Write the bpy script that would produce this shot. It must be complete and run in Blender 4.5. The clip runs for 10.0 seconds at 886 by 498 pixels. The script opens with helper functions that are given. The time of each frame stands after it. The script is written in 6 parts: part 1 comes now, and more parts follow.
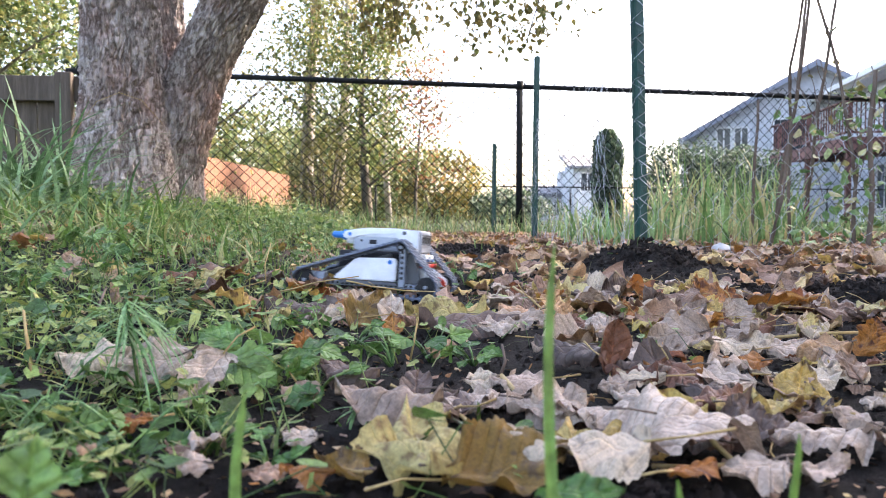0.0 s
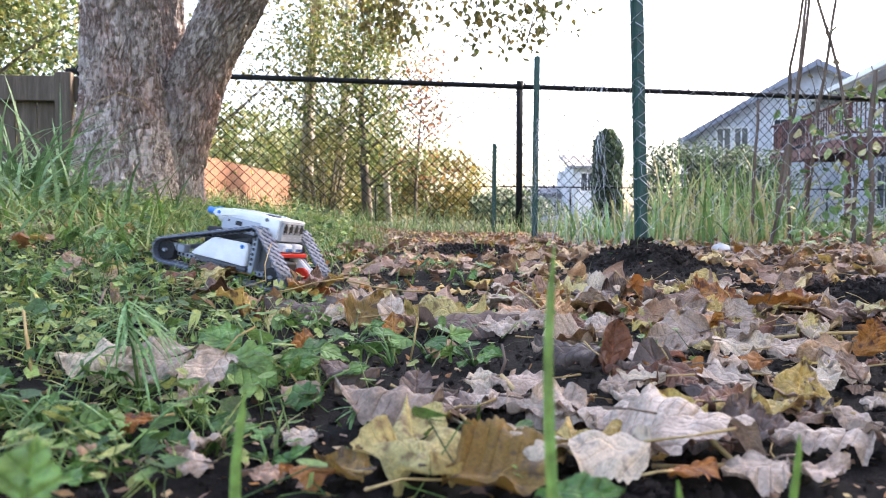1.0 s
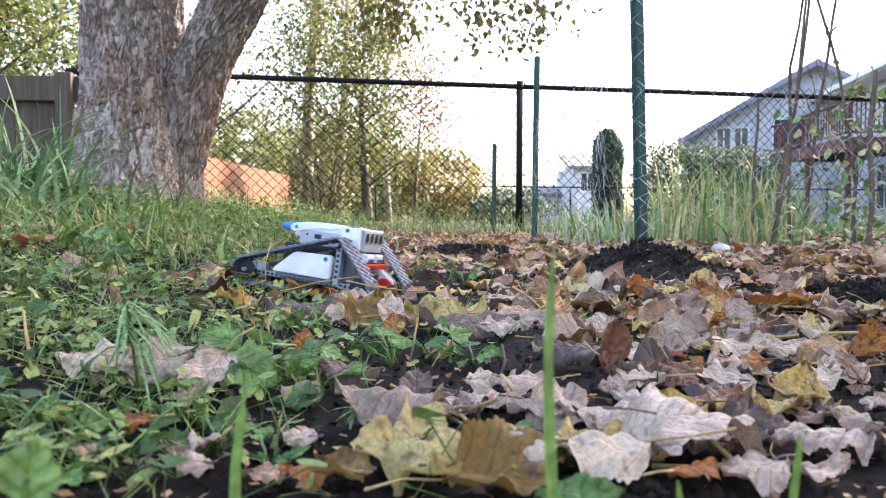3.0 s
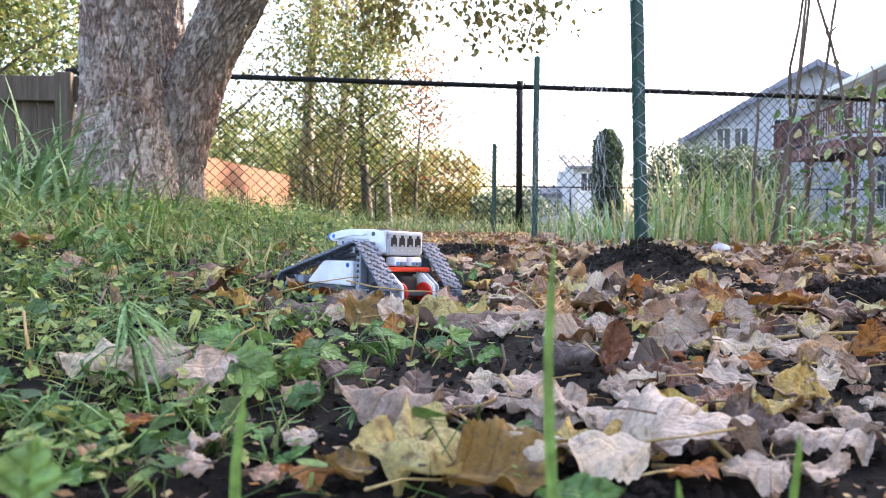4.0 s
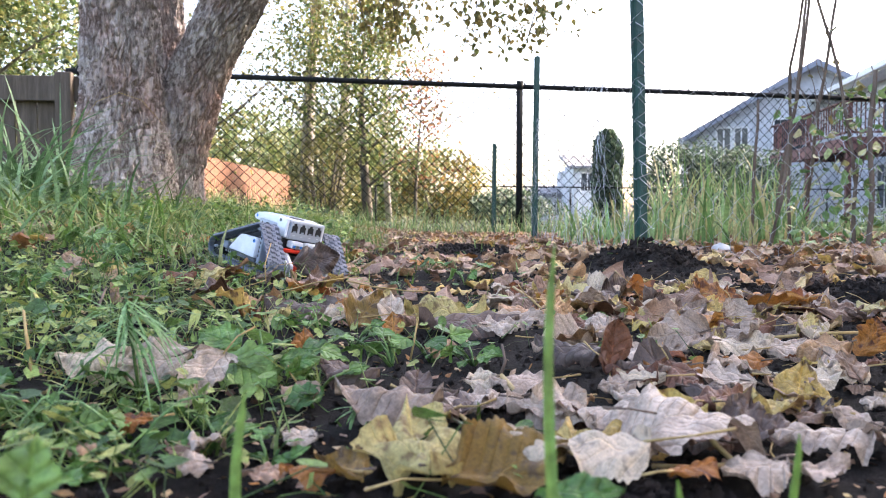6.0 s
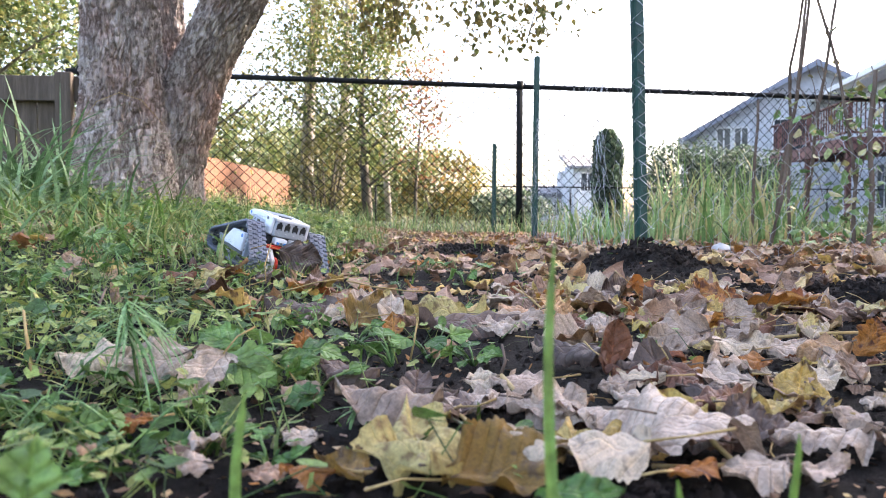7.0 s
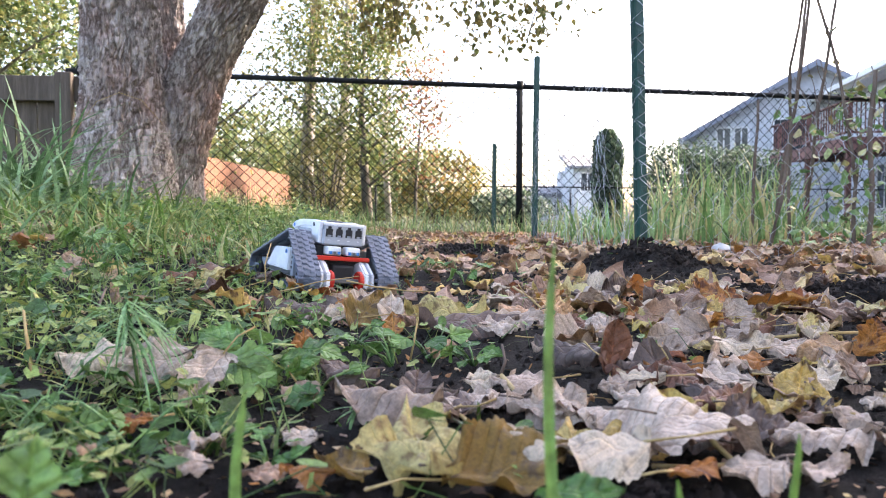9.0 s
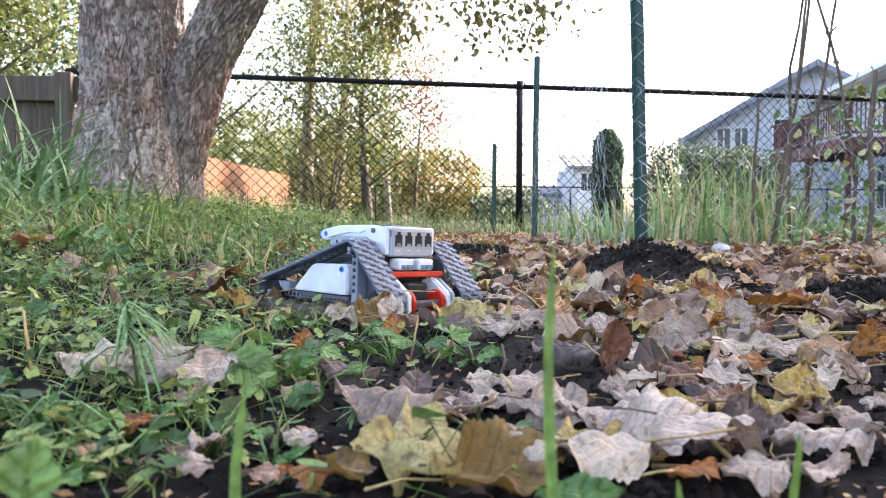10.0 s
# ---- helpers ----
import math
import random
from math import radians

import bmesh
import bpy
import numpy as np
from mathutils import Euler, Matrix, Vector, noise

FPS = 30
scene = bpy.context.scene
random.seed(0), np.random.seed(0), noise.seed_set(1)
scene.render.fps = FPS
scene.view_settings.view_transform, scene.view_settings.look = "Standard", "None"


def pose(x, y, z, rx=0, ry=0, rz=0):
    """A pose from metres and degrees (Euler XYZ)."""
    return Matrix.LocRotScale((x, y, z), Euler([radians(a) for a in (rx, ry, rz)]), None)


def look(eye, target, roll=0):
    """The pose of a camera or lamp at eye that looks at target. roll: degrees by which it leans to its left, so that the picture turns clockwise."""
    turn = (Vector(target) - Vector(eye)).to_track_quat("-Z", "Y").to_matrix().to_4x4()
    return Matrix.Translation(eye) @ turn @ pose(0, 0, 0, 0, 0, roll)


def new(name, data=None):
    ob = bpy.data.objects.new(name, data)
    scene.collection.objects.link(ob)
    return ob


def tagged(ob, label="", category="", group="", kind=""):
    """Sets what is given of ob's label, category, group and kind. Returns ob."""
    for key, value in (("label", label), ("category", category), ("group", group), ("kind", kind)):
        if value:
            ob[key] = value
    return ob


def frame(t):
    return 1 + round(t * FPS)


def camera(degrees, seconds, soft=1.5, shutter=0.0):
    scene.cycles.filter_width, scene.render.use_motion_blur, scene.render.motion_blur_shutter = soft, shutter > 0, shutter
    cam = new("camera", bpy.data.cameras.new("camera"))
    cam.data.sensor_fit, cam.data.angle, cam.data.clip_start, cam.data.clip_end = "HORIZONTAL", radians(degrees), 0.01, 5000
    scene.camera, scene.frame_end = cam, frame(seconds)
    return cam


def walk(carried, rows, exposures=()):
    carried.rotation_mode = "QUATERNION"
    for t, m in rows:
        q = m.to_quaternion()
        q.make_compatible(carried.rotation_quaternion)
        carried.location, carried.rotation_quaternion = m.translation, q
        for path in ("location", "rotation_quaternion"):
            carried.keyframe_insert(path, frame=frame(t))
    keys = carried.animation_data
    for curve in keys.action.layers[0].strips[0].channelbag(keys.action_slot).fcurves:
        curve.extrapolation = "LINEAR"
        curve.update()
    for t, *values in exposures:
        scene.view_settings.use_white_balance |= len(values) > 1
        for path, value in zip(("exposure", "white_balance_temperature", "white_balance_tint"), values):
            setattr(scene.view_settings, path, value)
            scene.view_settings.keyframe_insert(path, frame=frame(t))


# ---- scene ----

# ---------------------------------------------------------------- camera
cam = camera(62.0, 10.0, soft=0.5, shutter=0.5)
cam.data.dof.use_dof = True
cam.data.dof.focus_distance = 0.85
cam.data.dof.aperture_fstop = 17.0
EYE = (0.0, 0.0, 0.12)
VIEW = look(EYE, (0.0, 10.0, 0.12 - 10.0 * math.tan(radians(2.33))))
walk(cam, [(0.0, VIEW), (10.0, VIEW)], [(0.0, 2.9, 6900, 20), (10.0, 2.9, 6900, 20)])

# ---------------------------------------------------------------- light
SUN_EL, SUN_AZ = radians(29), radians(72)      # low autumn sun to the right; trees added out of view keep the bed in shade
world = bpy.data.worlds.new("sky")
scene.world = world
world.use_nodes = True
wn = world.node_tree
sky = wn.nodes.new("ShaderNodeTexSky")
sky.sky_type = "NISHITA"
sky.sun_disc = False
sky.sun_elevation, sky.sun_rotation = SUN_EL, SUN_AZ
sky.air_density, sky.dust_density = 1.0, 4.0
bg = wn.nodes["Background"]
bg.inputs["Strength"].default_value = 0.15
wn.links.new(sky.outputs[0], bg.inputs[0])
sun_data = bpy.data.lights.new("sun", "SUN")
sun_data.energy, sun_data.angle, sun_data.color = 3.1, radians(0.8), (1.0, 0.93, 0.82)
sun = new("sun", sun_data)
SUN_DIR = Vector((math.sin(SUN_AZ) * math.cos(SUN_EL), math.cos(SUN_AZ) * math.cos(SUN_EL), math.sin(SUN_EL)))
sun.matrix_world = look(SUN_DIR * 60, (0, 0, 0))

# ---------------------------------------------------------------- materials
def rgba(c):
    return (c[0], c[1], c[2], 1.0)


def nodes_of(name):
    m = bpy.data.materials.new(name)
    m.use_nodes = True
    t = m.node_tree
    return m, t, t.nodes["Principled BSDF"]


def add(t, kind, **kw):
    n = t.nodes.new(kind)
    for k, v in kw.items():
        n.inputs[k].default_value = v
    return n


def ramp(t, stops, source):
    r = t.nodes.new("ShaderNodeValToRGB")
    e = r.color_ramp.elements
    while len(e) < len(stops):
        e.new(0.5)
    for el, (p, c) in zip(e, stops):
        el.position, el.color = p, rgba(c)
    t.links.new(source, r.inputs[0])
    return r


def mix(t, kind, fac, a, b):
    m = t.nodes.new("ShaderNodeMix")
    m.data_type, m.blend_type = "RGBA", kind
    for i, val in ((0, fac), (6, a), (7, b)):
        if hasattr(val, "is_linked"):
            t.links.new(val, m.inputs[i])
        else:
            m.inputs[i].default_value = rgba(val) if i else val
    return m.outputs[2]


def calc(t, op, a, b=None):
    n = t.nodes.new("ShaderNodeMath")
    n.operation = op
    for i, v in enumerate((a, b)):
        if v is None:
            continue
        if hasattr(v, "is_linked"):
            t.links.new(v, n.inputs[i])
        else:
            n.inputs[i].default_value = v
    return n.outputs[0]


def bump(t, height, strength, distance):
    b = add(t, "ShaderNodeBump", Strength=strength, Distance=distance)
    t.links.new(height, b.inputs["Height"])
    return b.outputs[0]


def surface(name, dark, light, scale, rough=0.7, metal=0.0, relief=0.3, depth=0.004, stretch=(1, 1, 1), fine=6.0, spec=0.5):
    """Grain at two scales between two tones, with relief."""
    m, t, p = nodes_of(name)
    co = t.nodes.new("ShaderNodeTexCoord")
    mp = add(t, "ShaderNodeMapping", Scale=stretch)
    t.links.new(co.outputs["Object"], mp.inputs[0])
    n1 = add(t, "ShaderNodeTexNoise", Scale=scale, Detail=4.0)
    n2 = add(t, "ShaderNodeTexNoise", Scale=scale * fine, Detail=6.0, Roughness=0.7)
    for n in (n1, n2):
        t.links.new(mp.outputs[0], n.inputs[0])
    r = ramp(t, [(0.3, dark), (0.7, light)], n1.outputs[0])
    g = ramp(t, [(0.25, (0.55, 0.55, 0.55)), (0.75, (1.25, 1.25, 1.25))], n2.outputs[0])
    t.links.new(mix(t, "MULTIPLY", 0.8, r.outputs[0], g.outputs[0]), p.inputs["Base Color"])
    p.inputs["Roughness"].default_value, p.inputs["Metallic"].default_value = rough, metal
    p.inputs["Specular IOR Level"].default_value = spec
    if relief:
        t.links.new(bump(t, n2.outputs[0], relief, depth), p.inputs["Normal"])
    return m


def leafy(name, tones, rough=0.55, thin=0.25, per="object", spots=None, blotch=60.0, spec=0.55):
    """A leaf: one tone out of a range for each leaf, blotches and veins on it, light passing through."""
    m, t, p = nodes_of(name)
    if per == "object":
        src = t.nodes.new("ShaderNodeObjectInfo").outputs["Random"]
    else:
        src = t.nodes.new("ShaderNodeNewGeometry").outputs["Random Per Island"]
    n = len(tones)
    base = ramp(t, [((i + 0.5) / n, c) for i, c in enumerate(tones)], src).outputs[0]
    co = t.nodes.new("ShaderNodeTexCoord")
    n1 = add(t, "ShaderNodeTexNoise", Scale=blotch, Detail=5.0, Roughness=0.65)
    n2 = add(t, "ShaderNodeTexNoise", Scale=blotch * 8, Detail=4.0, Roughness=0.7)
    for q in (n1, n2):
        t.links.new(co.outputs["Object"], q.inputs[0])
    g = ramp(t, [(0.32, (0.55, 0.5, 0.46)), (0.62, (1.3, 1.29, 1.28))], n1.outputs[0])
    col = mix(t, "MULTIPLY", 0.75, base, g.outputs[0])
    g2 = ramp(t, [(0.34, (0.5, 0.48, 0.46)), (0.64, (1.45, 1.44, 1.42))], n2.outputs[0])
    col = mix(t, "MULTIPLY", 0.5, col, g2.outputs[0])
    if spots:
        f = ramp(t, [(0.52, (0, 0, 0)), (0.62, (1, 1, 1))], n1.outputs[0])
        col = mix(t, "MIX", f.outputs[0], col, spots)
    t.links.new(col, p.inputs["Base Color"])
    p.inputs["Roughness"].default_value = rough
    p.inputs["Specular IOR Level"].default_value = spec
    height = n2.outputs[0]
    if per == "object":
        # midrib and slanting side veins, along the leaf's own axes
        sp = t.nodes.new("ShaderNodeSeparateXYZ")
        t.links.new(co.outputs["Object"], sp.inputs[0])
        ay = calc(t, "ABSOLUTE", sp.outputs["Y"])
        lane = calc(t, "MULTIPLY", calc(t, "SUBTRACT", sp.outputs["X"], calc(t, "MULTIPLY", ay, 0.9)), 470.0)
        vein = calc(t, "POWER", calc(t, "ABSOLUTE", calc(t, "SINE", lane)), 0.35)
        rib = calc(t, "MINIMUM", calc(t, "MULTIPLY", ay, 900.0), 1.0)
        both = calc(t, "MULTIPLY", vein, rib)
        height = calc(t, "ADD", calc(t, "MULTIPLY", both, 0.7), calc(t, "MULTIPLY", n2.outputs[0], 0.5))
        tint = ramp(t, [(0.0, (1.5, 1.45, 1.32)), (0.55, (1.0, 1.0, 1.0))], both)
        col = mix(t, "MULTIPLY", 0.7, col, tint.outputs[0])
        t.links.new(col, p.inputs["Base Color"])
    t.links.new(bump(t, height, 0.85, 0.0024), p.inputs["Normal"])
    if thin:
        tr = t.nodes.new("ShaderNodeBsdfTranslucent")
        t.links.new(col, tr.inputs[0])
        ms = add(t, "ShaderNodeMixShader", Fac=thin)
        out = t.nodes["Material Output"]
        t.links.new(p.outputs[0], ms.inputs[1])
        t.links.new(tr.outputs[0], ms.inputs[2])
        t.links.new(ms.outputs[0], out.inputs[0])
    return m


def plastic(name, col, rough=0.35, wear=0.06):
    m, t, p = nodes_of(name)
    co = t.nodes.new("ShaderNodeTexCoord")
    n1 = add(t, "ShaderNodeTexNoise", Scale=40.0, Detail=6.0, Roughness=0.7)
    t.links.new(co.outputs["Object"], n1.inputs[0])
    g = ramp(t, [(0.3, (1 - 3 * wear,) * 3), (0.7, (1 + wear,) * 3)], n1.outputs[0])
    t.links.new(mix(t, "MULTIPLY", 1.0, col, g.outputs[0]), p.inputs["Base Color"])
    rr = ramp(t, [(0.3, (rough + 0.12,) * 3), (0.7, (rough,) * 3)], n1.outputs[0])
    t.links.new(rr.outputs[0], p.inputs["Roughness"])
    return m


M = {}
M["soil"] = surface("soil", (0.011, 0.008, 0.007), (0.040, 0.029, 0.024), 14, 0.95, relief=1.0, depth=0.012, fine=9, spec=0.2)
M["bark"] = None
M["paint_green"] = surface("green_painted_steel", (0.006, 0.045, 0.035), (0.012, 0.075, 0.06), 25, 0.45, 0.0, 0.1, 0.001)
M["fence_black"] = surface("black_vinyl", (0.007, 0.008, 0.009), (0.014, 0.016, 0.018), 30, 0.75, 0.0, 0.1, 0.001, spec=0.2)
M["galvanised"] = surface("galvanised_wire", (0.35, 0.36, 0.38), (0.6, 0.62, 0.64), 60, 0.4, 0.8, 0.0)
M["old_wood"] = surface("weathered_wood", (0.062, 0.048, 0.037), (0.145, 0.115, 0.09), 3, 0.9, 0, 0.6, 0.004, (8, 8, 0.7))
M["cedar"] = surface("cedar_boards", (0.085, 0.029, 0.010), (0.135, 0.052, 0.019), 2, 0.8, 0, 0.3, 0.004, (6, 6, 0.5))
M["siding"] = surface("white_siding", (0.50, 0.52, 0.56), (0.60, 0.62, 0.65), 0.5, 0.6, 0, 0.0)
M["shingle"] = surface("grey_shingles", (0.12, 0.12, 0.13), (0.22, 0.22, 0.23), 2, 0.9, 0, 0.4, 0.01)
M["fascia"] = surface("blue_grey_fascia", (0.17, 0.19, 0.24), (0.24, 0.26, 0.31), 1.0, 0.6, 0, 0.0)
M["deck_wood"] = surface("red_brown_deck", (0.15, 0.062, 0.05), (0.23, 0.10, 0.085), 1.5, 0.7, 0, 0.2, 0.004)
M["glass"] = surface("window_glass", (0.04, 0.05, 0.06), (0.07, 0.085, 0.1), 0.3, 0.08, 0, 0.0)
M["trim_white"] = surface("white_trim", (0.72, 0.72, 0.72), (0.82, 0.82, 0.82), 2, 0.5, 0, 0.0)
M["stick"] = surface("dry_stick", (0.09, 0.06, 0.045), (0.2, 0.145, 0.11), 30, 0.9, 0, 0.5, 0.002, (1, 1, 0.3))
M["stem_straw"] = surface("straw_stalk", (0.34, 0.22, 0.07), (0.5, 0.36, 0.16), 40, 0.7, 0, 0.2, 0.001)
M["stone"] = surface("pale_stone", (0.42, 0.4, 0.38), (0.6, 0.58, 0.56), 20, 0.8, 0, 0.3, 0.002)

M["dead"] = leafy("dead_leaf", [(0.269, 0.164, 0.118), (0.403, 0.276, 0.203), (0.163, 0.084, 0.049), (0.528, 0.382, 0.276), (0.115, 0.052, 0.028), (0.326, 0.196, 0.13), (0.403, 0.23, 0.09), (0.077, 0.036, 0.022)], 0.42, 0.12)
M["dead_many"] = leafy("dead_leaves", [(0.302, 0.186, 0.131), (0.419, 0.265, 0.188), (0.198, 0.095, 0.051), (0.535, 0.361, 0.225), (0.14, 0.064, 0.033), (0.465, 0.191, 0.037), (0.581, 0.425, 0.281), (0.64, 0.456, 0.131), (0.099, 0.045, 0.026), (0.419, 0.245, 0.122)], 0.5, 0.12, "island")
M["gold"] = leafy("yellow_leaf", [(0.506, 0.374, 0.099), (0.55, 0.44, 0.176), (0.462, 0.286, 0.055)], 0.5, 0.2, spots=(0.16, 0.085, 0.035))
M["pale_gold"] = leafy("pale_yellow_leaf", [(0.50, 0.42, 0.16), (0.56, 0.48, 0.22)], 0.5, 0.2, spots=(0.24, 0.16, 0.06), blotch=90)
M["rust"] = leafy("orange_leaf", [(0.36, 0.13, 0.025), (0.42, 0.19, 0.04), (0.28, 0.08, 0.02)], 0.5, 0.2, spots=(0.12, 0.04, 0.02))
M["grey_leaf"] = leafy("grey_leaf", [(0.365, 0.277, 0.213), (0.475, 0.378, 0.30), (0.275, 0.197, 0.148), (0.41, 0.317, 0.247)], 0.33, 0.1)
M["dark_leaf"] = leafy("dark_brown_leaf", [(0.075, 0.05, 0.04), (0.11, 0.07, 0.052), (0.14, 0.09, 0.07)], 0.45, 0.08)
M["mottled"] = leafy("speckled_leaf", [(0.58, 0.465, 0.335), (0.62, 0.51, 0.375)], 0.4, 0.1, spots=(0.3, 0.23, 0.18), blotch=150)
M["olive"] = leafy("olive_brown_leaf", [(0.23, 0.135, 0.028), (0.28, 0.17, 0.04)], 0.5, 0.15, spots=(0.1, 0.055, 0.02), blotch=120)
M["russet"] = leafy("russet_leaf", [(0.13, 0.05, 0.025), (0.18, 0.075, 0.04)], 0.5, 0.12)
M["tan"] = leafy("tan_leaf", [(0.428, 0.235, 0.129), (0.492, 0.293, 0.155)], 0.5, 0.12)
M["blush"] = leafy("pinkish_leaf", [(0.44, 0.325, 0.25), (0.41, 0.31, 0.245)], 0.5, 0.12)
M["needle"] = leafy("needle_leaf", [(0.2, 0.38, 0.14), (0.27, 0.45, 0.2), (0.14, 0.3, 0.1)], 0.4, 0.35, blotch=30)
M["green_leaf"] = leafy("green_leaf", [(0.055, 0.14, 0.03), (0.095, 0.21, 0.045), (0.17, 0.30, 0.08)], 0.4, 0.25, blotch=40)
M["herb"] = leafy("low_green_leaves", [(0.038, 0.095, 0.02), (0.09, 0.185, 0.042), (0.165, 0.28, 0.065), (0.26, 0.38, 0.10), (0.38, 0.41, 0.12)], 0.32, 0.25, "island")
M["grass"] = leafy("grass_blades", [(0.08, 0.17, 0.03), (0.14, 0.26, 0.05), (0.2, 0.3, 0.08), (0.36, 0.34, 0.14), (0.12, 0.22, 0.045)], 0.45, 0.3, "island", blotch=20)
M["blade"] = leafy("grass_blade", [(0.14, 0.27, 0.05), (0.18, 0.32, 0.08)], 0.45, 0.35, blotch=20)
M["tuft"] = leafy("tuft_blade", [(0.09, 0.19, 0.075), (0.14, 0.27, 0.11), (0.22, 0.36, 0.17)], 0.4, 0.25, blotch=20)
M["lily"] = leafy("strap_leaves", [(0.10, 0.2, 0.06), (0.17, 0.31, 0.10), (0.28, 0.38, 0.15), (0.44, 0.40, 0.19)], 0.45, 0.3, "island", blotch=12)
M["crown_yellow"] = leafy("yellow_crown", [(0.2, 0.19, 0.07), (0.15, 0.16, 0.06), (0.26, 0.22, 0.08), (0.11, 0.12, 0.05)], 0.5, 0.5, "island", blotch=3)
M["crown_green"] = leafy("green_crown", [(0.06, 0.1, 0.035), (0.09, 0.14, 0.045), (0.14, 0.17, 0.055), (0.19, 0.19, 0.07)], 0.5, 0.4, "island", blotch=3)
M["crown_dark"] = leafy("dark_crown", [(0.045, 0.083, 0.053), (0.075, 0.128, 0.075), (0.120, 0.165, 0.098)], 0.6, 0.25, "island", blotch=3)
M["crown_gold"] = leafy("gold_crown", [(0.13, 0.14, 0.04), (0.1, 0.13, 0.04), (0.2, 0.17, 0.04), (0.24, 0.17, 0.035)], 0.5, 0.4, "island", blotch=3)
M["spray"] = leafy("hanging_leaves", [(0.11, 0.11, 0.035), (0.18, 0.15, 0.05), (0.26, 0.2, 0.07), (0.14, 0.16, 0.055)], 0.5, 0.5, "island", blotch=30)
M["crown_red"] = leafy("red_crown", [(0.2, 0.07, 0.04), (0.28, 0.14, 0.06), (0.14, 0.1, 0.05)], 0.5, 0.4, "island", blotch=3)

M["white_plastic"] = plastic("white_plastic", (0.77, 0.8, 0.84))
M["grey_plastic"] = plastic("light_grey_plastic", (0.275, 0.318, 0.385))
M["brick_grey"] = plastic("pale_grey_plastic", (0.38, 0.42, 0.48))
M["dark_plastic"] = plastic("dark_grey_plastic", (0.09, 0.1, 0.115))
M["black_plastic"] = plastic("black_plastic", (0.014, 0.015, 0.018), 0.65)
M["red_plastic"] = plastic("red_plastic", (0.62, 0.03, 0.015))
M["blue_plastic"] = plastic("blue_plastic", (0.01, 0.2, 0.62))
M["rubber"] = plastic("grey_rubber", (0.15, 0.185, 0.25), 0.42, 0.18)


def bark_material():
    """Grey-brown bark with streaks, reddish patches and pale flake edges."""
    m, t, p = nodes_of("furrowed_bark")
    co = t.nodes.new("ShaderNodeTexCoord")
    mp = add(t, "ShaderNodeMapping", Scale=(1, 1, 0.32))
    t.links.new(co.outputs["Object"], mp.inputs[0])
    n1 = add(t, "ShaderNodeTexNoise", Scale=42.0, Detail=6.0, Roughness=0.7)
    n2 = add(t, "ShaderNodeTexNoise", Scale=17.0, Detail=6.0, Roughness=0.65)
    fine = add(t, "ShaderNodeTexNoise", Scale=120.0, Detail=6.0, Roughness=0.75)
    big = add(t, "ShaderNodeTexNoise", Scale=3.0, Detail=4.0)
    for n in (n1, n2, fine):
        t.links.new(mp.outputs[0], n.inputs[0])
    t.links.new(co.outputs["Object"], big.inputs[0])
    groove = calc(t, "MULTIPLY", calc(t, "ABSOLUTE", calc(t, "SUBTRACT", n2.outputs[0], 0.5)), 12.0)
    furrow = calc(t, "MINIMUM", groove, 1.0)
    furrow = calc(t, "MULTIPLY", furrow, calc(t, "ADD", calc(t, "MULTIPLY", n1.outputs[0], 0.9), 0.5))
    crack = ramp(t, [(0.0, (0.15, 0.122, 0.108)), (0.2, (0.27, 0.226, 0.202)), (0.6, (0.37, 0.323, 0.298)), (1.0, (0.50, 0.455, 0.428))], furrow)
    tone = ramp(t, [(0.32, (0.92, 0.72, 0.66)), (0.5, (0.95, 0.92, 0.9)), (0.68, (1.12, 1.12, 1.12))], big.outputs[0])
    grain = ramp(t, [(0.3, (0.6, 0.58, 0.57)), (0.7, (1.25, 1.25, 1.25))], fine.outputs[0])
    c = mix(t, "MULTIPLY", 1.0, crack.outputs[0], tone.outputs[0])
    c = mix(t, "MULTIPLY", 0.8, c, grain.outputs[0])
    t.links.new(c, p.inputs["Base Color"])
    p.inputs["Roughness"].default_value = 0.9
    h2 = calc(t, "ADD", furrow, calc(t, "MULTIPLY", fine.outputs[0], 0.4))
    t.links.new(bump(t, h2, 0.8, 0.008), p.inputs["Normal"])
    return m


M["bark"] = bark_material()
M["bark_far"] = surface("pale_bark", (0.22, 0.2, 0.18), (0.4, 0.37, 0.33), 3, 0.9, 0, 0.3, 0.01, (3, 3, 0.5))
M["bark_dark"] = surface("dark_bark", (0.07, 0.06, 0.05), (0.14, 0.12, 0.1), 3, 0.9, 0, 0.3, 0.01, (3, 3, 0.5))


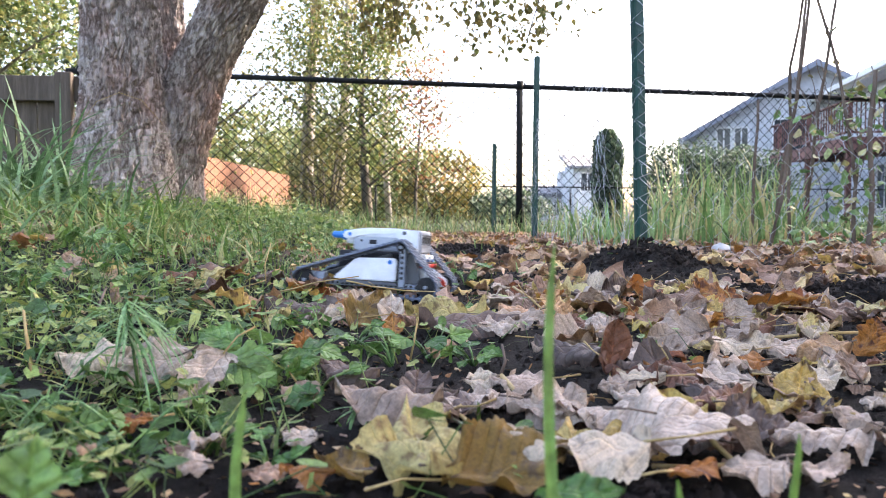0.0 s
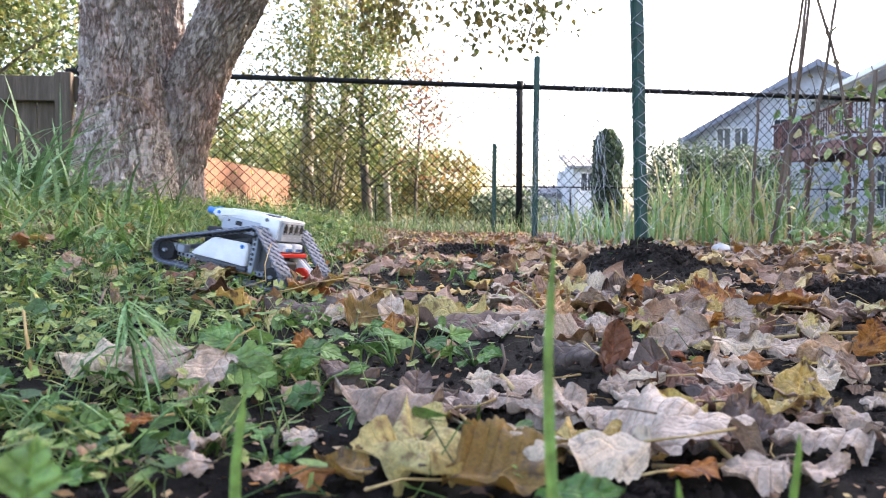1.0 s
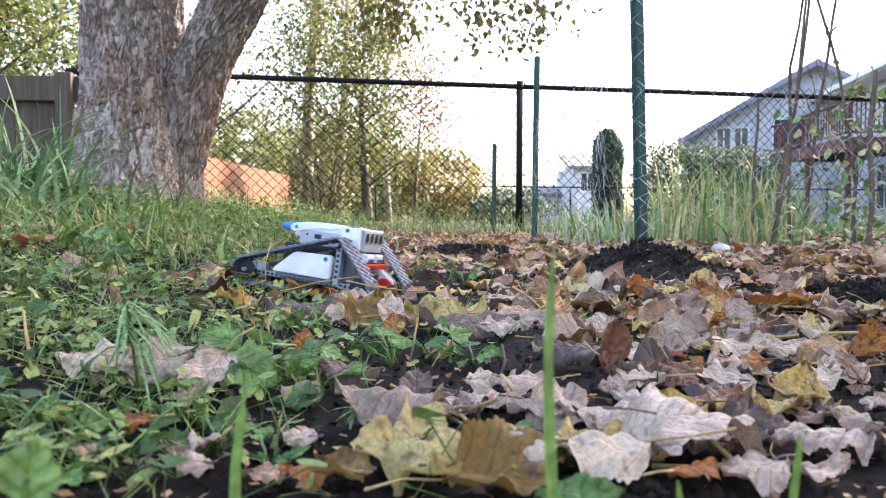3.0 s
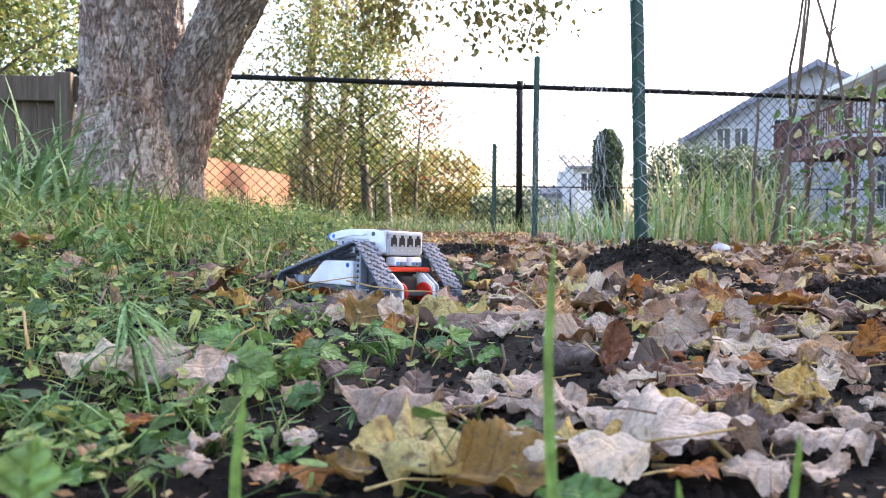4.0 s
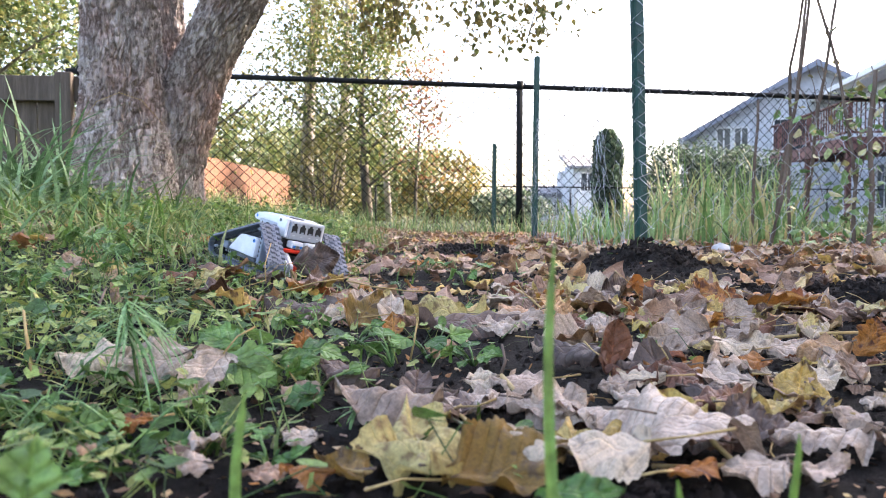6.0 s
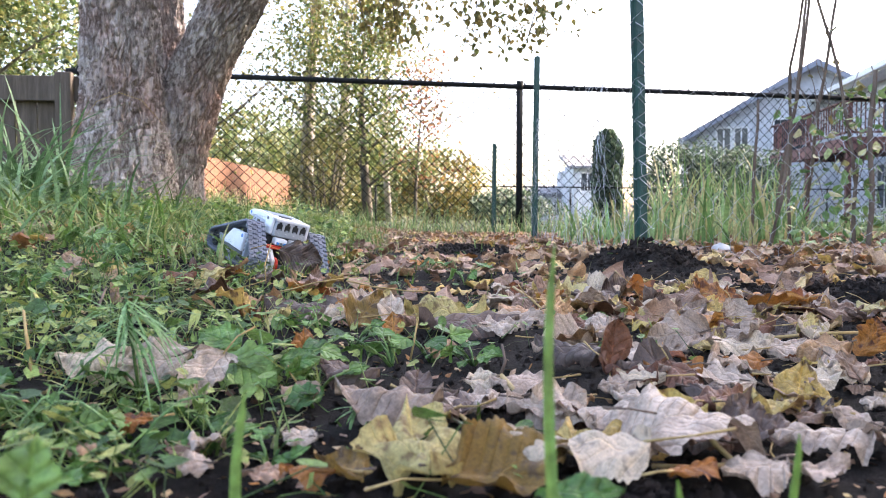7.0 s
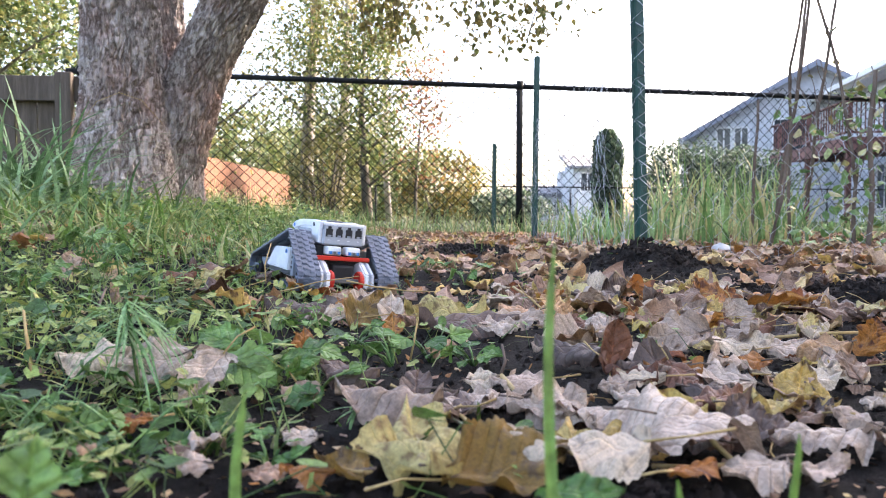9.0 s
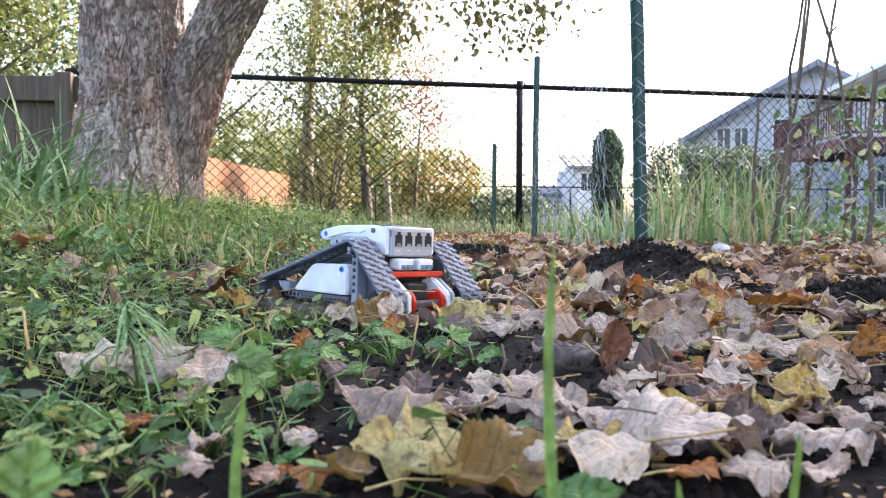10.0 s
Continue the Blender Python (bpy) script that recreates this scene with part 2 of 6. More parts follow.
def ground_material():
    """Dark soil, with a thin green and straw cover outside the bed."""
    m, t, p = nodes_of("soil_and_turf")
    co = t.nodes.new("ShaderNodeTexCoord")
    n1 = add(t, "ShaderNodeTexNoise", Scale=9.0, Detail=6.0, Roughness=0.65)
    n2 = add(t, "ShaderNodeTexNoise", Scale=120.0, Detail=6.0, Roughness=0.75)
    n3 = add(t, "ShaderNodeTexNoise", Scale=1.7, Detail=4.0)
    for n in (n1, n2, n3):
        t.links.new(co.outputs["Object"], n.inputs[0])
    soil = ramp(t, [(0.3, (0.008, 0.0063, 0.0055)), (0.55, (0.018, 0.014, 0.012)), (0.75, (0.045, 0.034, 0.029))], n1.outputs[0]).outputs[0]
    turf = ramp(t, [(0.3, (0.016, 0.026, 0.01)), (0.55, (0.035, 0.05, 0.018)), (0.75, (0.08, 0.075, 0.035))], n1.outputs[0]).outputs[0]
    sp = t.nodes.new("ShaderNodeSeparateXYZ")
    t.links.new(co.outputs["Object"], sp.inputs[0])
    edge = t.nodes.new("ShaderNodeMapRange")
    edge.inputs["From Min"].default_value, edge.inputs["From Max"].default_value = 7.0, 9.0
    t.links.new(sp.outputs["Y"], edge.inputs["Value"])
    sides = []
    for a, b in ((-0.9, -1.7), (2.5, 3.1)):
        r = t.nodes.new("ShaderNodeMapRange")
        r.inputs["From Min"].default_value, r.inputs["From Max"].default_value = a, b
        t.links.new(sp.outputs["X"], r.inputs["Value"])
        sides.append(r.outputs[0])
    cover = calc(t, "MAXIMUM", calc(t, "MAXIMUM", sides[0], sides[1]), edge.outputs[0])
    c = mix(t, "MIX", cover, soil, turf)
    grain = ramp(t, [(0.3, (0.5, 0.5, 0.5)), (0.7, (1.4, 1.4, 1.4))], n2.outputs[0]).outputs[0]
    t.links.new(mix(t, "MULTIPLY", 0.9, c, grain), p.inputs["Base Color"])
    p.inputs["Roughness"].default_value, p.inputs["Specular IOR Level"].default_value = 0.95, 0.2
    t.links.new(bump(t, n2.outputs[0], 1.0, 0.02), p.inputs["Normal"])
    return m


M["ground"] = ground_material()

# ---------------------------------------------------------------- mesh helpers
def part(name, bm, material, parent=None, label=""):
    """Link a bmesh as one mesh object under a thing or a part."""
    me = bpy.data.meshes.new(name)
    bm.to_mesh(me)
    bm.free()
    me.materials.append(material)
    ob = new(name, me)
    if parent is not None:
        ob.parent = parent
    if label:
        ob["label"] = label
    return ob


def raw(name, verts, faces, material, parent=None, smooth=False):
    me = bpy.data.meshes.new(name)
    me.from_pydata([tuple(v) for v in verts], [], faces)
    me.materials.append(material)
    if smooth:
        me.polygons.foreach_set("use_smooth", [True] * len(me.polygons))
    me.update()
    ob = new(name, me)
    if parent is not None:
        ob.parent = parent
    return ob


def smooth(ob):
    ob.data.polygons.foreach_set("use_smooth", [True] * len(ob.data.polygons))
    return ob


def box(x0, x1, y0, y1, z0, z1, bevel=0.0, bm=None, segments=2):
    one = bmesh.new()
    bmesh.ops.create_cube(one, size=1.0)
    for v in one.verts:
        v.co = Vector((x0 + (v.co.x + 0.5) * (x1 - x0), y0 + (v.co.y + 0.5) * (y1 - y0), z0 + (v.co.z + 0.5) * (z1 - z0)))
    if bevel:
        bmesh.ops.bevel(one, geom=one.edges[:], offset=bevel, segments=segments, affect="EDGES", profile=0.5)
    return join(bm, one)


def join(bm, one):
    if bm is None:
        return one
    me = bpy.data.meshes.new("tmp")
    one.to_mesh(me)
    one.free()
    bm.from_mesh(me)
    bpy.data.meshes.remove(me)
    return bm


def prism(outline, y0, y1, bevel=0.0, bm=None):
    """A plate with an outline in x and z, from y0 to y1."""
    one = bmesh.new()
    a = [one.verts.new((x, y0, z)) for x, z in outline]
    f = one.faces.new(a)
    ext = bmesh.ops.extrude_face_region(one, geom=[f])
    for g in ext["geom"]:
        if isinstance(g, bmesh.types.BMVert):
            g.co.y = y1
    bmesh.ops.recalc_face_normals(one, faces=one.faces[:])
    if bevel:
        bmesh.ops.bevel(one, geom=one.edges[:], offset=bevel, segments=2, affect="EDGES")
    return join(bm, one)


def tube(points, radii, sides=8, bm=None, cap=True):
    """A round rod through points, of changing radius."""
    one = bmesh.new()
    pts = [Vector(p) for p in points]
    rings = []
    ref = Vector((0.31, 0.17, 0.94))
    for i, p in enumerate(pts):
        d = (pts[min(i + 1, len(pts) - 1)] - pts[max(i - 1, 0)]).normalized()
        if abs(d.dot(ref)) > 0.97:
            u = d.cross(Vector((1, 0, 0))).normalized()
        else:
            u = d.cross(ref).normalized()
        w = d.cross(u)
        r = radii[i] if isinstance(radii, (list, tuple)) else radii
        rings.append([one.verts.new(p + (u * math.cos(k * 2 * math.pi / sides) + w * math.sin(k * 2 * math.pi / sides)) * r) for k in range(sides)])
    for a, b in zip(rings, rings[1:]):
        for k in range(sides):
            one.faces.new((a[k], a[(k + 1) % sides], b[(k + 1) % sides], b[k]))
    if cap:
        one.faces.new(rings[0][::-1])
        one.faces.new(rings[-1])
    for f in one.faces:
        f.smooth = True
    return join(bm, one)


def disc(cx, cz, r, y0, y1, sides=20, bm=None, bevel=0.0):
    return prism([(cx + r * math.cos(k * 2 * math.pi / sides), cz + r * math.sin(k * 2 * math.pi / sides)) for k in range(sides)], y0, y1, bevel, bm)


def wires(segments, radius, sides=3):
    """Verts and faces of many thin straight rods."""
    vs, fs = [], []
    for a, b in segments:
        a, b = Vector(a), Vector(b)
        d = (b - a).normalized()
        u = d.orthogonal().normalized()
        w = d.cross(u)
        n = len(vs)
        for p in (a, b):
            for k in range(sides):
                c = k * 2 * math.pi / sides
                vs.append(p + (u * math.cos(c) + w * math.sin(c)) * radius)
        for k in range(sides):
            fs.append((n + k, n + (k + 1) % sides, n + sides + (k + 1) % sides, n + sides + k))
    return vs, fs


def softplus(v, k):
    return math.log1p(math.exp(min(40.0, v * k))) / k


def ground_z(x, y, fine=True):
    """The height of the ground: it climbs towards the tree, with spade heaps in the bed."""
    far = max(0.0, y - 8.0)
    z = 0.135 * softplus(-x - 0.2, 9.0) * math.exp(-far / 8.0)
    z -= 0.016 * math.exp(-(((x + 0.1) / 0.25) ** 2 + ((y - 1.12) / 0.25) ** 2))
    if x < -4:
        z = min(z, 0.5)
    heap = math.exp(-(((x - 0.44) / 0.125) ** 2 + ((y - 1.60) / 0.19) ** 2))
    z += heap * (0.058 + 0.03 * noise.noise((x * 22, y * 22, 4.0)))
    z += 0.034 * math.exp(-(((x - 0.67) / 0.10) ** 2 + ((y - 1.06) / 0.10) ** 2))
    z += 0.035 * math.exp(-(((x - 0.08) / 0.2) ** 2 + ((y - 2.3) / 0.16) ** 2))
    if fine and y < 12:
        k = 1.0 / (1.0 + max(0.0, y - 1.5))
        z += 0.010 * noise.noise((x * 5.0, y * 5.0, 0.3)) + 0.005 * noise.noise((x * 17.0, y * 17.0, 1.7)) * (0.4 + k)
    return z


def bed(x, y):
    """How far a place lies in the leaf-covered bed (1) or in the turf (0)."""
    s = (x + 0.16 + 0.10 * (y - 0.5) + 0.10 * noise.noise((x * 2.5, y * 2.5, 5.0))) / 0.16
    if y < 0.55:
        s = (x + 0.12 + 0.03 * noise.noise((x * 9, y * 9, 2.0))) / 0.08
    return 1.0 / (1.0 + math.exp(-max(-30.0, min(30.0, s * 2.0))))


# ---------------------------------------------------------------- ground
def make_ground():
    # one sheet with rows that widen towards the horizon
    ys = [-30, -8, -2, -0.6]
    y = -0.2
    while y < 3.0:
        ys.append(y)
        y += 0.022
    while y < 900:
        ys.append(y)
        y += 0.022 + (y - 3.0) * 0.09
    xs = []
    x = 0.0
    while x < 1.6:
        xs.append(x)
        x += 0.024
    while x < 900:
        xs.append(x)
        x += 0.024 + (x - 1.2) * 0.11
    xs = [-q for q in xs[:0:-1]] + xs
    verts = [(x, y, ground_z(x, y)) for y in ys for x in xs]
    n = len(xs)
    faces = [(j * n + i, j * n + i + 1, (j + 1) * n + i + 1, (j + 1) * n + i) for j in range(len(ys) - 1) for i in range(n - 1)]
    ob = raw("ground", verts, faces, M["ground"], smooth=True)
    tagged(ob, "dark crumbly garden soil rising to rough turf", "ground", kind="structure")


make_ground()


# ---------------------------------------------------------------- big tree
def trunk_mesh(points, radii, seed, sides=400, steps=300, bare=1.45):
    """A furrowed trunk: a tapering, leaning limb with raised bark plates, finest below head height."""
    pts = [Vector(p) for p in points]
    low, high = pts[0].z, pts[-1].z
    zs = [low + (bare - low) * i / steps for i in range(steps)] + [bare + (high - bare) * i / 40 for i in range(41)]
    vs, fs = [], []
    k = 0
    for z in zs:
        while k < len(pts) - 2 and z > pts[k + 1].z:
            k += 1
        q = (z - pts[k].z) / (pts[k + 1].z - pts[k].z)
        q = q * 0.5 + 0.5 * q * q * (3 - 2 * q)
        c = pts[k].lerp(pts[k + 1], q)
        r = radii[k] * (1 - q) + radii[k + 1] * q
        for a in range(sides):
            th = a * 2 * math.pi / sides
            ux, uy = math.cos(th), math.sin(th)
            w = noise.noise((ux * 1.4 + seed, uy * 1.4, z * 0.9))
            wob = noise.noise((ux * r * 30 + seed, uy * r * 30, z * 16.0))
            wob2 = noise.noise((ux * r * 30, uy * r * 30 + seed, z * 16.0 + 7.0))
            far, _ = noise.voronoi((ux * r * 27 + 0.8 * wob + seed, uy * r * 27 + 0.8 * wob2, z * 4.6 + 0.6 * wob2))
            ridge = abs(noise.noise((ux * r * 24 + 0.4 * wob2 + seed, uy * r * 24 + 0.4 * wob, z * 3.6)))
            plate = min(1.0, max(0.0, (far[1] - far[0] - 0.04) * 6.0), ridge * 7.0)
            flake = noise.noise((ux * r * 60 + wob, uy * r * 60 + seed, z * 28.0 + wob2))
            g = noise.noise((ux * r * 130, uy * r * 130 + seed, z * 60.0))
            rr = r * (1 + 0.07 * w) + 0.017 * plate + 0.011 * flake * (0.3 + 0.7 * plate) + 0.004 * g - 0.012
            vs.append((c.x + ux * rr, c.y + uy * rr, z))
    for i in range(len(zs) - 1):
        for a in range(sides):
            b = (a + 1) % sides
            fs.append((i * sides + a, i * sides + b, (i + 1) * sides + b, (i + 1) * sides + a))
    return vs, fs


def leaf_cloud(count, place, size, seed, droop=0.5):
    """Many small pointed leaves, each of six triangles; place(rng) gives a point."""
    rng = random.Random(seed)
    vs, fs = [], []
    for _ in range(count):
        p = place(rng)
        if p is None:
            continue
        L = size * rng.uniform(0.6, 1.3)
        a = rng.uniform(0, 2 * math.pi)
        e = rng.gauss(-droop, 0.6)
        d = Vector((math.cos(a) * math.cos(e), math.sin(a) * math.cos(e), math.sin(e)))
        s = d.cross(Vector((rng.uniform(-0.5, 0.5), rng.uniform(-0.5, 0.5), 1))).normalized() * L * 0.36
        up = d.cross(s).normalized() * L * 0.1
        p = Vector(p)
        n = len(vs)
        vs += [p, p + d * L * 0.3 + s + up, p + d * L * 0.68 + s * 0.72 + up * 0.6, p + d * L, p + d * L * 0.68 - s * 0.72 + up * 0.6, p + d * L * 0.3 - s + up, p + d * L * 0.45]
        fs += [(n + k, n + (k + 1) % 6, n + 6) for k in range(6)]
    return vs, fs


def make_big_tree():
    tree = new("tree")
    tree.location = (-1.8, 4.1, 0.26)
    tagged(tree, "old tree with three furrowed grey-brown trunks rising from the turf", "tree")
    a = trunk_mesh([(0.05, -0.1, -0.15), (0.07, -0.1, 0.2), (0.07, -0.1, 0.6), (0.075, -0.1, 1.3), (0.0, -0.1, 3.6)], [0.33, 0.252, 0.206, 0.186, 0.17], 1.0)
    raw("trunk", *a, M["bark"], tree, True)
    b = trunk_mesh([(0.25, 0.1, -0.15), (0.27, 0.1, 0.1), (0.385, 0.08, 0.55), (0.70, 0.0, 1.2), (1.62, -0.2, 3.4)], [0.19, 0.155, 0.162, 0.172, 0.14], 4.0)
    raw("trunk", *b, M["bark"], tree, True)
    c = trunk_mesh([(0.2, 0.4, -0.15), (0.2, 0.4, 0.3), (0.16, 0.42, 0.7), (0.13, 0.45, 1.2), (0.2, 0.6, 3.4)], [0.13, 0.11, 0.095, 0.08, 0.07], 7.0, 160, 200)
    raw("trunk", *c, M["bark"], tree, True)
    # limbs reaching out over the bed, with hanging sprays of leaves
    bm = None
    limbs = [((1.52, -0.2, 3.15), (2.05, 0.5, 2.3), (2.05, 0.5, 1.6), (1.98, 0.5, 0.92)),
             ((0.2, 0.6, 3.0), (1.2, 0.8, 2.2), (1.45, 0.8, 1.5), (1.5, 0.8, 0.98)),
             ((2.05, 0.5, 2.3), (2.3, 0.5, 1.7), (2.42, 0.5, 1.3), (2.3, 0.5, 0.9)),
             ((1.2, 0.8, 2.2), (1.3, 0.8, 1.7), (1.25, 0.8, 1.3), (1.3, 0.8, 1.1)),
             ((1.58, -0.2, 3.3), (0.6, -1.2, 3.2), (0.2, -2.4, 3.1), (0.6, -3.6, 3.0))]
    for pts in limbs:
        bm = tube(pts, [0.028, 0.014, 0.006, 0.002], 7, bm)
    part("limb", bm, M["bark_dark"], tree)

    def spray(rng):
        pts = [Vector(q) for q in limbs[rng.choice((0, 0, 0, 1, 1, 1, 2, 2, 3))]]
        s = 1.2 + 1.8 * rng.random() ** 0.8
        k = min(int(s), 2)
        c = pts[k].lerp(pts[k + 1], s - k)
        w = 0.085 + 0.20 * (3.0 - s) / 1.8
        return c + Vector((rng.gauss(0, w), rng.gauss(0, w), rng.gauss(0.05, 0.06)))
    raw("crown", *leaf_cloud(1900, spray, 0.045, 5, 1.0), M["spray"], tree)

    def high(rng):
        r, t = 3.6 * math.sqrt(rng.random()), rng.uniform(0, 2 * math.pi)
        return Vector((0.9 + r * math.cos(t), -1.2 + r * math.sin(t), 3.0 + 1.6 * rng.random() + 0.3 * math.sin(5 * t)))
    raw("crown", *leaf_cloud(1000, high, 0.11, 6, 0.6), M["crown_yellow"], tree)


make_big_tree()


# ---------------------------------------------------------------- chain-link fence
FENCE_A, FENCE_B = (-4.2, 5.32), (8.6, 7.75)          # ends of the line on the ground


def fence_at(s):
    x, y = FENCE_A[0] + (FENCE_B[0] - FENCE_A[0]) * s, FENCE_A[1] + (FENCE_B[1] - FENCE_A[1]) * s
    return x, y


def make_chain_fence():
    fence = new("chain_link_fence")
    fence.location = (fence_at(0)[0], fence_at(0)[1], 0)
    tagged(fence, "black vinyl chain-link fence with round posts and top rail", "fence")
    inv = Vector(fence.location)
    length = math.hypot(FENCE_B[0] - FENCE_A[0], FENCE_B[1] - FENCE_A[1])
    top = 1.23

    def spot(d, z):
        x, y = fence_at(d / length)
        return Vector((x, y, z)) - inv
    part("top_rail", tube([spot(1.4, top), spot(length / 2, top), spot(length, top)], 0.021, 10), M["fence_black"], fence)
    for d in (1.5, 4.93, 8.7):
        part("post", tube([spot(d, -0.1), spot(d, top + 0.03)], 0.028, 12), M["fence_black"], fence)
        part("post_cap", tube([spot(d, top - 0.03), spot(d, top + 0.035), spot(d, top + 0.05)], [0.031, 0.031, 0.012], 12), M["fence_black"], fence)
    seg = []
    cell, rows = 0.088, 30
    h = (top + 0.05) / rows
    count = int(length / cell)
    for i in range(int(1.4 / cell), count):
        for j in range(rows):
            d0 = (i + 0.5 * (j % 2)) * cell
            d1 = (i + 0.5 * ((j + 1) % 2)) * cell
            seg.append((spot(d0, 0.02 + j * h), spot(d1, 0.02 + (j + 1) * h)))
            seg.append((spot(d0, 0.02 + j * h), spot(d0 + (d0 - d1), 0.02 + (j + 1) * h)))
    vs, fs = wires(seg, 0.0032)
    tagged(raw("mesh_wire", vs, fs, M["fence_black"], fence), kind="stuff")


make_chain_fence()


# ---------------------------------------------------------------- green garden posts and poultry netting
def make_post(x, y, z0, height, lean_x, lean_y, width=0.03):
    """A steel U-post: folded channel with slots and tabs."""
    post = new("garden_post")
    post.location = (x, y, z0)
    tagged(post, "green painted steel U-post with slots, driven into the soil", "post", "garden posts")
    w, d, th = width, width * 0.55, 0.0025
    prof = [(-w / 2, 0), (-w / 4, 0), (-w / 5, -d), (w / 5, -d), (w / 4, 0), (w / 2, 0), (w / 2, th), (w / 4 - th, th), (w / 5 - th, -d + th), (-w / 5 + th, -d + th), (-w / 4 + th, th), (-w / 2, th)]
    bm = bmesh.new()
    rings = []
    for z in (-0.12, height * 0.5, height):
        rings.append([bm.verts.new((px + lean_x * max(0, z), py + lean_y * max(0, z), z)) for px, py in prof])
    n = len(prof)
    for a, b in zip(rings, rings[1:]):
        for k in range(n):
            bm.faces.new((a[k], a[(k + 1) % n], b[(k + 1) % n], b[k]))
    bm.faces.new(rings[-1])
    bmesh.ops.recalc_face_normals(bm, faces=bm.faces[:])
    part("channel", bm, M["paint_green"], post)
    z = 0.05
    while z < height - 0.03:
        part("tab", box(-0.004 + lean_x * z, 0.004 + lean_x * z, -d - 0.004, -d + 0.001, z, z + 0.012, 0.001), M["paint_green"], post)
        z += 0.09
    return post


make_post(0.475, 1.75, 0.045, 0.98, -0.036, 0.0, 0.031)
make_post(0.482, 3.9, 0.0, 0.97, 0.012, 0.0, 0.031)
make_post(0.38, 5.55, 0.0, 0.68, 0.01, 0.0, 0.034)


def hex_net(a, b, height, cell, seed, lift=0.02, sag=0.05, lean=(0, 0)):
    """Twisted hexagon netting between two ground places, a little bent."""
    rng = random.Random(seed)
    length = math.hypot(b[0] - a[0], b[1] - a[1])
    ux, uy = (b[0] - a[0]) / length, (b[1] - a[1]) / length
    nx, ny = -uy, ux

    def spot(d, z):
        s = d / length
        off = 0.04 * noise.noise((d * 3.0, z * 3.0, seed)) + 0.025 * noise.noise((d * 11.0, z * 9.0, seed + 3.0))
        dz = -sag * math.sin(min(1, max(0, s)) * math.pi) * (z / height) + 0.035 * noise.noise((d * 6, z * 6, seed + 9)) + 0.012 * noise.noise((d * 19, z * 19, seed + 5))
        return (a[0] + ux * d + nx * off + lean[0] * z, a[1] + uy * d + ny * off + lean[1] * z, max(0.0, lift + z + dz) + ground_z(a[0] + ux * d, a[1] + uy * d, False))
    seg = []
    w, h = cell, cell * 0.87
    for i in range(int(length / w)):
        for j in range(int(height / h)):
            x0 = (i + 0.5 * (j % 2)) * w
            z0 = j * h
            p, q = spot(x0, z0), spot(x0, z0 + h * 0.42)
            seg.append((p, q))
            seg.append((q, spot(x0 + w * 0.5, z0 + h)))
            seg.append((q, spot(x0 - w * 0.5, z0 + h)))
    return wires(seg, 0.0005)


def make_net():
    net = new("poultry_netting")
    net.location = (0, 0, 0)
    tagged(net, "sagging galvanised poultry netting tied to green posts", "netting")
    for a, b, h, seed in (((0.46, 1.72), (1.75, 1.92), 0.47, 1), ((0.478, 3.88), (0.462, 1.74), 0.62, 2)):
        tagged(raw("wire_panel", *hex_net(a, b, h, 0.05, seed), M["galvanised"], net), kind="stuff")
    # loose end wrapped about the front post
    seg = []
    rng = random.Random(4)
    for k in range(42):
        z = 0.03 + k * 0.023
        x = 0.475 - 0.036 * (z - 0.045)
        s = -1 if k % 2 else 1
        seg.append(((x - 0.017 * s, 1.728, z), (x + 0.017 * s * rng.uniform(0.2, 1), 1.726, z + rng.uniform(0.012, 0.03))))
        seg.append(((x + 0.017 * s, 1.728, z + 0.02), (x + 0.024 * s, 1.735, z + rng.uniform(0.0, 0.03))))
    tagged(raw("wire_wrap", *wires(seg, 0.0009), M["galvanised"], net), kind="stuff")


make_net()

# ---------------------------------------------------------------- wooden fences
def make_grey_fence():
    f = new("board_fence")
    f.location = (-3.86, 5.0, 0.225)
    f.rotation_euler = (0, 0, radians(4))
    tagged(f, "weathered grey wooden board fence with a top rail", "fence")
    rng = random.Random(8)
    x = -3.0
    while x < 1.2:
        w = 0.135
        top = 0.86 + rng.uniform(-0.01, 0.01)
        part("board", box(x, x + w, 0.03, 0.05, -0.15, top, 0.003), M["old_wood"], f)
        x += w + rng.uniform(0.006, 0.014)
    part("rail", box(-3.0, 1.7, -0.03, 0.028, 0.70, 0.87, 0.006), M["old_wood"], f)
    part("rail", box(-3.0, 1.7, -0.012, 0.028, 0.05, 0.15, 0.006), M["old_wood"], f)
    part("post", box(1.235, 1.345, -0.075, -0.014, -0.2, 0.89, 0.008), M["old_wood"], f)


make_grey_fence()


def make_cedar_fence():
    f = new("cedar_fence")
    f.location = (-5.9, 16.5, 0)
    tagged(f, "sunlit orange cedar privacy fence of upright boards", "fence")
    ang = math.atan2(22.0, 0.9)
    rng = random.Random(9)
    ux, uy = math.cos(ang), math.sin(ang)
    f.rotation_euler = (0, 0, ang)
    d = -0.3
    while d < 24:
        part("board", box(d, d + 0.138, 0, 0.02, 0.02, 1.66 + rng.uniform(-0.012, 0.012)), M["cedar"], f)
        d += 0.145
    part("rail", box(-0.3, 24, 0.022, 0.06, 1.3, 1.4), M["cedar"], f)


make_cedar_fence()


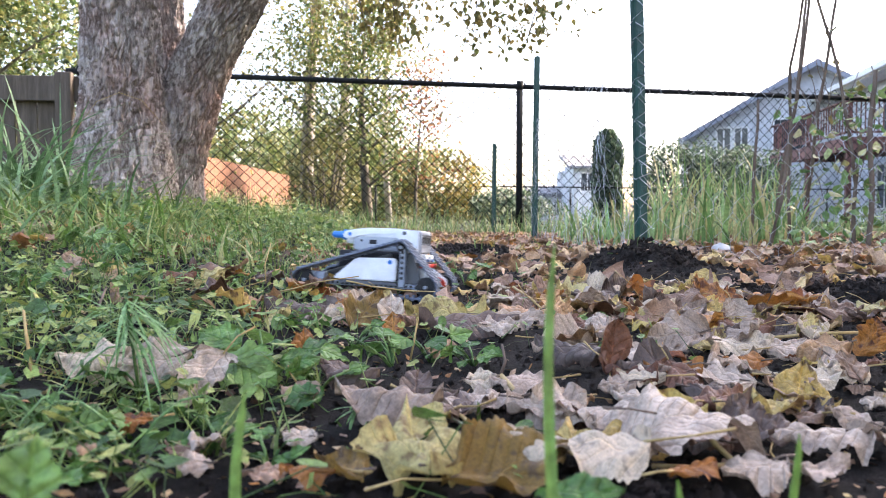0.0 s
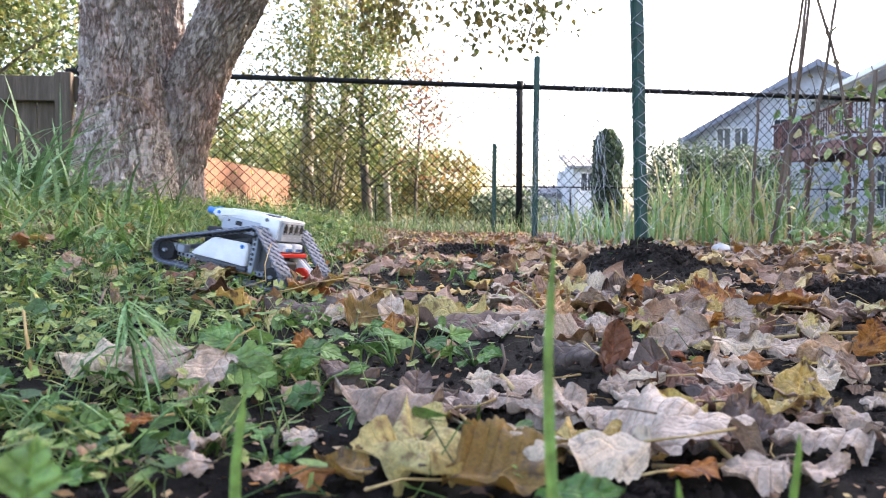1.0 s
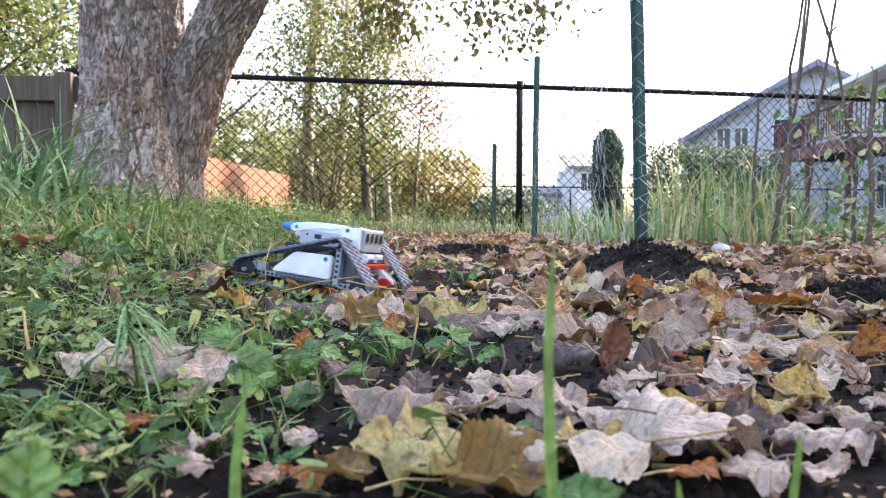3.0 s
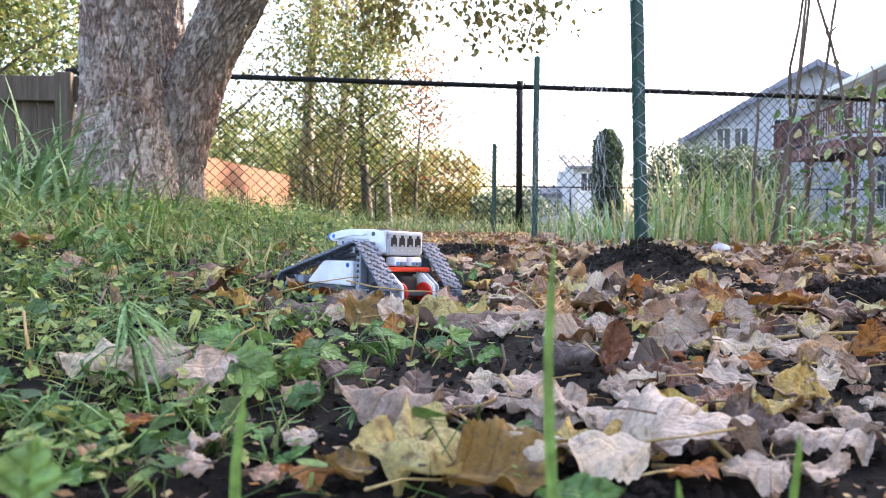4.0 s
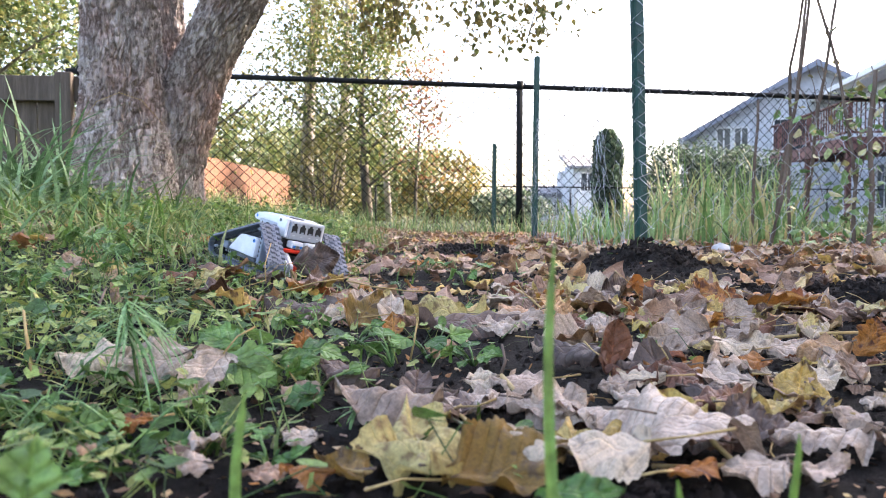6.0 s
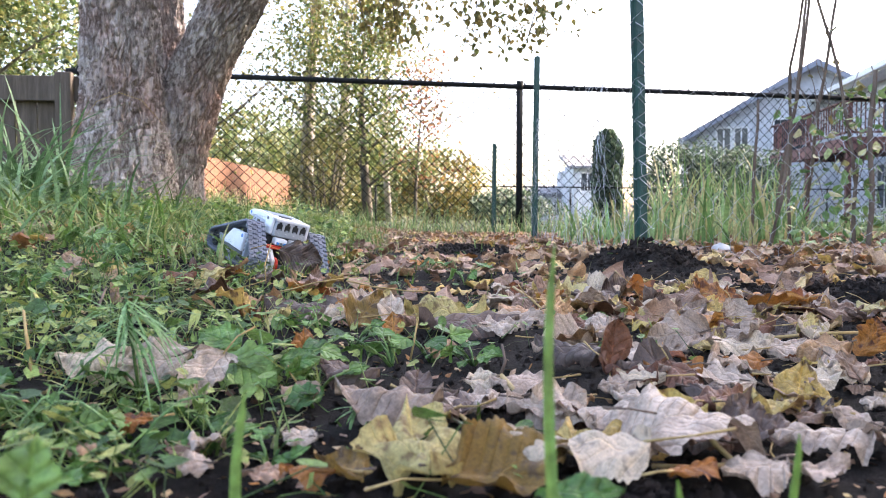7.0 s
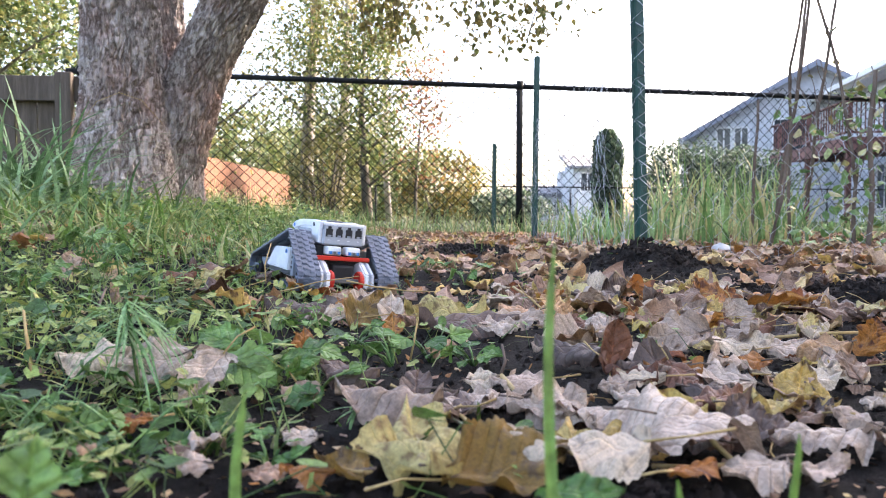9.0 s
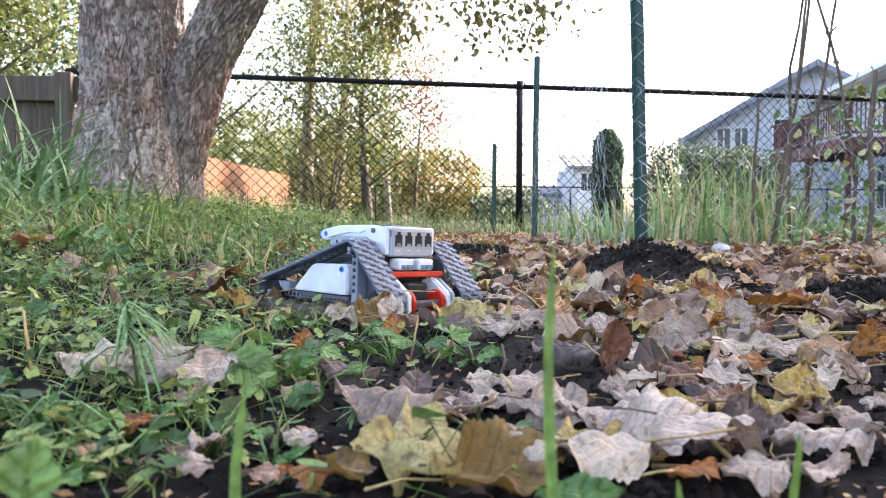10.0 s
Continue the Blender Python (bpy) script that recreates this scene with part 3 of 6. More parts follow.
# ---------------------------------------------------------------- houses
def window(parent, x0, x1, z0, z1, y):
    """A window in a wall that faces -y."""
    w = part("window", box(x0, x1, y - 0.02, y + 0.1, z0, z1), M["glass"], parent)
    t = 0.09
    for a in ((x0 - t, x0, z0 - t, z1 + t), (x1, x1 + t, z0 - t, z1 + t), (x0, x1, z1, z1 + t), (x0, x1, z0 - t, z0)):
        part("frame", box(a[0], a[1], y - 0.06, y + 0.08, a[2], a[3], 0.01), M["trim_white"], w)
    xm = (x0 + x1) / 2
    part("frame", box(xm - 0.03, xm + 0.03, y - 0.045, y + 0.06, z0, z1), M["trim_white"], w)


def siding_wall(x0, x1, z0, z1, y):
    """Lapped siding: one sheet that steps out under each board."""
    bm = bmesh.new()
    rows, z = [], z0
    while z < z1 - 1e-6:
        top = min(z + 0.2, z1)
        rows += [(y - 0.03, z), (y, top)]
        z = top
    a = [bm.verts.new((x0, q, r)) for q, r in rows]
    b = [bm.verts.new((x1, q, r)) for q, r in rows]
    for k in range(len(rows) - 1):
        bm.faces.new((a[k], b[k], b[k + 1], a[k + 1]))
    return bm


def roof_slab(pts, thick, bm=None):
    bm = bm or bmesh.new()
    a = [bm.verts.new(p) for p in pts]
    b = [bm.verts.new((p[0], p[1], p[2] - thick)) for p in pts]
    n = len(pts)
    bm.faces.new(a)
    bm.faces.new(b[::-1])
    for k in range(n):
        bm.faces.new((a[k], b[k], b[(k + 1) % n], a[(k + 1) % n]))
    bmesh.ops.recalc_face_normals(bm, faces=bm.faces[:])
    return bm


def make_house():
    """The farther house: a lap-sided gable end that faces the garden."""
    h = new("house")
    h.location = (15.46, 30.95, 0)
    h.rotation_euler = (0, 0, radians(-17.7))
    tagged(h, "white lap-sided house with a wide gable and grey shingle roof", "house")
    half, eave, ridge = 5.2, 3.5, 6.5
    pitch = (ridge - eave) / half
    rows, z = [], 0.0
    while z < ridge - 0.02:
        rows += [(-0.03, z), (0.0, min(z + 0.2, ridge - 0.02))]
        z += 0.2

    def reach(q):
        return half if q < eave else max(0.02, (ridge - q) / pitch)
    vs = [(e * reach(q), y, q) for y, q in rows for e in (-1, 1)]
    raw("wall", vs, [(2 * k, 2 * k + 1, 2 * k + 3, 2 * k + 2) for k in range(len(rows) - 1)], M["siding"], h)
    part("wall", box(-half, half, 0.1, 11.0, 0, eave), M["siding"], h)
    part("gable", prism([(-half, eave), (half, eave), (0.0, ridge - 0.03)], 0.1, 0.25), M["siding"], h)
    for e in (-1, 1):
        lo, drop = half + 0.2, 0.2 * pitch
        part("roof", roof_slab([(0, -0.6, ridge + 0.14), (e * lo, -0.6, eave - drop + 0.14), (e * lo, 11.4, eave - drop + 0.14), (0, 11.4, ridge + 0.14)], 0.12), M["shingle"], h)
        part("fascia", prism([(0, ridge + 0.16), (e * lo, eave - drop + 0.16), (e * lo, eave - drop - 0.1), (0, ridge - 0.1)], -0.66, -0.61), M["fascia"], h, "dark blue-grey fascia board")
        part("soffit", prism([(0, ridge - 0.02), (e * lo, eave - drop - 0.02), (e * lo, eave - drop - 0.06), (0, ridge - 0.06)], -0.6, -0.04), M["trim_white"], h)
    part("corner_board", box(-half - 0.02, -half + 0.12, -0.06, 0.09, 0, eave - 0.1), M["trim_white"], h)
    window(h, -3.75, -3.25, 3.0, 4.0, -0.03)
    window(h, -3.05, -2.55, 3.0, 4.0, -0.03)
    window(h, -3.7, -2.3, 1.45, 2.3, -0.03)
    window(h, -1.5, -0.3, 3.0, 4.3, -0.03)
    return h


make_house()


def make_wing():
    """The nearer wing behind the raised deck."""
    w = new("house")
    ang = math.atan2(7.5, 1.3)
    w.location = (14.45, 21.0, 0)
    w.rotation_euler = (0, 0, ang + math.pi)
    tagged(w, "white-sided house wing with a deep eave behind a raised deck", "house")
    part("wall", siding_wall(-8.9, 8, 0, 5.2, 0.0), M["siding"], w)
    part("wall", box(-8.9, 8, 0.12, 8.0, 0, 5.2), M["siding"], w)
    part("roof", roof_slab([(-10.0, -0.8, 5.25), (8, -0.8, 5.25), (8, 4.2, 7.6), (-10.0, 4.2, 7.6)], 0.24), M["shingle"], w)
    part("soffit", box(-10.0, 8, -0.78, 0.0, 4.94, 5.0), M["trim_white"], w)
    part("gutter", box(-10.0, 8, -0.92, -0.8, 4.98, 5.18, 0.02), M["trim_white"], w)
    window(w, -5.0, -3.8, 0.5, 2.0, -0.03)
    window(w, -2.6, -1.0, 0.3, 2.2, -0.03)
    window(w, -4.6, -3.0, 3.0, 4.6, -0.03)


make_wing()


def make_deck():
    d = new("deck")
    d.location = (11.45, 21.0, 0)
    d.rotation_euler = (0, 0, radians(-5))
    tagged(d, "raised red-brown wooden deck with a picket railing", "deck")
    W, L, Z = 2.8, 6.0, 2.45
    part("floor", box(0, W, 0, L, Z - 0.06, Z, 0.01), M["deck_wood"], d)
    for a in ((0, W, -0.04, 0.0), (-0.04, 0.0, 0, L)):
        part("beam", box(a[0], a[1], a[2], a[3], Z - 0.4, Z - 0.02), M["deck_wood"], d)
    for k in range(8):
        y = 0.3 + k * 0.75
        part("joist", box(0.02, W, y, y + 0.06, Z - 0.3, Z - 0.062), M["deck_wood"], d)
    for x, y in ((0.05, 0.1), (1.4, 0.1), (2.62, 0.1), (0.05, 3.0), (0.05, 5.6)):
        part("post", box(x, x + 0.14, y, y + 0.14, 0, Z - 0.06, 0.01), M["deck_wood"], d)
        part("rail_post", box(x, x + 0.1, y - 0.08, y + 0.02, Z, Z + 1.0, 0.01), M["deck_wood"], d)
    part("handrail", box(-0.04, W, -0.05, 0.07, Z + 0.98, Z + 1.03, 0.01), M["deck_wood"], d)
    part("handrail", box(-0.06, 0.06, 0.07, L, Z + 0.98, Z + 1.03, 0.01), M["deck_wood"], d)
    part("bottom_rail", box(0, W, -0.02, 0.04, Z + 0.1, Z + 0.16), M["deck_wood"], d)
    part("bottom_rail", box(-0.02, 0.04, 0.05, L, Z + 0.1, Z + 0.16), M["deck_wood"], d)
    me = None
    for k in range(22):
        x = 0.12 + k * 0.122
        if me is None:
            me = part("picket", box(-0.014, 0.014, -0.014, 0.014, Z + 0.12, Z + 0.98), M["deck_wood"], d)
            me.location = (x, 0, 0)
            first = me
        else:
            o = new("picket", first.data)
            o.parent, o.location = d, (x, 0, 0)
    for k in range(32):
        o = new("picket", first.data)
        o.parent, o.location = d, (0, 0.12 + k * 0.183, 0)


make_deck()


def make_far_house(x, y, w, depth, wall_h, ridge, label):
    h = new("house")
    h.location = (x, y, 0)
    tagged(h, label, "house")
    part("wall", siding_wall(0, w, 0, wall_h, 0), M["siding"], h)
    part("wall", box(0, w, 0.1, depth, 0, wall_h), M["siding"], h)
    part("roof", roof_slab([(-0.5, -0.6, wall_h), (w + 0.5, -0.6, wall_h), (w + 0.5, depth / 2, ridge), (-0.5, depth / 2, ridge)], 0.25), M["shingle"], h)
    part("gable", prism([(0.0, wall_h), (w, wall_h), (w, wall_h + 0.2), (0, wall_h + 0.2)], 0.2, depth / 2), M["siding"], h)
    n = max(1, int(w / 3))
    for k in range(n):
        c = (k + 0.5) * w / n
        window(h, c - 0.5, c + 0.5, wall_h - 2.0, wall_h - 0.6, -0.03)
    return h


make_far_house(10.6, 60, 2.2, 9, 4.4, 5.7, "distant pale two-storey house with a grey roof")
make_far_house(8.2, 66, 4.5, 9, 2.4, 3.4, "distant low house with a blue-grey roof")


# ---------------------------------------------------------------- background trees
def blob(cx, cy, cz, rx, ry, rz, hollow=0.55, lumps=0.35, seed=0.0):
    def place(rng):
        while True:
            v = Vector((rng.gauss(0, 1), rng.gauss(0, 1), rng.gauss(0, 1)))
            if v.length > 1e-3:
                break
        v.normalize()
        r = hollow + (1 - hollow) * rng.random() ** 0.6
        k = 1 + lumps * noise.noise((v.x * 2.2 + seed, v.y * 2.2, v.z * 2.2 + seed))
        if noise.noise((v.x * 3.5 - seed, v.y * 3.5, v.z * 3.5)) < -0.22:
            return None
        return Vector((cx + v.x * rx * r * k, cy + v.y * ry * r * k, cz + v.z * rz * r * k))
    return place


def make_tree(x, y, height, spread, seed, crown, bark, leaf, count, clear=0.3, label="", trunk_r=None, lean=0.0):
    rng = random.Random(seed)
    t = new("tree")
    t.location = (x, y, ground_z(x, y, False) - 0.05)
    tagged(t, label, "tree")
    r0 = trunk_r or height * 0.018
    pts = [Vector((lean * height * s * s + 0.02 * height * math.sin(4 * s + seed), 0.0, height * 0.95 * s)) for s in (0, 0.25, 0.5, 0.75, 1)]
    bm = tube(pts, [r0, r0 * 0.82, r0 * 0.6, r0 * 0.35, r0 * 0.1], 9)
    tips = []
    for k in range(14):
        s = clear + (1 - clear) * (k + rng.random()) / 14
        i = min(3, int(s * 4))
        c = pts[i].lerp(pts[i + 1], s * 4 - i)
        a = k * 2.4 + rng.uniform(-0.4, 0.4)
        ln = spread * (1.05 - 0.6 * s) * rng.uniform(0.7, 1.1)
        mid = c + Vector((math.cos(a) * ln * 0.5, math.sin(a) * ln * 0.5, ln * 0.35))
        end = c + Vector((math.cos(a) * ln, math.sin(a) * ln, ln * rng.uniform(0.4, 0.9)))
        bm = tube([c, mid, end], [r0 * 0.32 * (1.1 - s), r0 * 0.2 * (1.1 - s), r0 * 0.05], 5, bm)
        tips += [c.lerp(mid, 0.7), mid, end, mid.lerp(end, 0.5)]
    part("trunk", bm, bark, t)

    def place(g):
        c = tips[int(g.random() * len(tips))]
        s = spread * 0.2
        return c + Vector((g.gauss(0, s), g.gauss(0, s), g.gauss(0, s * 0.8)))
    raw("crown", *leaf_cloud(count, place, leaf, seed), crown, t)
    return t


def make_shrub(x, y, rx, rz, seed, crown, leaf, count, label, cat="shrub", hollow=0.5):
    s = new("shrub" if cat == "shrub" else "tree")
    s.location = (x, y, ground_z(x, y, False))
    tagged(s, label, cat)
    rng = random.Random(seed)
    bm = None
    for k in range(7):
        a = k * 0.9
        bm = tube([(0.1 * math.cos(a), 0.1 * math.sin(a), -0.05), (rx * 0.35 * math.cos(a), rx * 0.35 * math.sin(a), rz * 0.8), (rx * 0.6 * math.cos(a), rx * 0.6 * math.sin(a), rz * 1.5)], [0.03, 0.02, 0.006], 5, bm)
    part("trunk", bm, M["bark_dark"], s)
    raw("crown", *leaf_cloud(count, blob(0, 0, rz, rx, rx, rz, hollow, 0.4, seed), leaf, seed), crown, s)
    return s


Y, G, D = M["crown_yellow"], M["crown_green"], M["crown_dark"]
make_tree(-2.42, 14.0, 9.5, 2.4, 11, Y, M["bark_far"], 0.075, 5600, 0.12, "tall pale-barked tree with thin yellow-green autumn leaves", 0.14)
make_tree(-2.02, 14.6, 9.0, 2.0, 12, Y, M["bark_far"], 0.075, 4300, 0.15, "tall pale-barked tree with thin yellow-green autumn leaves", 0.12)
make_tree(-5.0, 13.0, 8.0, 2.5, 13, Y, M["bark_dark"], 0.075, 7000, 0.1, "slender tree with sparse yellow leaves", 0.1)
make_tree(-7.6, 12.0, 8.5, 3.2, 14, Y, M["bark_dark"], 0.085, 7500, 0.1, "slender tree with sparse yellow leaves", 0.12)
make_tree(-1.25, 12.0, 3.4, 1.1, 15, G, M["bark_dark"], 0.065, 6000, 0.12, "young leafy tree still green behind the fence", 0.09)
make_tree(-1.2, 17.0, 7.0, 1.6, 16, Y, M["bark_far"], 0.07, 2600, 0.2, "thin nearly bare tree with yellow leaves", 0.08)
make_tree(-0.42, 12.5, 2.9, 0.8, 17, M["crown_red"], M["bark_dark"], 0.06, 1300, 0.2, "small sapling with sparse red-brown leaves", 0.035)
make_shrub(-0.1, 19.0, 1.2, 1.02, 18, M["crown_gold"], 0.085, 8200, "round shrub with bright golden autumn leaves")
make_shrub(-3.3, 21.0, 1.2, 1.5, 19, G, 0.12, 4200, "green shrub behind the chain-link fence")
make_shrub(-8.5, 27, 3.4, 2.2, 21, G, 0.2, 5200, "olive green trees behind the cedar fence", "tree")
make_shrub(-5.0, 31, 3.0, 2.2, 26, G, 0.2, 5200, "olive green trees behind the cedar fence", "tree")
make_shrub(-2.6, 29, 2.2, 1.6, 27, G, 0.2, 4200, "olive green trees behind the cedar fence", "tree")
make_shrub(-6.9, 26.5, 1.6, 2.1, 34, G, 0.12, 5600, "dense olive shrub behind the cedar fence")
make_shrub(-2.0, 12.5, 0.7, 0.75, 28, Y, 0.06, 3000, "thin olive shrub behind the chain-link fence")
make_tree(-2.35, 12.9, 4.2, 1.15, 30, G, M["bark_dark"], 0.065, 4200, 0.3, "leafy olive green tree behind the fence", 0.06)
make_tree(-4.7, 7.6, 4.4, 1.5, 29, G, M["bark_dark"], 0.06, 11000, 0.2, "leafy green tree behind the board fence", 0.07)
make_tree(-5.9, 8.6, 5.2, 1.7, 33, D, M["bark_dark"], 0.07, 15000, 0.15, "leafy green tree behind the board fence", 0.08)
make_shrub(-5.6, 9.0, 1.4, 1.5, 22, G, 0.1, 4200, "green shrub behind the board fence")
make_shrub(4.1, 12.5, 0.9, 0.72, 23, D, 0.055, 10000, "dusty dark green shrub beyond the fence")
make_shrub(5.1, 12.8, 0.9, 0.7, 24, D, 0.055, 10000, "dusty dark green shrub beyond the fence")
make_shrub(1.6, 18.0, 1.0, 0.45, 25, D, 0.1, 2600, "low dark shrub in the distance")
for k, (x, y, h, r, m) in enumerate(((-14, 34, 5, 4.5, Y), (-9, 38, 4.2, 4.5, G), (-4.5, 40, 3.0, 4, G), (-20, 28, 6, 5, Y), (1.0, 55, 1.9, 4, G), (5.5, 60, 1.6, 4, D))):
    make_shrub(x, y, r, h * 0.55, 40 + k, m, 0.32, 3600, "distant mass of autumn trees", "tree")


# unseen tall trees, added right of the view to block the sun from the bed
for k, (x, y) in enumerate(((8.5, -6.0), (9.0, -2.2), (9.3, 1.4), (9.6, 4.8), (11.5, 7.6), (13.0, 3.0))):
    make_tree(x, y, 9.5, 3.4, 70 + k, G, M["bark_dark"], 0.42, 2600, 0.04, "tall leafy tree added out of view to shade the garden bed", 0.2)


def make_arborvitae():
    a = new("arborvitae")
    a.location = (5.55, 25.0, 0)
    tagged(a, "tall narrow dark green arborvitae", "tree")
    part("trunk", tube([(0, 0, -0.1), (0, 0, 1.5), (0, 0, 2.8)], [0.08, 0.05, 0.01], 7), M["bark_dark"], a)

    def place(rng):
        z = 3.05 * rng.random()
        t = rng.uniform(0, 2 * math.pi)
        r = 0.46 * min(1.0, (3.12 - z) * 1.6) ** 0.6 * (0.75 + 0.3 * rng.random()) * (1 + 0.12 * math.sin(3 * t + z * 4))
        return Vector((r * math.cos(t), r * math.sin(t), z))
    raw("crown", *leaf_cloud(7000, place, 0.14, 60, -0.9), D, a)


make_arborvitae()


def make_back_fence():
    f = new("chain_link_fence")
    f.location = (-2, 22, 0)
    tagged(f, "distant low chain-link fence with a thin top rail", "fence")
    part("top_rail", tube([(0, 0, 1.12), (9, 2, 1.12), (22, 4, 1.12)], 0.025, 6), M["fence_black"], f)
    for k in range(8):
        part("post", tube([(k * 3.0, k * 0.6, -0.1), (k * 3.0, k * 0.6, 1.13)], 0.03, 6), M["fence_black"], f)


make_back_fence()

# ---------------------------------------------------------------- fallen leaves
def leaf_shape(L, W, curl, roll, fold, wave, seed, nu=10, nv=6, teeth=9, shape=0):
    """Verts and faces of one broad toothed leaf, tip towards +x, rolled and buckled."""
    vs, fs = [], []
    for i in range(nu + 1):
        s = i / nu
        if shape == 0:      # triangular, broad near the stalk
            w = math.sin(math.pi * min(1.0, s ** 0.55)) ** 0.8 if s < 1 else 0.0
        elif shape == 1:    # oval
            w = math.sin(math.pi * s) ** 0.7
        else:               # lobed
            w = (math.sin(math.pi * s ** 0.8) ** 0.6) * (0.78 + 0.28 * math.cos(s * 15.0))
        w = max(w, 0.02) * W * 0.5
        nick = [1 - 0.55 * max(0.0, noise.noise((s * 5.0 + seed * 3.1, e * 2.0, seed)) - 0.12) for e in (0.0, 1.0)]
        for j in range(nv + 1):
            v = -1 + 2 * j / nv
            edge = abs(v) ** 4
            tooth = 1 + edge * 0.035 * ((i % 2) * 2 - 1) * (1 if teeth else 0)
            tooth *= 1 + (nick[int(v > 0)] - 1) * abs(v)
            x = (s - 0.45) * L * (1 - 0.06 * edge * math.sin(s * 9))
            y = w * v * tooth
            z = fold * abs(y)
            # roll across and curl along
            if abs(roll) > 1e-3:
                a = y * roll
                y, z = math.sin(a) / roll, z + (1 - math.cos(a)) / roll
            if abs(curl) > 1e-3:
                a = x * curl
                x, z = math.sin(a) / curl - z * math.sin(a) * 0.5, z + (1 - math.cos(a)) / curl
            k = L * 9
            z += 0.034 * L * math.sin(s * 24 - abs(v) * 6) * abs(v) * (1 if nu > 12 else 0) - 0.012 * L * math.exp(-(v / 0.15) ** 2)
            z += 1.5 * wave * L * (noise.noise((s * 2.6 + seed, v * 1.3, seed * 1.7)) * (0.35 + 0.65 * abs(v)) + 0.35 * noise.noise((s * 7 + seed, v * 3.0, seed)))
            z += 1.3 * wave * L * noise.noise((s * 4.2 + seed * 2.3, 4.0 if v > 0 else 9.0, seed)) * v * v
            vs.append((x, y, z))
    for i in range(nu):
        for j in range(nv):
            a = i * (nv + 1) + j
            fs.append((a, a + 1, a + nv + 2, a + nv + 1))
    return vs, fs


def settle(m, vs, x, y, lift):
    """Height at which the leaf lies on the ground, sunk a little at its low edges."""
    low = sorted((m @ Vector(v)).z - ground_z(x + (m @ Vector(v)).x, y + (m @ Vector(v)).y) for v in vs)
    return -low[len(low) // 12] + lift


def stalk_bm(L, seed):
    rng = random.Random(seed)
    a = Vector((-0.45 * L, 0, 0.001))
    b = a + Vector((-0.35 * L, rng.uniform(-0.1, 0.1) * L, rng.uniform(-0.02, 0.1) * L))
    c = b + Vector((-0.3 * L, rng.uniform(-0.2, 0.2) * L, rng.uniform(-0.05, 0.12) * L))
    return tube([a, b, c], [0.0007, 0.0005, 0.0008], 5)


LEAF_LABEL = {"dead": "curled brown fallen leaf lying on the soil", "gold": "yellow fallen leaf with brown blotches", "pale_gold": "pale yellow mottled fallen leaf",
              "rust": "orange-brown curled fallen leaf", "grey_leaf": "dry grey-brown curled fallen leaf", "dark_leaf": "dark brown wilted fallen leaf",
              "mottled": "bleached fallen leaf with fine dark speckles", "olive": "olive-brown blotched fallen leaf", "russet": "dark russet curled fallen leaf",
              "tan": "smooth tan fallen leaf", "blush": "pale pinkish-tan dry fallen leaf"}


def drop_leaf(x, y, L, W, mat, rz, tilt=0, curl=0.0, roll=0.0, fold=0.0, wave=0.12, lift=0.004, seed=1, shape=0, stalk=True):
    """One fallen leaf as a thing: blade and stalk."""
    vs, fs = leaf_shape(L, W, curl * 1.3, roll * 1.7, fold, wave * 1.15, seed * 1.37, 34, 16, 9, shape)
    m = Matrix.Rotation(radians(tilt), 3, "X") @ Matrix.Rotation(radians(rz), 3, "Z")
    leaf = raw("fallen_leaf", vs, fs, M[mat], None, True)
    tagged(leaf, LEAF_LABEL[mat], "leaf", "fallen leaves")
    leaf.rotation_euler = m.to_euler()
    leaf.location = (x, y, settle(m, vs, x, y, lift))
    if stalk:
        part("stalk", stalk_bm(L * (0.5 if seed % 3 else 0.9), seed), M["stick" if seed % 3 else "stem_straw"], leaf)
    return leaf


def path_of_robot(x, y):
    return -0.56 < x < 0.06 and 0.86 < y < 1.68


def on_heap(x, y):
    """The spade heaps of bare soil stay clear of leaves."""
    return any(math.hypot(x - a, y - b) < r for a, b, r in ((0.43, 1.52, 0.18), (0.64, 1.02, 0.13), (0.5, 1.17, 0.05), (0.08, 2.22, 0.14)))


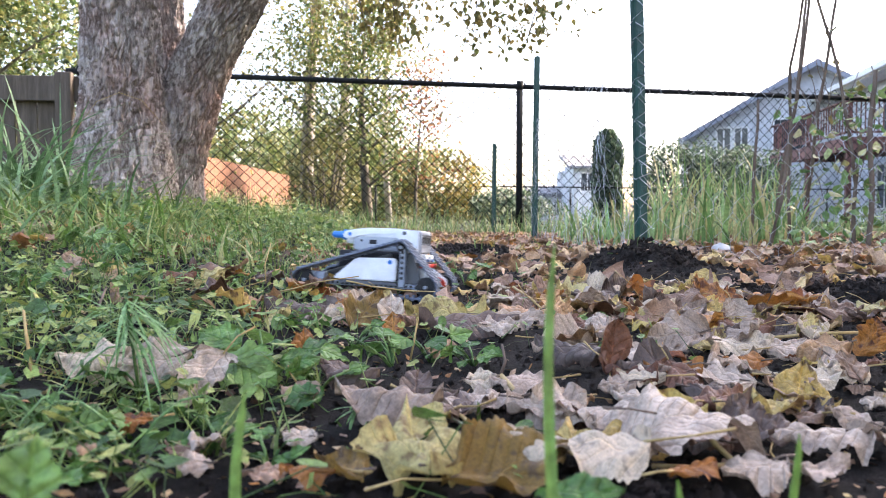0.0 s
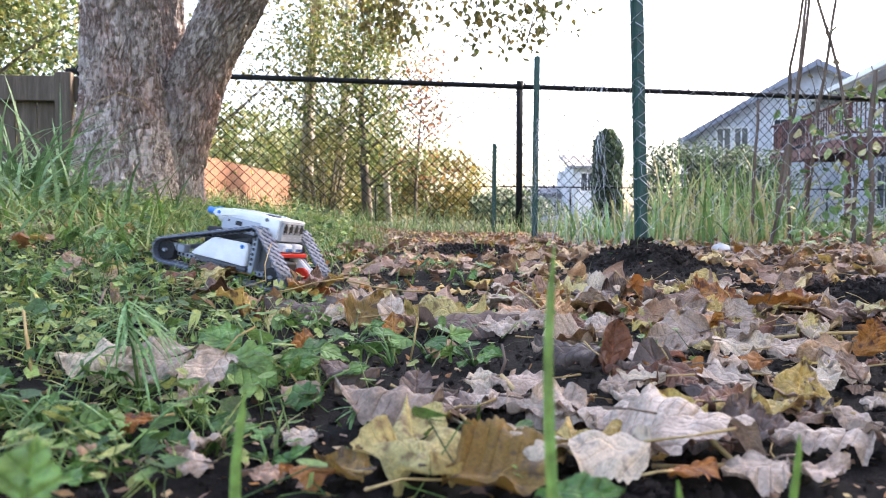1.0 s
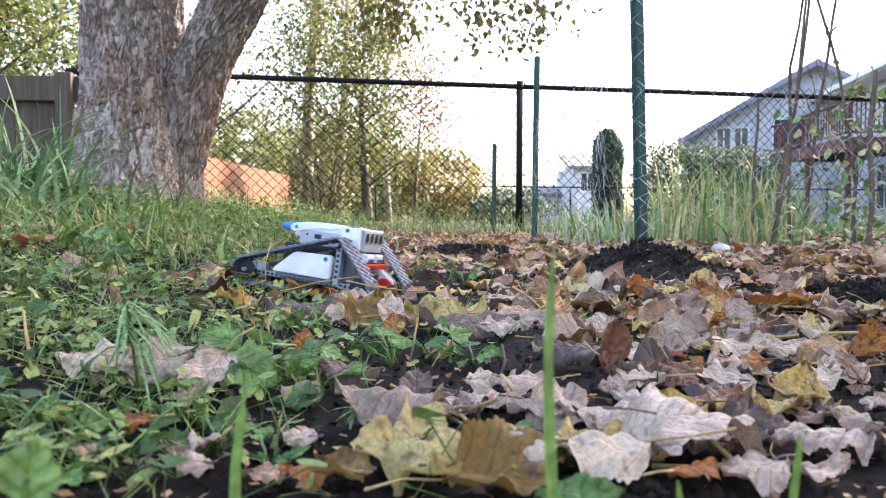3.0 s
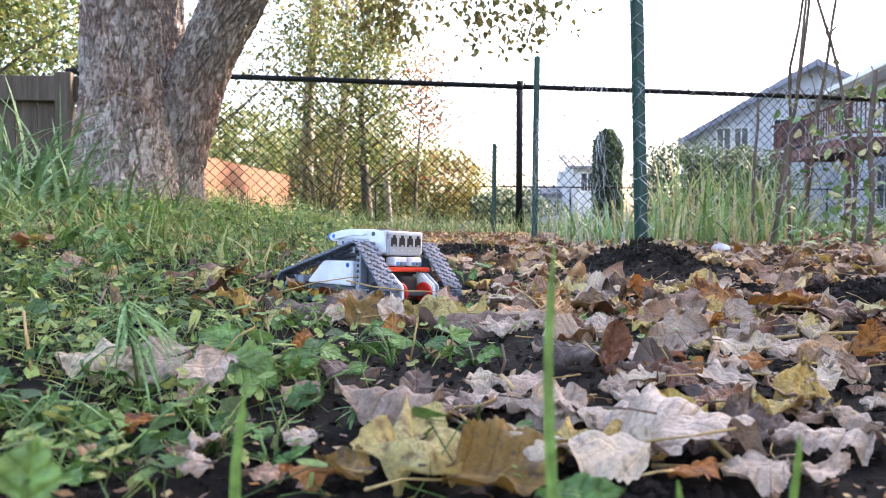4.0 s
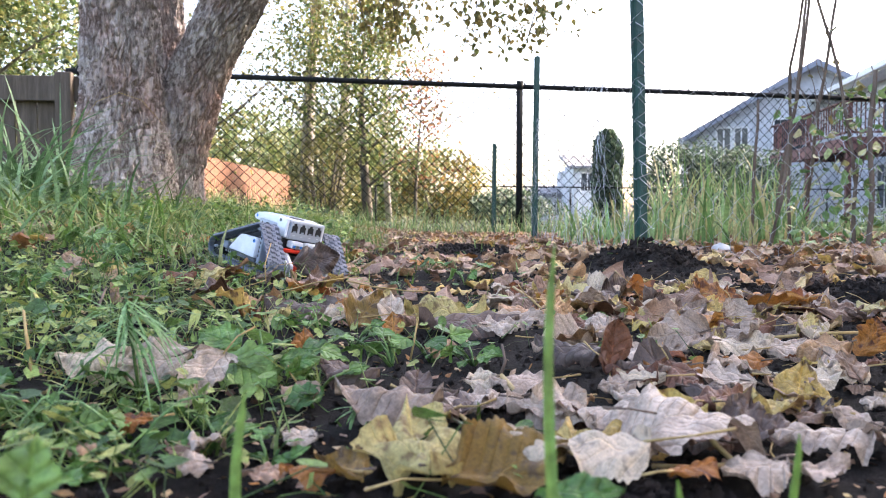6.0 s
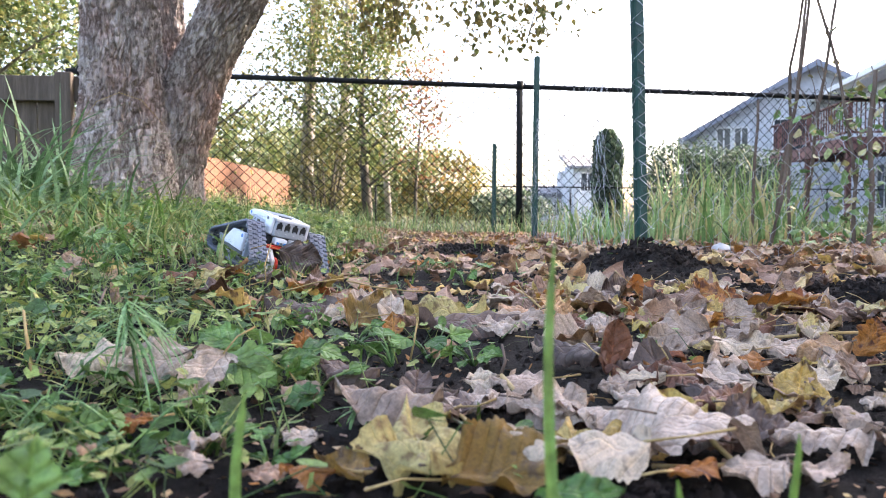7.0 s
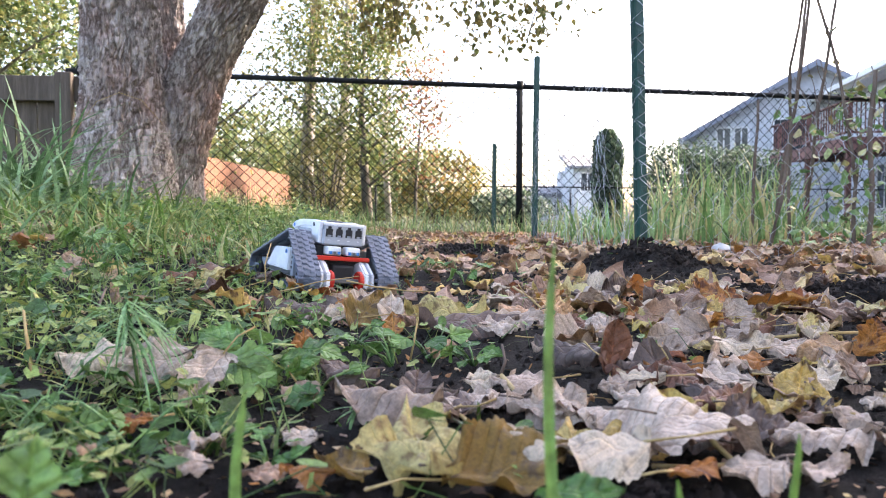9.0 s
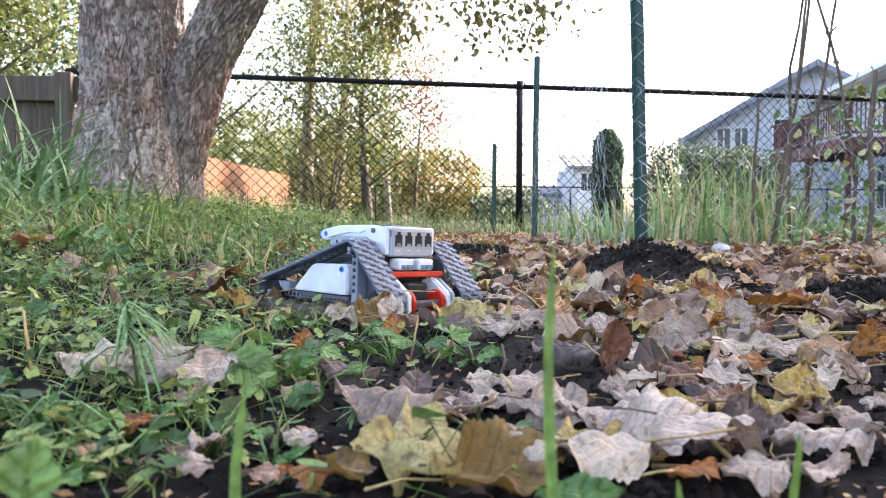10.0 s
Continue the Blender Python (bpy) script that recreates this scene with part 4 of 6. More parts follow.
def make_litter():
    rng = random.Random(21)
    kinds = []
    for k in range(16):
        L = rng.uniform(0.05, 0.075)
        kinds.append(leaf_shape(L, L * rng.uniform(0.7, 0.95), rng.uniform(-16, 18), rng.uniform(-48, 48), rng.uniform(-0.1, 0.35), rng.uniform(0.10, 0.2), k * 3.1, 20, 10, 9, k % 3))
    # near ones are things of their own
    count = 0
    mats = ["dead"] * 7 + ["grey_leaf"] * 3 + ["gold"] * 3 + ["rust"] * 4 + ["russet"] * 2 + ["dark_leaf"] * 3 + ["pale_gold"] * 2 + ["tan"] * 2 + ["mottled"] * 2
    meshes = {}
    tries = 0
    while count < 205 and tries < 12000:
        tries += 1
        y = 0.42 + 0.85 * rng.random() ** 0.85
        x = rng.uniform(-0.66, 0.68) * y
        b = bed(x, y)
        if on_heap(x, y) or x < -0.52 * y or (y < 0.74 and x < 0.07) or (y < 0.92 and -0.13 < x < 0.07):
            continue
        if y < 0.56 and (x < -0.03 or rng.random() < 0.5):
            continue
        if y < 0.85 and rng.random() < 0.45 or 0.02 < x < 0.2 and 0.5 < y < 0.68 and rng.random() < 0.6:
            continue
        if path_of_robot(x, y) and rng.random() < 0.75:
            continue
        if rng.random() > 0.2 + 0.8 * b:
            continue
        k = rng.randrange(16)
        mt = rng.choice(mats)
        if (k, mt) not in meshes:
            vs, fs = kinds[k]
            ob = raw("fallen_leaf", vs, fs, M[mt], None, True)
            meshes[(k, mt)] = ob.data
        else:
            ob = new("fallen_leaf", meshes[(k, mt)])
        tagged(ob, LEAF_LABEL[mt], "leaf", "fallen leaves")
        if (k, "stalk") not in meshes:
            meshes[(k, "stalk")] = part("stalk", stalk_bm(0.06, k), M["stem_straw"], ob).data
        else:
            new("stalk", meshes[(k, "stalk")]).parent = ob
        sc = rng.uniform(0.38, 0.75) if y < 0.8 else rng.uniform(0.5, 0.95)
        e = Euler((rng.gauss(0, 0.42), rng.gauss(0, 0.38), rng.uniform(0, 6.283)))
        if y < 0.62:
            e.x, e.y = 0.45 * e.x, 0.45 * e.y
            sc *= 0.8
        if rng.random() < 0.3:
            e.x += math.pi
        m = e.to_matrix() * sc
        ob.scale = (sc, sc, sc)
        ob.rotation_euler = e
        ob.location = (x, y, settle(m, kinds[k][0], x, y, rng.uniform(0, 0.008)))
        count += 1
    # the rest of the litter, too many to count
    lo = []
    for k in range(12):
        L = rng.uniform(0.05, 0.08)
        lo.append(leaf_shape(L, L * rng.uniform(0.65, 0.95), rng.uniform(-6, 14), rng.uniform(-25, 30), rng.uniform(-0.1, 0.35), rng.uniform(0.1, 0.22), 50 + k * 3.1, 9, 6, 9, k % 3))
    vs, fs = [], []
    for _ in range(8600):
        y = 0.78 + 5.1 * rng.random() ** 0.75
        x = rng.uniform(-0.7, 0.75) * (y + 0.1)
        b = bed(x, y)
        if y < 1.2 and rng.random() > 0.7 or path_of_robot(x, y) and rng.random() < 0.5:
            continue
        if rng.random() > 0.34 + 0.66 * b:
            continue
        if on_heap(x, y):
            continue
        v, f = lo[rng.randrange(12)]
        e = Euler((rng.gauss(0, 0.35), rng.gauss(0, 0.3), rng.uniform(0, 6.283)))
        if rng.random() < 0.3:
            e.x += math.pi
        sc = rng.uniform(0.32, 0.85)
        m = e.to_matrix() * sc
        if y < 3:
            z = settle(m, v, x, y, rng.uniform(-0.004, 0.008))
        else:
            z = ground_z(x, y) + 0.012
        n = len(vs)
        o = Vector((x, y, z))
        vs += [m @ Vector(q) + o for q in v]
        fs += [tuple(n + i for i in q) for q in f]
    ob = raw("leaf_litter", vs, fs, M["dead_many"], None, True)
    tagged(ob, "carpet of brown, tan and yellow fallen leaves", "leaf litter", kind="stuff")


make_litter()

# the leaves that lie closest, one by one
drop_leaf(0.118, 0.345, 0.078, 0.061, "grey_leaf", 4, 0, curl=-18, roll=0, wave=0.075, lift=0.008, seed=1, shape=0)
drop_leaf(0.082, 0.411, 0.059, 0.048, "grey_leaf", 175, 9, curl=0, roll=-19.2, wave=0.14, lift=0.008, seed=2, shape=0)
drop_leaf(0.060, 0.318, 0.066, 0.054, "mottled", 170, 0, curl=0, roll=-25.6, wave=0.1, lift=0.008, seed=3, shape=0)
drop_leaf(0.074, 0.362, 0.046, 0.036, "gold", 10, 6, curl=0, roll=-16, wave=0.12, lift=0.008, seed=4, shape=1)
drop_leaf(-0.011, 0.326, 0.076, 0.057, "pale_gold", 100, 0, curl=8, roll=0, wave=0.16, lift=0.008, seed=5, shape=2)
drop_leaf(0.024, 0.305, 0.058, 0.046, "olive", 20, 26, curl=0, roll=19.2, wave=0.12, lift=0.008, seed=6, shape=1)
drop_leaf(0.189, 0.495, 0.048, 0.038, "grey_leaf", 160, 18, curl=0, roll=16, wave=0.1, lift=0.008, seed=7, shape=1)
drop_leaf(0.180, 0.421, 0.058, 0.046, "gold", 15, 6, curl=0, roll=-25.6, wave=0.14, lift=0.008, seed=8, shape=2)
drop_leaf(0.170, 0.373, 0.026, 0.019, "dark_leaf", 60, 27, curl=10, roll=0, wave=0.1, lift=0.008, seed=9, shape=1)
drop_leaf(0.192, 0.369, 0.051, 0.041, "grey_leaf", 178, 3, curl=0, roll=-32, wave=0.1, lift=0.008, seed=10, shape=0)
drop_leaf(0.136, 0.314, 0.034, 0.028, "grey_leaf", 200, 9, curl=0, roll=-25.6, wave=0.1, lift=0.008, seed=11, shape=1)
drop_leaf(0.104, 0.304, 0.027, 0.022, "rust", 30, 3, curl=0, roll=-25.6, wave=0.1, lift=0.008, seed=12, shape=1)
drop_leaf(0.200, 0.608, 0.057, 0.045, "grey_leaf", 185, 39, curl=0, roll=19.2, wave=0.14, lift=0.008, seed=13, shape=1)
drop_leaf(0.245, 0.612, 0.057, 0.045, "mottled", 0, 15, curl=0, roll=-19.2, wave=0.1, lift=0.008, seed=14, shape=0)
drop_leaf(0.285, 0.610, 0.041, 0.033, "grey_leaf", 20, 24, curl=0, roll=-19.2, wave=0.1, lift=0.008, seed=15, shape=1)
drop_leaf(0.313, 0.597, 0.049, 0.039, "dead", 190, 24, curl=0, roll=-32, wave=0.16, lift=0.008, seed=16, shape=1)
drop_leaf(0.161, 0.506, 0.041, 0.033, "rust", 175, 3, curl=0, roll=-44.8, wave=0.12, lift=0.008, seed=17, shape=1)
drop_leaf(0.119, 0.512, 0.039, 0.029, "russet", 80, 84, curl=0, roll=57.6, wave=0.12, lift=0.008, seed=18, shape=1)
drop_leaf(0.098, 0.554, 0.057, 0.046, "dark_leaf", 150, 0, curl=0, roll=-57.6, wave=0.12, lift=0.008, seed=19, shape=0)
drop_leaf(0.234, 0.866, 0.077, 0.061, "mottled", 10, 12, curl=0, roll=-19.2, wave=0.14, lift=0.005, seed=20, shape=1)
drop_leaf(0.278, 0.865, 0.064, 0.052, "grey_leaf", 10, 18, curl=0, roll=-16, wave=0.14, lift=0.005, seed=21, shape=1)
drop_leaf(0.242, 1.041, 0.082, 0.062, "dark_leaf", 55, 30, curl=0, roll=44.8, wave=0.1, lift=0.005, seed=22, shape=1)
drop_leaf(0.388, 1.136, 0.054, 0.041, "rust", 60, 21, curl=0, roll=25.6, wave=0.1, lift=0.005, seed=23, shape=1)
drop_leaf(0.296, 0.709, 0.053, 0.042, "russet", 170, 18, curl=0, roll=-25.6, wave=0.12, lift=0.008, seed=24, shape=1)
drop_leaf(0.345, 0.695, 0.035, 0.028, "pale_gold", 40, 48, curl=0, roll=44.8, wave=0.1, lift=0.008, seed=25, shape=1)
drop_leaf(0.390, 0.819, 0.049, 0.039, "dead", 175, 15, curl=0, roll=-16, wave=0.12, lift=0.005, seed=26, shape=1)
drop_leaf(0.462, 0.861, 0.064, 0.051, "dead", 10, 12, curl=0, roll=-19.2, wave=0.12, lift=0.005, seed=27, shape=0)
drop_leaf(0.322, 1.102, 0.098, 0.078, "gold", 5, 6, curl=0, roll=-19.2, wave=0.12, lift=0.005, seed=28, shape=1)
drop_leaf(0.139, 0.756, 0.051, 0.041, "russet", 170, 18, curl=0, roll=-25.6, wave=0.14, lift=0.005, seed=29, shape=2)
drop_leaf(0.200, 0.976, 0.073, 0.058, "dark_leaf", 15, 6, curl=0, roll=-38.4, wave=0.12, lift=0.005, seed=30, shape=1)
drop_leaf(-0.226, 0.484, 0.053, 0.043, "mottled", 185, 27, curl=0, roll=-19.2, wave=0.12, lift=0.008, seed=31, shape=1)
drop_leaf(-0.183, 0.470, 0.049, 0.039, "grey_leaf", 190, 57, curl=0, roll=-16, wave=0.12, lift=0.008, seed=32, shape=1)
drop_leaf(-0.145, 0.446, 0.048, 0.036, "grey_leaf", 250, 30, curl=0, roll=25.6, wave=0.1, lift=0.008, seed=33, shape=0)
drop_leaf(-0.061, 0.491, 0.044, 0.035, "dark_leaf", 165, 15, curl=0, roll=-44.8, wave=0.1, lift=0.008, seed=34, shape=1)
drop_leaf(-0.017, 0.458, 0.029, 0.022, "dark_leaf", 85, 30, curl=0, roll=32, wave=0.1, lift=0.008, seed=35, shape=1)
drop_leaf(0.009, 0.436, 0.040, 0.032, "grey_leaf", 10, 3, curl=0, roll=-19.2, wave=0.12, lift=0.008, seed=36, shape=1)
drop_leaf(0.031, 0.441, 0.039, 0.031, "blush", 175, 6, curl=0, roll=-19.2, wave=0.12, lift=0.008, seed=37, shape=1)
drop_leaf(-0.026, 0.388, 0.059, 0.047, "grey_leaf", 172, 0, curl=0, roll=-51.2, wave=0.12, lift=0.008, seed=38, shape=1)
drop_leaf(0.053, 0.493, 0.040, 0.032, "blush", 175, 6, curl=0, roll=-16, wave=0.1, lift=0.008, seed=39, shape=1)
drop_leaf(-0.103, 0.370, 0.015, 0.012, "grey_leaf", 170, 33, curl=0, roll=-16, wave=0.1, lift=0.008, seed=40, shape=1)
drop_leaf(-0.068, 0.350, 0.020, 0.016, "grey_leaf", 160, 18, curl=0, roll=-16, wave=0.1, lift=0.008, seed=41, shape=1)
drop_leaf(-0.159, 0.376, 0.020, 0.016, "rust", 190, 18, curl=0, roll=-38.4, wave=0.1, lift=0.008, seed=42, shape=1)
drop_leaf(-0.115, 0.80, 0.05, 0.04, "mottled", 20, 40, curl=0, roll=20, wave=0.15, lift=0.004, seed=90, shape=1)
drop_leaf(-0.05, 0.735, 0.034, 0.026, "rust", 95, 40, curl=0, roll=24, wave=0.12, lift=0.004, seed=91, shape=1)
drop_leaf(-0.10, 0.86, 0.06, 0.046, "dark_leaf", 190, 30, curl=0, roll=-24, wave=0.14, lift=0.004, seed=92, shape=1)
drop_leaf(0.075, 0.79, 0.06, 0.042, "grey_leaf", 5, 18, curl=0, roll=-24, wave=0.12, lift=0.004, seed=93, shape=1)
drop_leaf(-0.03, 0.85, 0.07, 0.05, "dead", 10, 20, curl=0, roll=-24, wave=0.14, lift=0.004, seed=94, shape=1)
BLOTCHED_LEAF = drop_leaf(-0.084, 0.79, 0.062, 0.050, "olive", 60, 34, curl=0, roll=18, wave=0.17, lift=0.005, seed=43, shape=1)
PALE_LEAF = drop_leaf(0.006, 0.80, 0.092, 0.060, "pale_gold", 165, 30, curl=0, roll=-16, wave=0.16, lift=0.005, seed=44, shape=1)
drop_leaf(0.022, 0.765, 0.105, 0.070, "dark_leaf", 0, 8, curl=0, roll=-24, wave=0.12, lift=0.005, seed=45, shape=1)
drop_leaf(0.054, 0.738, 0.044, 0.035, "grey_leaf", 10, 24, curl=0, roll=-19.2, wave=0.14, lift=0.005, seed=46, shape=1)
drop_leaf(-0.139, 0.959, 0.044, 0.035, "dead", 45, 48, curl=0, roll=-32, wave=0.14, lift=0.005, seed=47, shape=1)
drop_leaf(-0.166, 0.886, 0.10, 0.070, "dark_leaf", 165, 24, curl=0, roll=-22, wave=0.12, lift=0.005, seed=48, shape=1)
drop_leaf(0.001, 0.619, 0.030, 0.024, "tan", 175, 42, curl=0, roll=-19.2, wave=0.08, lift=0.008, seed=49, shape=1)
drop_leaf(-0.108, 0.570, 0.032, 0.024, "rust", 100, 36, curl=0, roll=25.6, wave=0.14, lift=0.008, seed=50, shape=2)
drop_leaf(-0.325, 1.022, 0.047, 0.038, "pale_gold", 30, 84, curl=0, roll=-16, wave=0.16, lift=0.005, seed=51, shape=2)
drop_leaf(-0.479, 0.944, 0.048, 0.036, "dead", 100, 54, curl=0, roll=19.2, wave=0.1, lift=0.005, seed=52, shape=1)
drop_leaf(-0.378, 1.038, 0.055, 0.044, "russet", 10, 27, curl=0, roll=-32, wave=0.14, lift=0.005, seed=53, shape=1)
drop_leaf(-0.055, 0.306, 0.027, 0.022, "rust", 170, 3, curl=0, roll=-25.6, wave=0.1, lift=0.008, seed=54, shape=0)
drop_leaf(-0.042, 0.309, 0.033, 0.025, "olive", 130, 0, curl=0, roll=38.4, wave=0.1, lift=0.008, seed=55, shape=1)
drop_leaf(0.057, 0.418, 0.046, 0.037, "grey_leaf", 0, 3, curl=0, roll=-19.2, wave=0.14, lift=0.008, seed=56, shape=1)
drop_leaf(-0.108, 1.006, 0.060, 0.045, "grey_leaf", 70, 24, curl=0, roll=25.6, wave=0.1, lift=0.005, seed=57, shape=1)
drop_leaf(-0.054, 0.769, 0.046, 0.035, "grey_leaf", 95, 54, curl=0, roll=38.4, wave=0.14, lift=0.005, seed=58, shape=1)
drop_leaf(0.103, 0.891, 0.066, 0.053, "tan", 170, 12, curl=0, roll=-19.2, wave=0.12, lift=0.005, seed=59, shape=1)
drop_leaf(0.101, 0.657, 0.039, 0.031, "gold", 10, 12, curl=0, roll=-19.2, wave=0.12, lift=0.008, seed=60, shape=1)
drop_leaf(0.091, 1.002, 0.060, 0.048, "blush", 160, 15, curl=0, roll=-19.2, wave=0.14, lift=0.005, seed=61, shape=1)
drop_leaf(0.168, 1.029, 0.047, 0.037, "rust", 30, 24, curl=0, roll=-19.2, wave=0.12, lift=0.005, seed=62, shape=1)
drop_leaf(-2.276, 5.620, 0.253, 0.190, "pale_gold", 60, 30, curl=0, roll=19.2, wave=0.14, lift=0.005, seed=63, shape=1)
drop_leaf(0.138, 0.371, 0.017, 0.014, "dark_leaf", 20, 84, curl=0, roll=-32, wave=0.1, lift=0.008, seed=64, shape=1)
drop_leaf(0.282, 0.505, 0.030, 0.023, "dead", 95, 36, curl=0, roll=28.8, wave=0.1, lift=0.008, seed=65, shape=1)
drop_leaf(0.134, 0.490, 0.033, 0.026, "mottled", 160, 15, curl=0, roll=-22.4, wave=0.14, lift=0.008, seed=66, shape=1)
drop_leaf(0.165, 0.462, 0.034, 0.027, "dark_leaf", 10, 6, curl=0, roll=-28.8, wave=0.12, lift=0.008, seed=67, shape=1)
drop_leaf(0.231, 0.552, 0.037, 0.030, "rust", 175, 12, curl=0, roll=-25.6, wave=0.14, lift=0.008, seed=68, shape=2)
drop_leaf(0.249, 0.494, 0.044, 0.035, "mottled", 5, 3, curl=0, roll=-16, wave=0.1, lift=0.008, seed=69, shape=1)
drop_leaf(0.226, 0.398, 0.027, 0.021, "blush", 150, 33, curl=0, roll=-25.6, wave=0.12, lift=0.008, seed=70, shape=1)
drop_leaf(0.165, 0.321, 0.031, 0.025, "blush", 12, 0, curl=0, roll=-22.4, wave=0.12, lift=0.008, seed=71, shape=0)
drop_leaf(0.112, 0.382, 0.031, 0.025, "dark_leaf", 165, 15, curl=0, roll=-28.8, wave=0.12, lift=0.008, seed=72, shape=1)
drop_leaf(0.058, 0.349, 0.031, 0.025, "gold", 30, 9, curl=0, roll=-22.4, wave=0.14, lift=0.008, seed=73, shape=2)
drop_leaf(0.025, 0.502, 0.026, 0.021, "mottled", 15, 21, curl=0, roll=-19.2, wave=0.12, lift=0.008, seed=74, shape=1)
drop_leaf(-0.007, 0.414, 0.037, 0.029, "dead", 170, 9, curl=0, roll=-28.8, wave=0.14, lift=0.008, seed=75, shape=1)
drop_leaf(-0.076, 0.311, 0.021, 0.017, "dead", 20, 6, curl=0, roll=-25.6, wave=0.12, lift=0.008, seed=76, shape=1)
drop_leaf(-0.107, 0.316, 0.019, 0.015, "blush", 160, 9, curl=0, roll=-19.2, wave=0.12, lift=0.008, seed=77, shape=1)
drop_leaf(-0.160, 0.322, 0.017, 0.014, "dead", 20, 12, curl=0, roll=-28.8, wave=0.12, lift=0.008, seed=78, shape=1)
drop_leaf(0.462, 0.999, 0.053, 0.042, "mottled", 20, 15, curl=0, roll=-22.4, wave=0.14, lift=0.005, seed=79, shape=1)
drop_leaf(0.367, 0.967, 0.051, 0.041, "gold", 160, 15, curl=0, roll=-22.4, wave=0.14, lift=0.005, seed=80, shape=2)
drop_leaf(0.262, 0.964, 0.044, 0.035, "blush", 10, 18, curl=0, roll=-22.4, wave=0.14, lift=0.005, seed=81, shape=1)
drop_leaf(0.050, 0.880, 0.040, 0.032, "gold", 10, 21, curl=0, roll=-22.4, wave=0.14, lift=0.005, seed=82, shape=1)


def scatter_close_leaves():
    """Smaller curled leaves that lie between the large ones."""
    rng = random.Random(131)
    for k in range(44):
        y = 0.335 + 0.36 * rng.random()
        x = rng.uniform(0.14, 0.63) * y
        if k > 35:
            y = 0.32 + 0.14 * rng.random()
            x = rng.uniform(-0.36, 0.05) * y
        if 0.02 < x < 0.11 and 0.48 < y < 0.64:
            continue
        L = rng.uniform(0.026, 0.05) * (0.7 if k > 35 else 1.0)
        kind = rng.choice(("grey_leaf", "grey_leaf", "dead", "dead", "gold", "russet", "dark_leaf", "tan", "mottled", "rust"))
        drop_leaf(x, y, L, L * rng.uniform(0.68, 0.9), kind, rng.uniform(0, 360), rng.gauss(6, 14), curl=rng.uniform(-14, 10), roll=rng.choice((-26, -20, -14, 16, 22)), wave=rng.uniform(0.1, 0.17), lift=0.006, seed=140 + k, shape=rng.choice((0, 1, 1, 2)))


KICKED_LEAF = drop_leaf(-0.17, 1.16, 0.085, 0.066, "dark_leaf", 10, 0, curl=0, roll=9, wave=0.12, lift=0.004, seed=300, shape=1)
scatter_close_leaves()


def lay_stalk(mat, r, *points):
    """A loose leaf stalk or twig lying across the litter."""
    base = Vector(points[0])
    ob = part("twig", tube([Vector(p) - base for p in points], [r * (1.0 - 0.12 * i) for i in range(len(points))], 6), M[mat])
    ob.location = base
    tagged(ob, "yellow dry leaf stalk lying on the litter" if mat == "stem_straw" else "thin arching green weed stem" if mat == "needle" else "thin brown twig lying on the litter", "twig", "twigs")


lay_stalk("stem_straw", 0.0016, (-0.026, 0.460, 0.011), (-0.005, 0.440, 0.010), (0.011, 0.410, 0.009), (0.021, 0.380, 0.007))
lay_stalk("stick", 0.0015, (-0.062, 0.470, 0.008), (-0.022, 0.440, 0.007), (0.005, 0.410, 0.008), (0.019, 0.385, 0.007))
lay_stalk("stem_straw", 0.0017, (0.040, 0.500, 0.013), (0.047, 0.470, 0.009), (0.051, 0.440, 0.006), (0.053, 0.420, 0.003))
lay_stalk("stick", 0.0012, (0.039, 0.500, 0.012), (0.043, 0.505, 0.022), (0.041, 0.510, 0.033))
lay_stalk("stem_straw", 0.0017, (0.095, 1.000, 0.028), (0.114, 0.950, 0.017), (0.126, 0.860, 0.005))
lay_stalk("stem_straw", 0.0011, (-0.113, 0.860, 0.048), (-0.082, 0.860, 0.041), (-0.042, 0.850, 0.037), (-0.009, 0.840, 0.037))
lay_stalk("stem_straw", 0.001, (-0.229, 0.950, 0.023), (-0.188, 0.930, 0.032), (-0.158, 0.920, 0.041), (-0.103, 0.900, 0.050))
lay_stalk("stick", 0.0014, (0.148, 0.620, 0.000), (0.173, 0.600, -0.000), (0.198, 0.580, 0.003), (0.221, 0.570, 0.006))
lay_stalk("stick", 0.0014, (0.131, 0.570, 0.003), (0.139, 0.540, 0.002), (0.158, 0.520, 0.003))
lay_stalk("stem_straw", 0.0018, (0.305, 0.680, 0.010), (0.347, 0.680, 0.014), (0.403, 0.670, 0.017))
lay_stalk("stem_straw", 0.0015, (0.187, 0.380, 0.006), (0.205, 0.385, 0.007), (0.223, 0.380, 0.010))
lay_stalk("stem_straw", 0.0015, (0.125, 0.355, 0.023), (0.127, 0.340, 0.015), (0.134, 0.320, 0.008), (0.135, 0.305, 0.004))
lay_stalk("stick", 0.004, (0.151, 0.600, 0.023), (0.150, 0.580, 0.008), (0.140, 0.520, -0.000), (0.140, 0.500, -0.001))
lay_stalk("stem_straw", 0.0014, (0.099, 0.345, 0.003), (0.119, 0.340, 0.004), (0.137, 0.340, 0.006))
lay_stalk("stick", 0.0012, (-0.052, 0.720, 0.003), (-0.074, 0.720, 0.000), (-0.093, 0.740, 0.005))
lay_stalk("stick", 0.0016, (-0.078, 0.360, -0.005), (-0.064, 0.370, -0.001), (-0.047, 0.385, 0.001))
lay_stalk("stem_straw", 0.0009, (-0.241, 1.000, 0.034), (-0.247, 1.020, 0.056), (-0.245, 1.050, 0.086))
lay_stalk("stem_straw", 0.001, (-0.027, 0.600, 0.004), (-0.024, 0.600, 0.018), (-0.021, 0.610, 0.037))
lay_stalk("stick", 0.0012, (0.347, 0.800, 0.015), (0.358, 0.800, 0.039), (0.378, 0.820, 0.062))
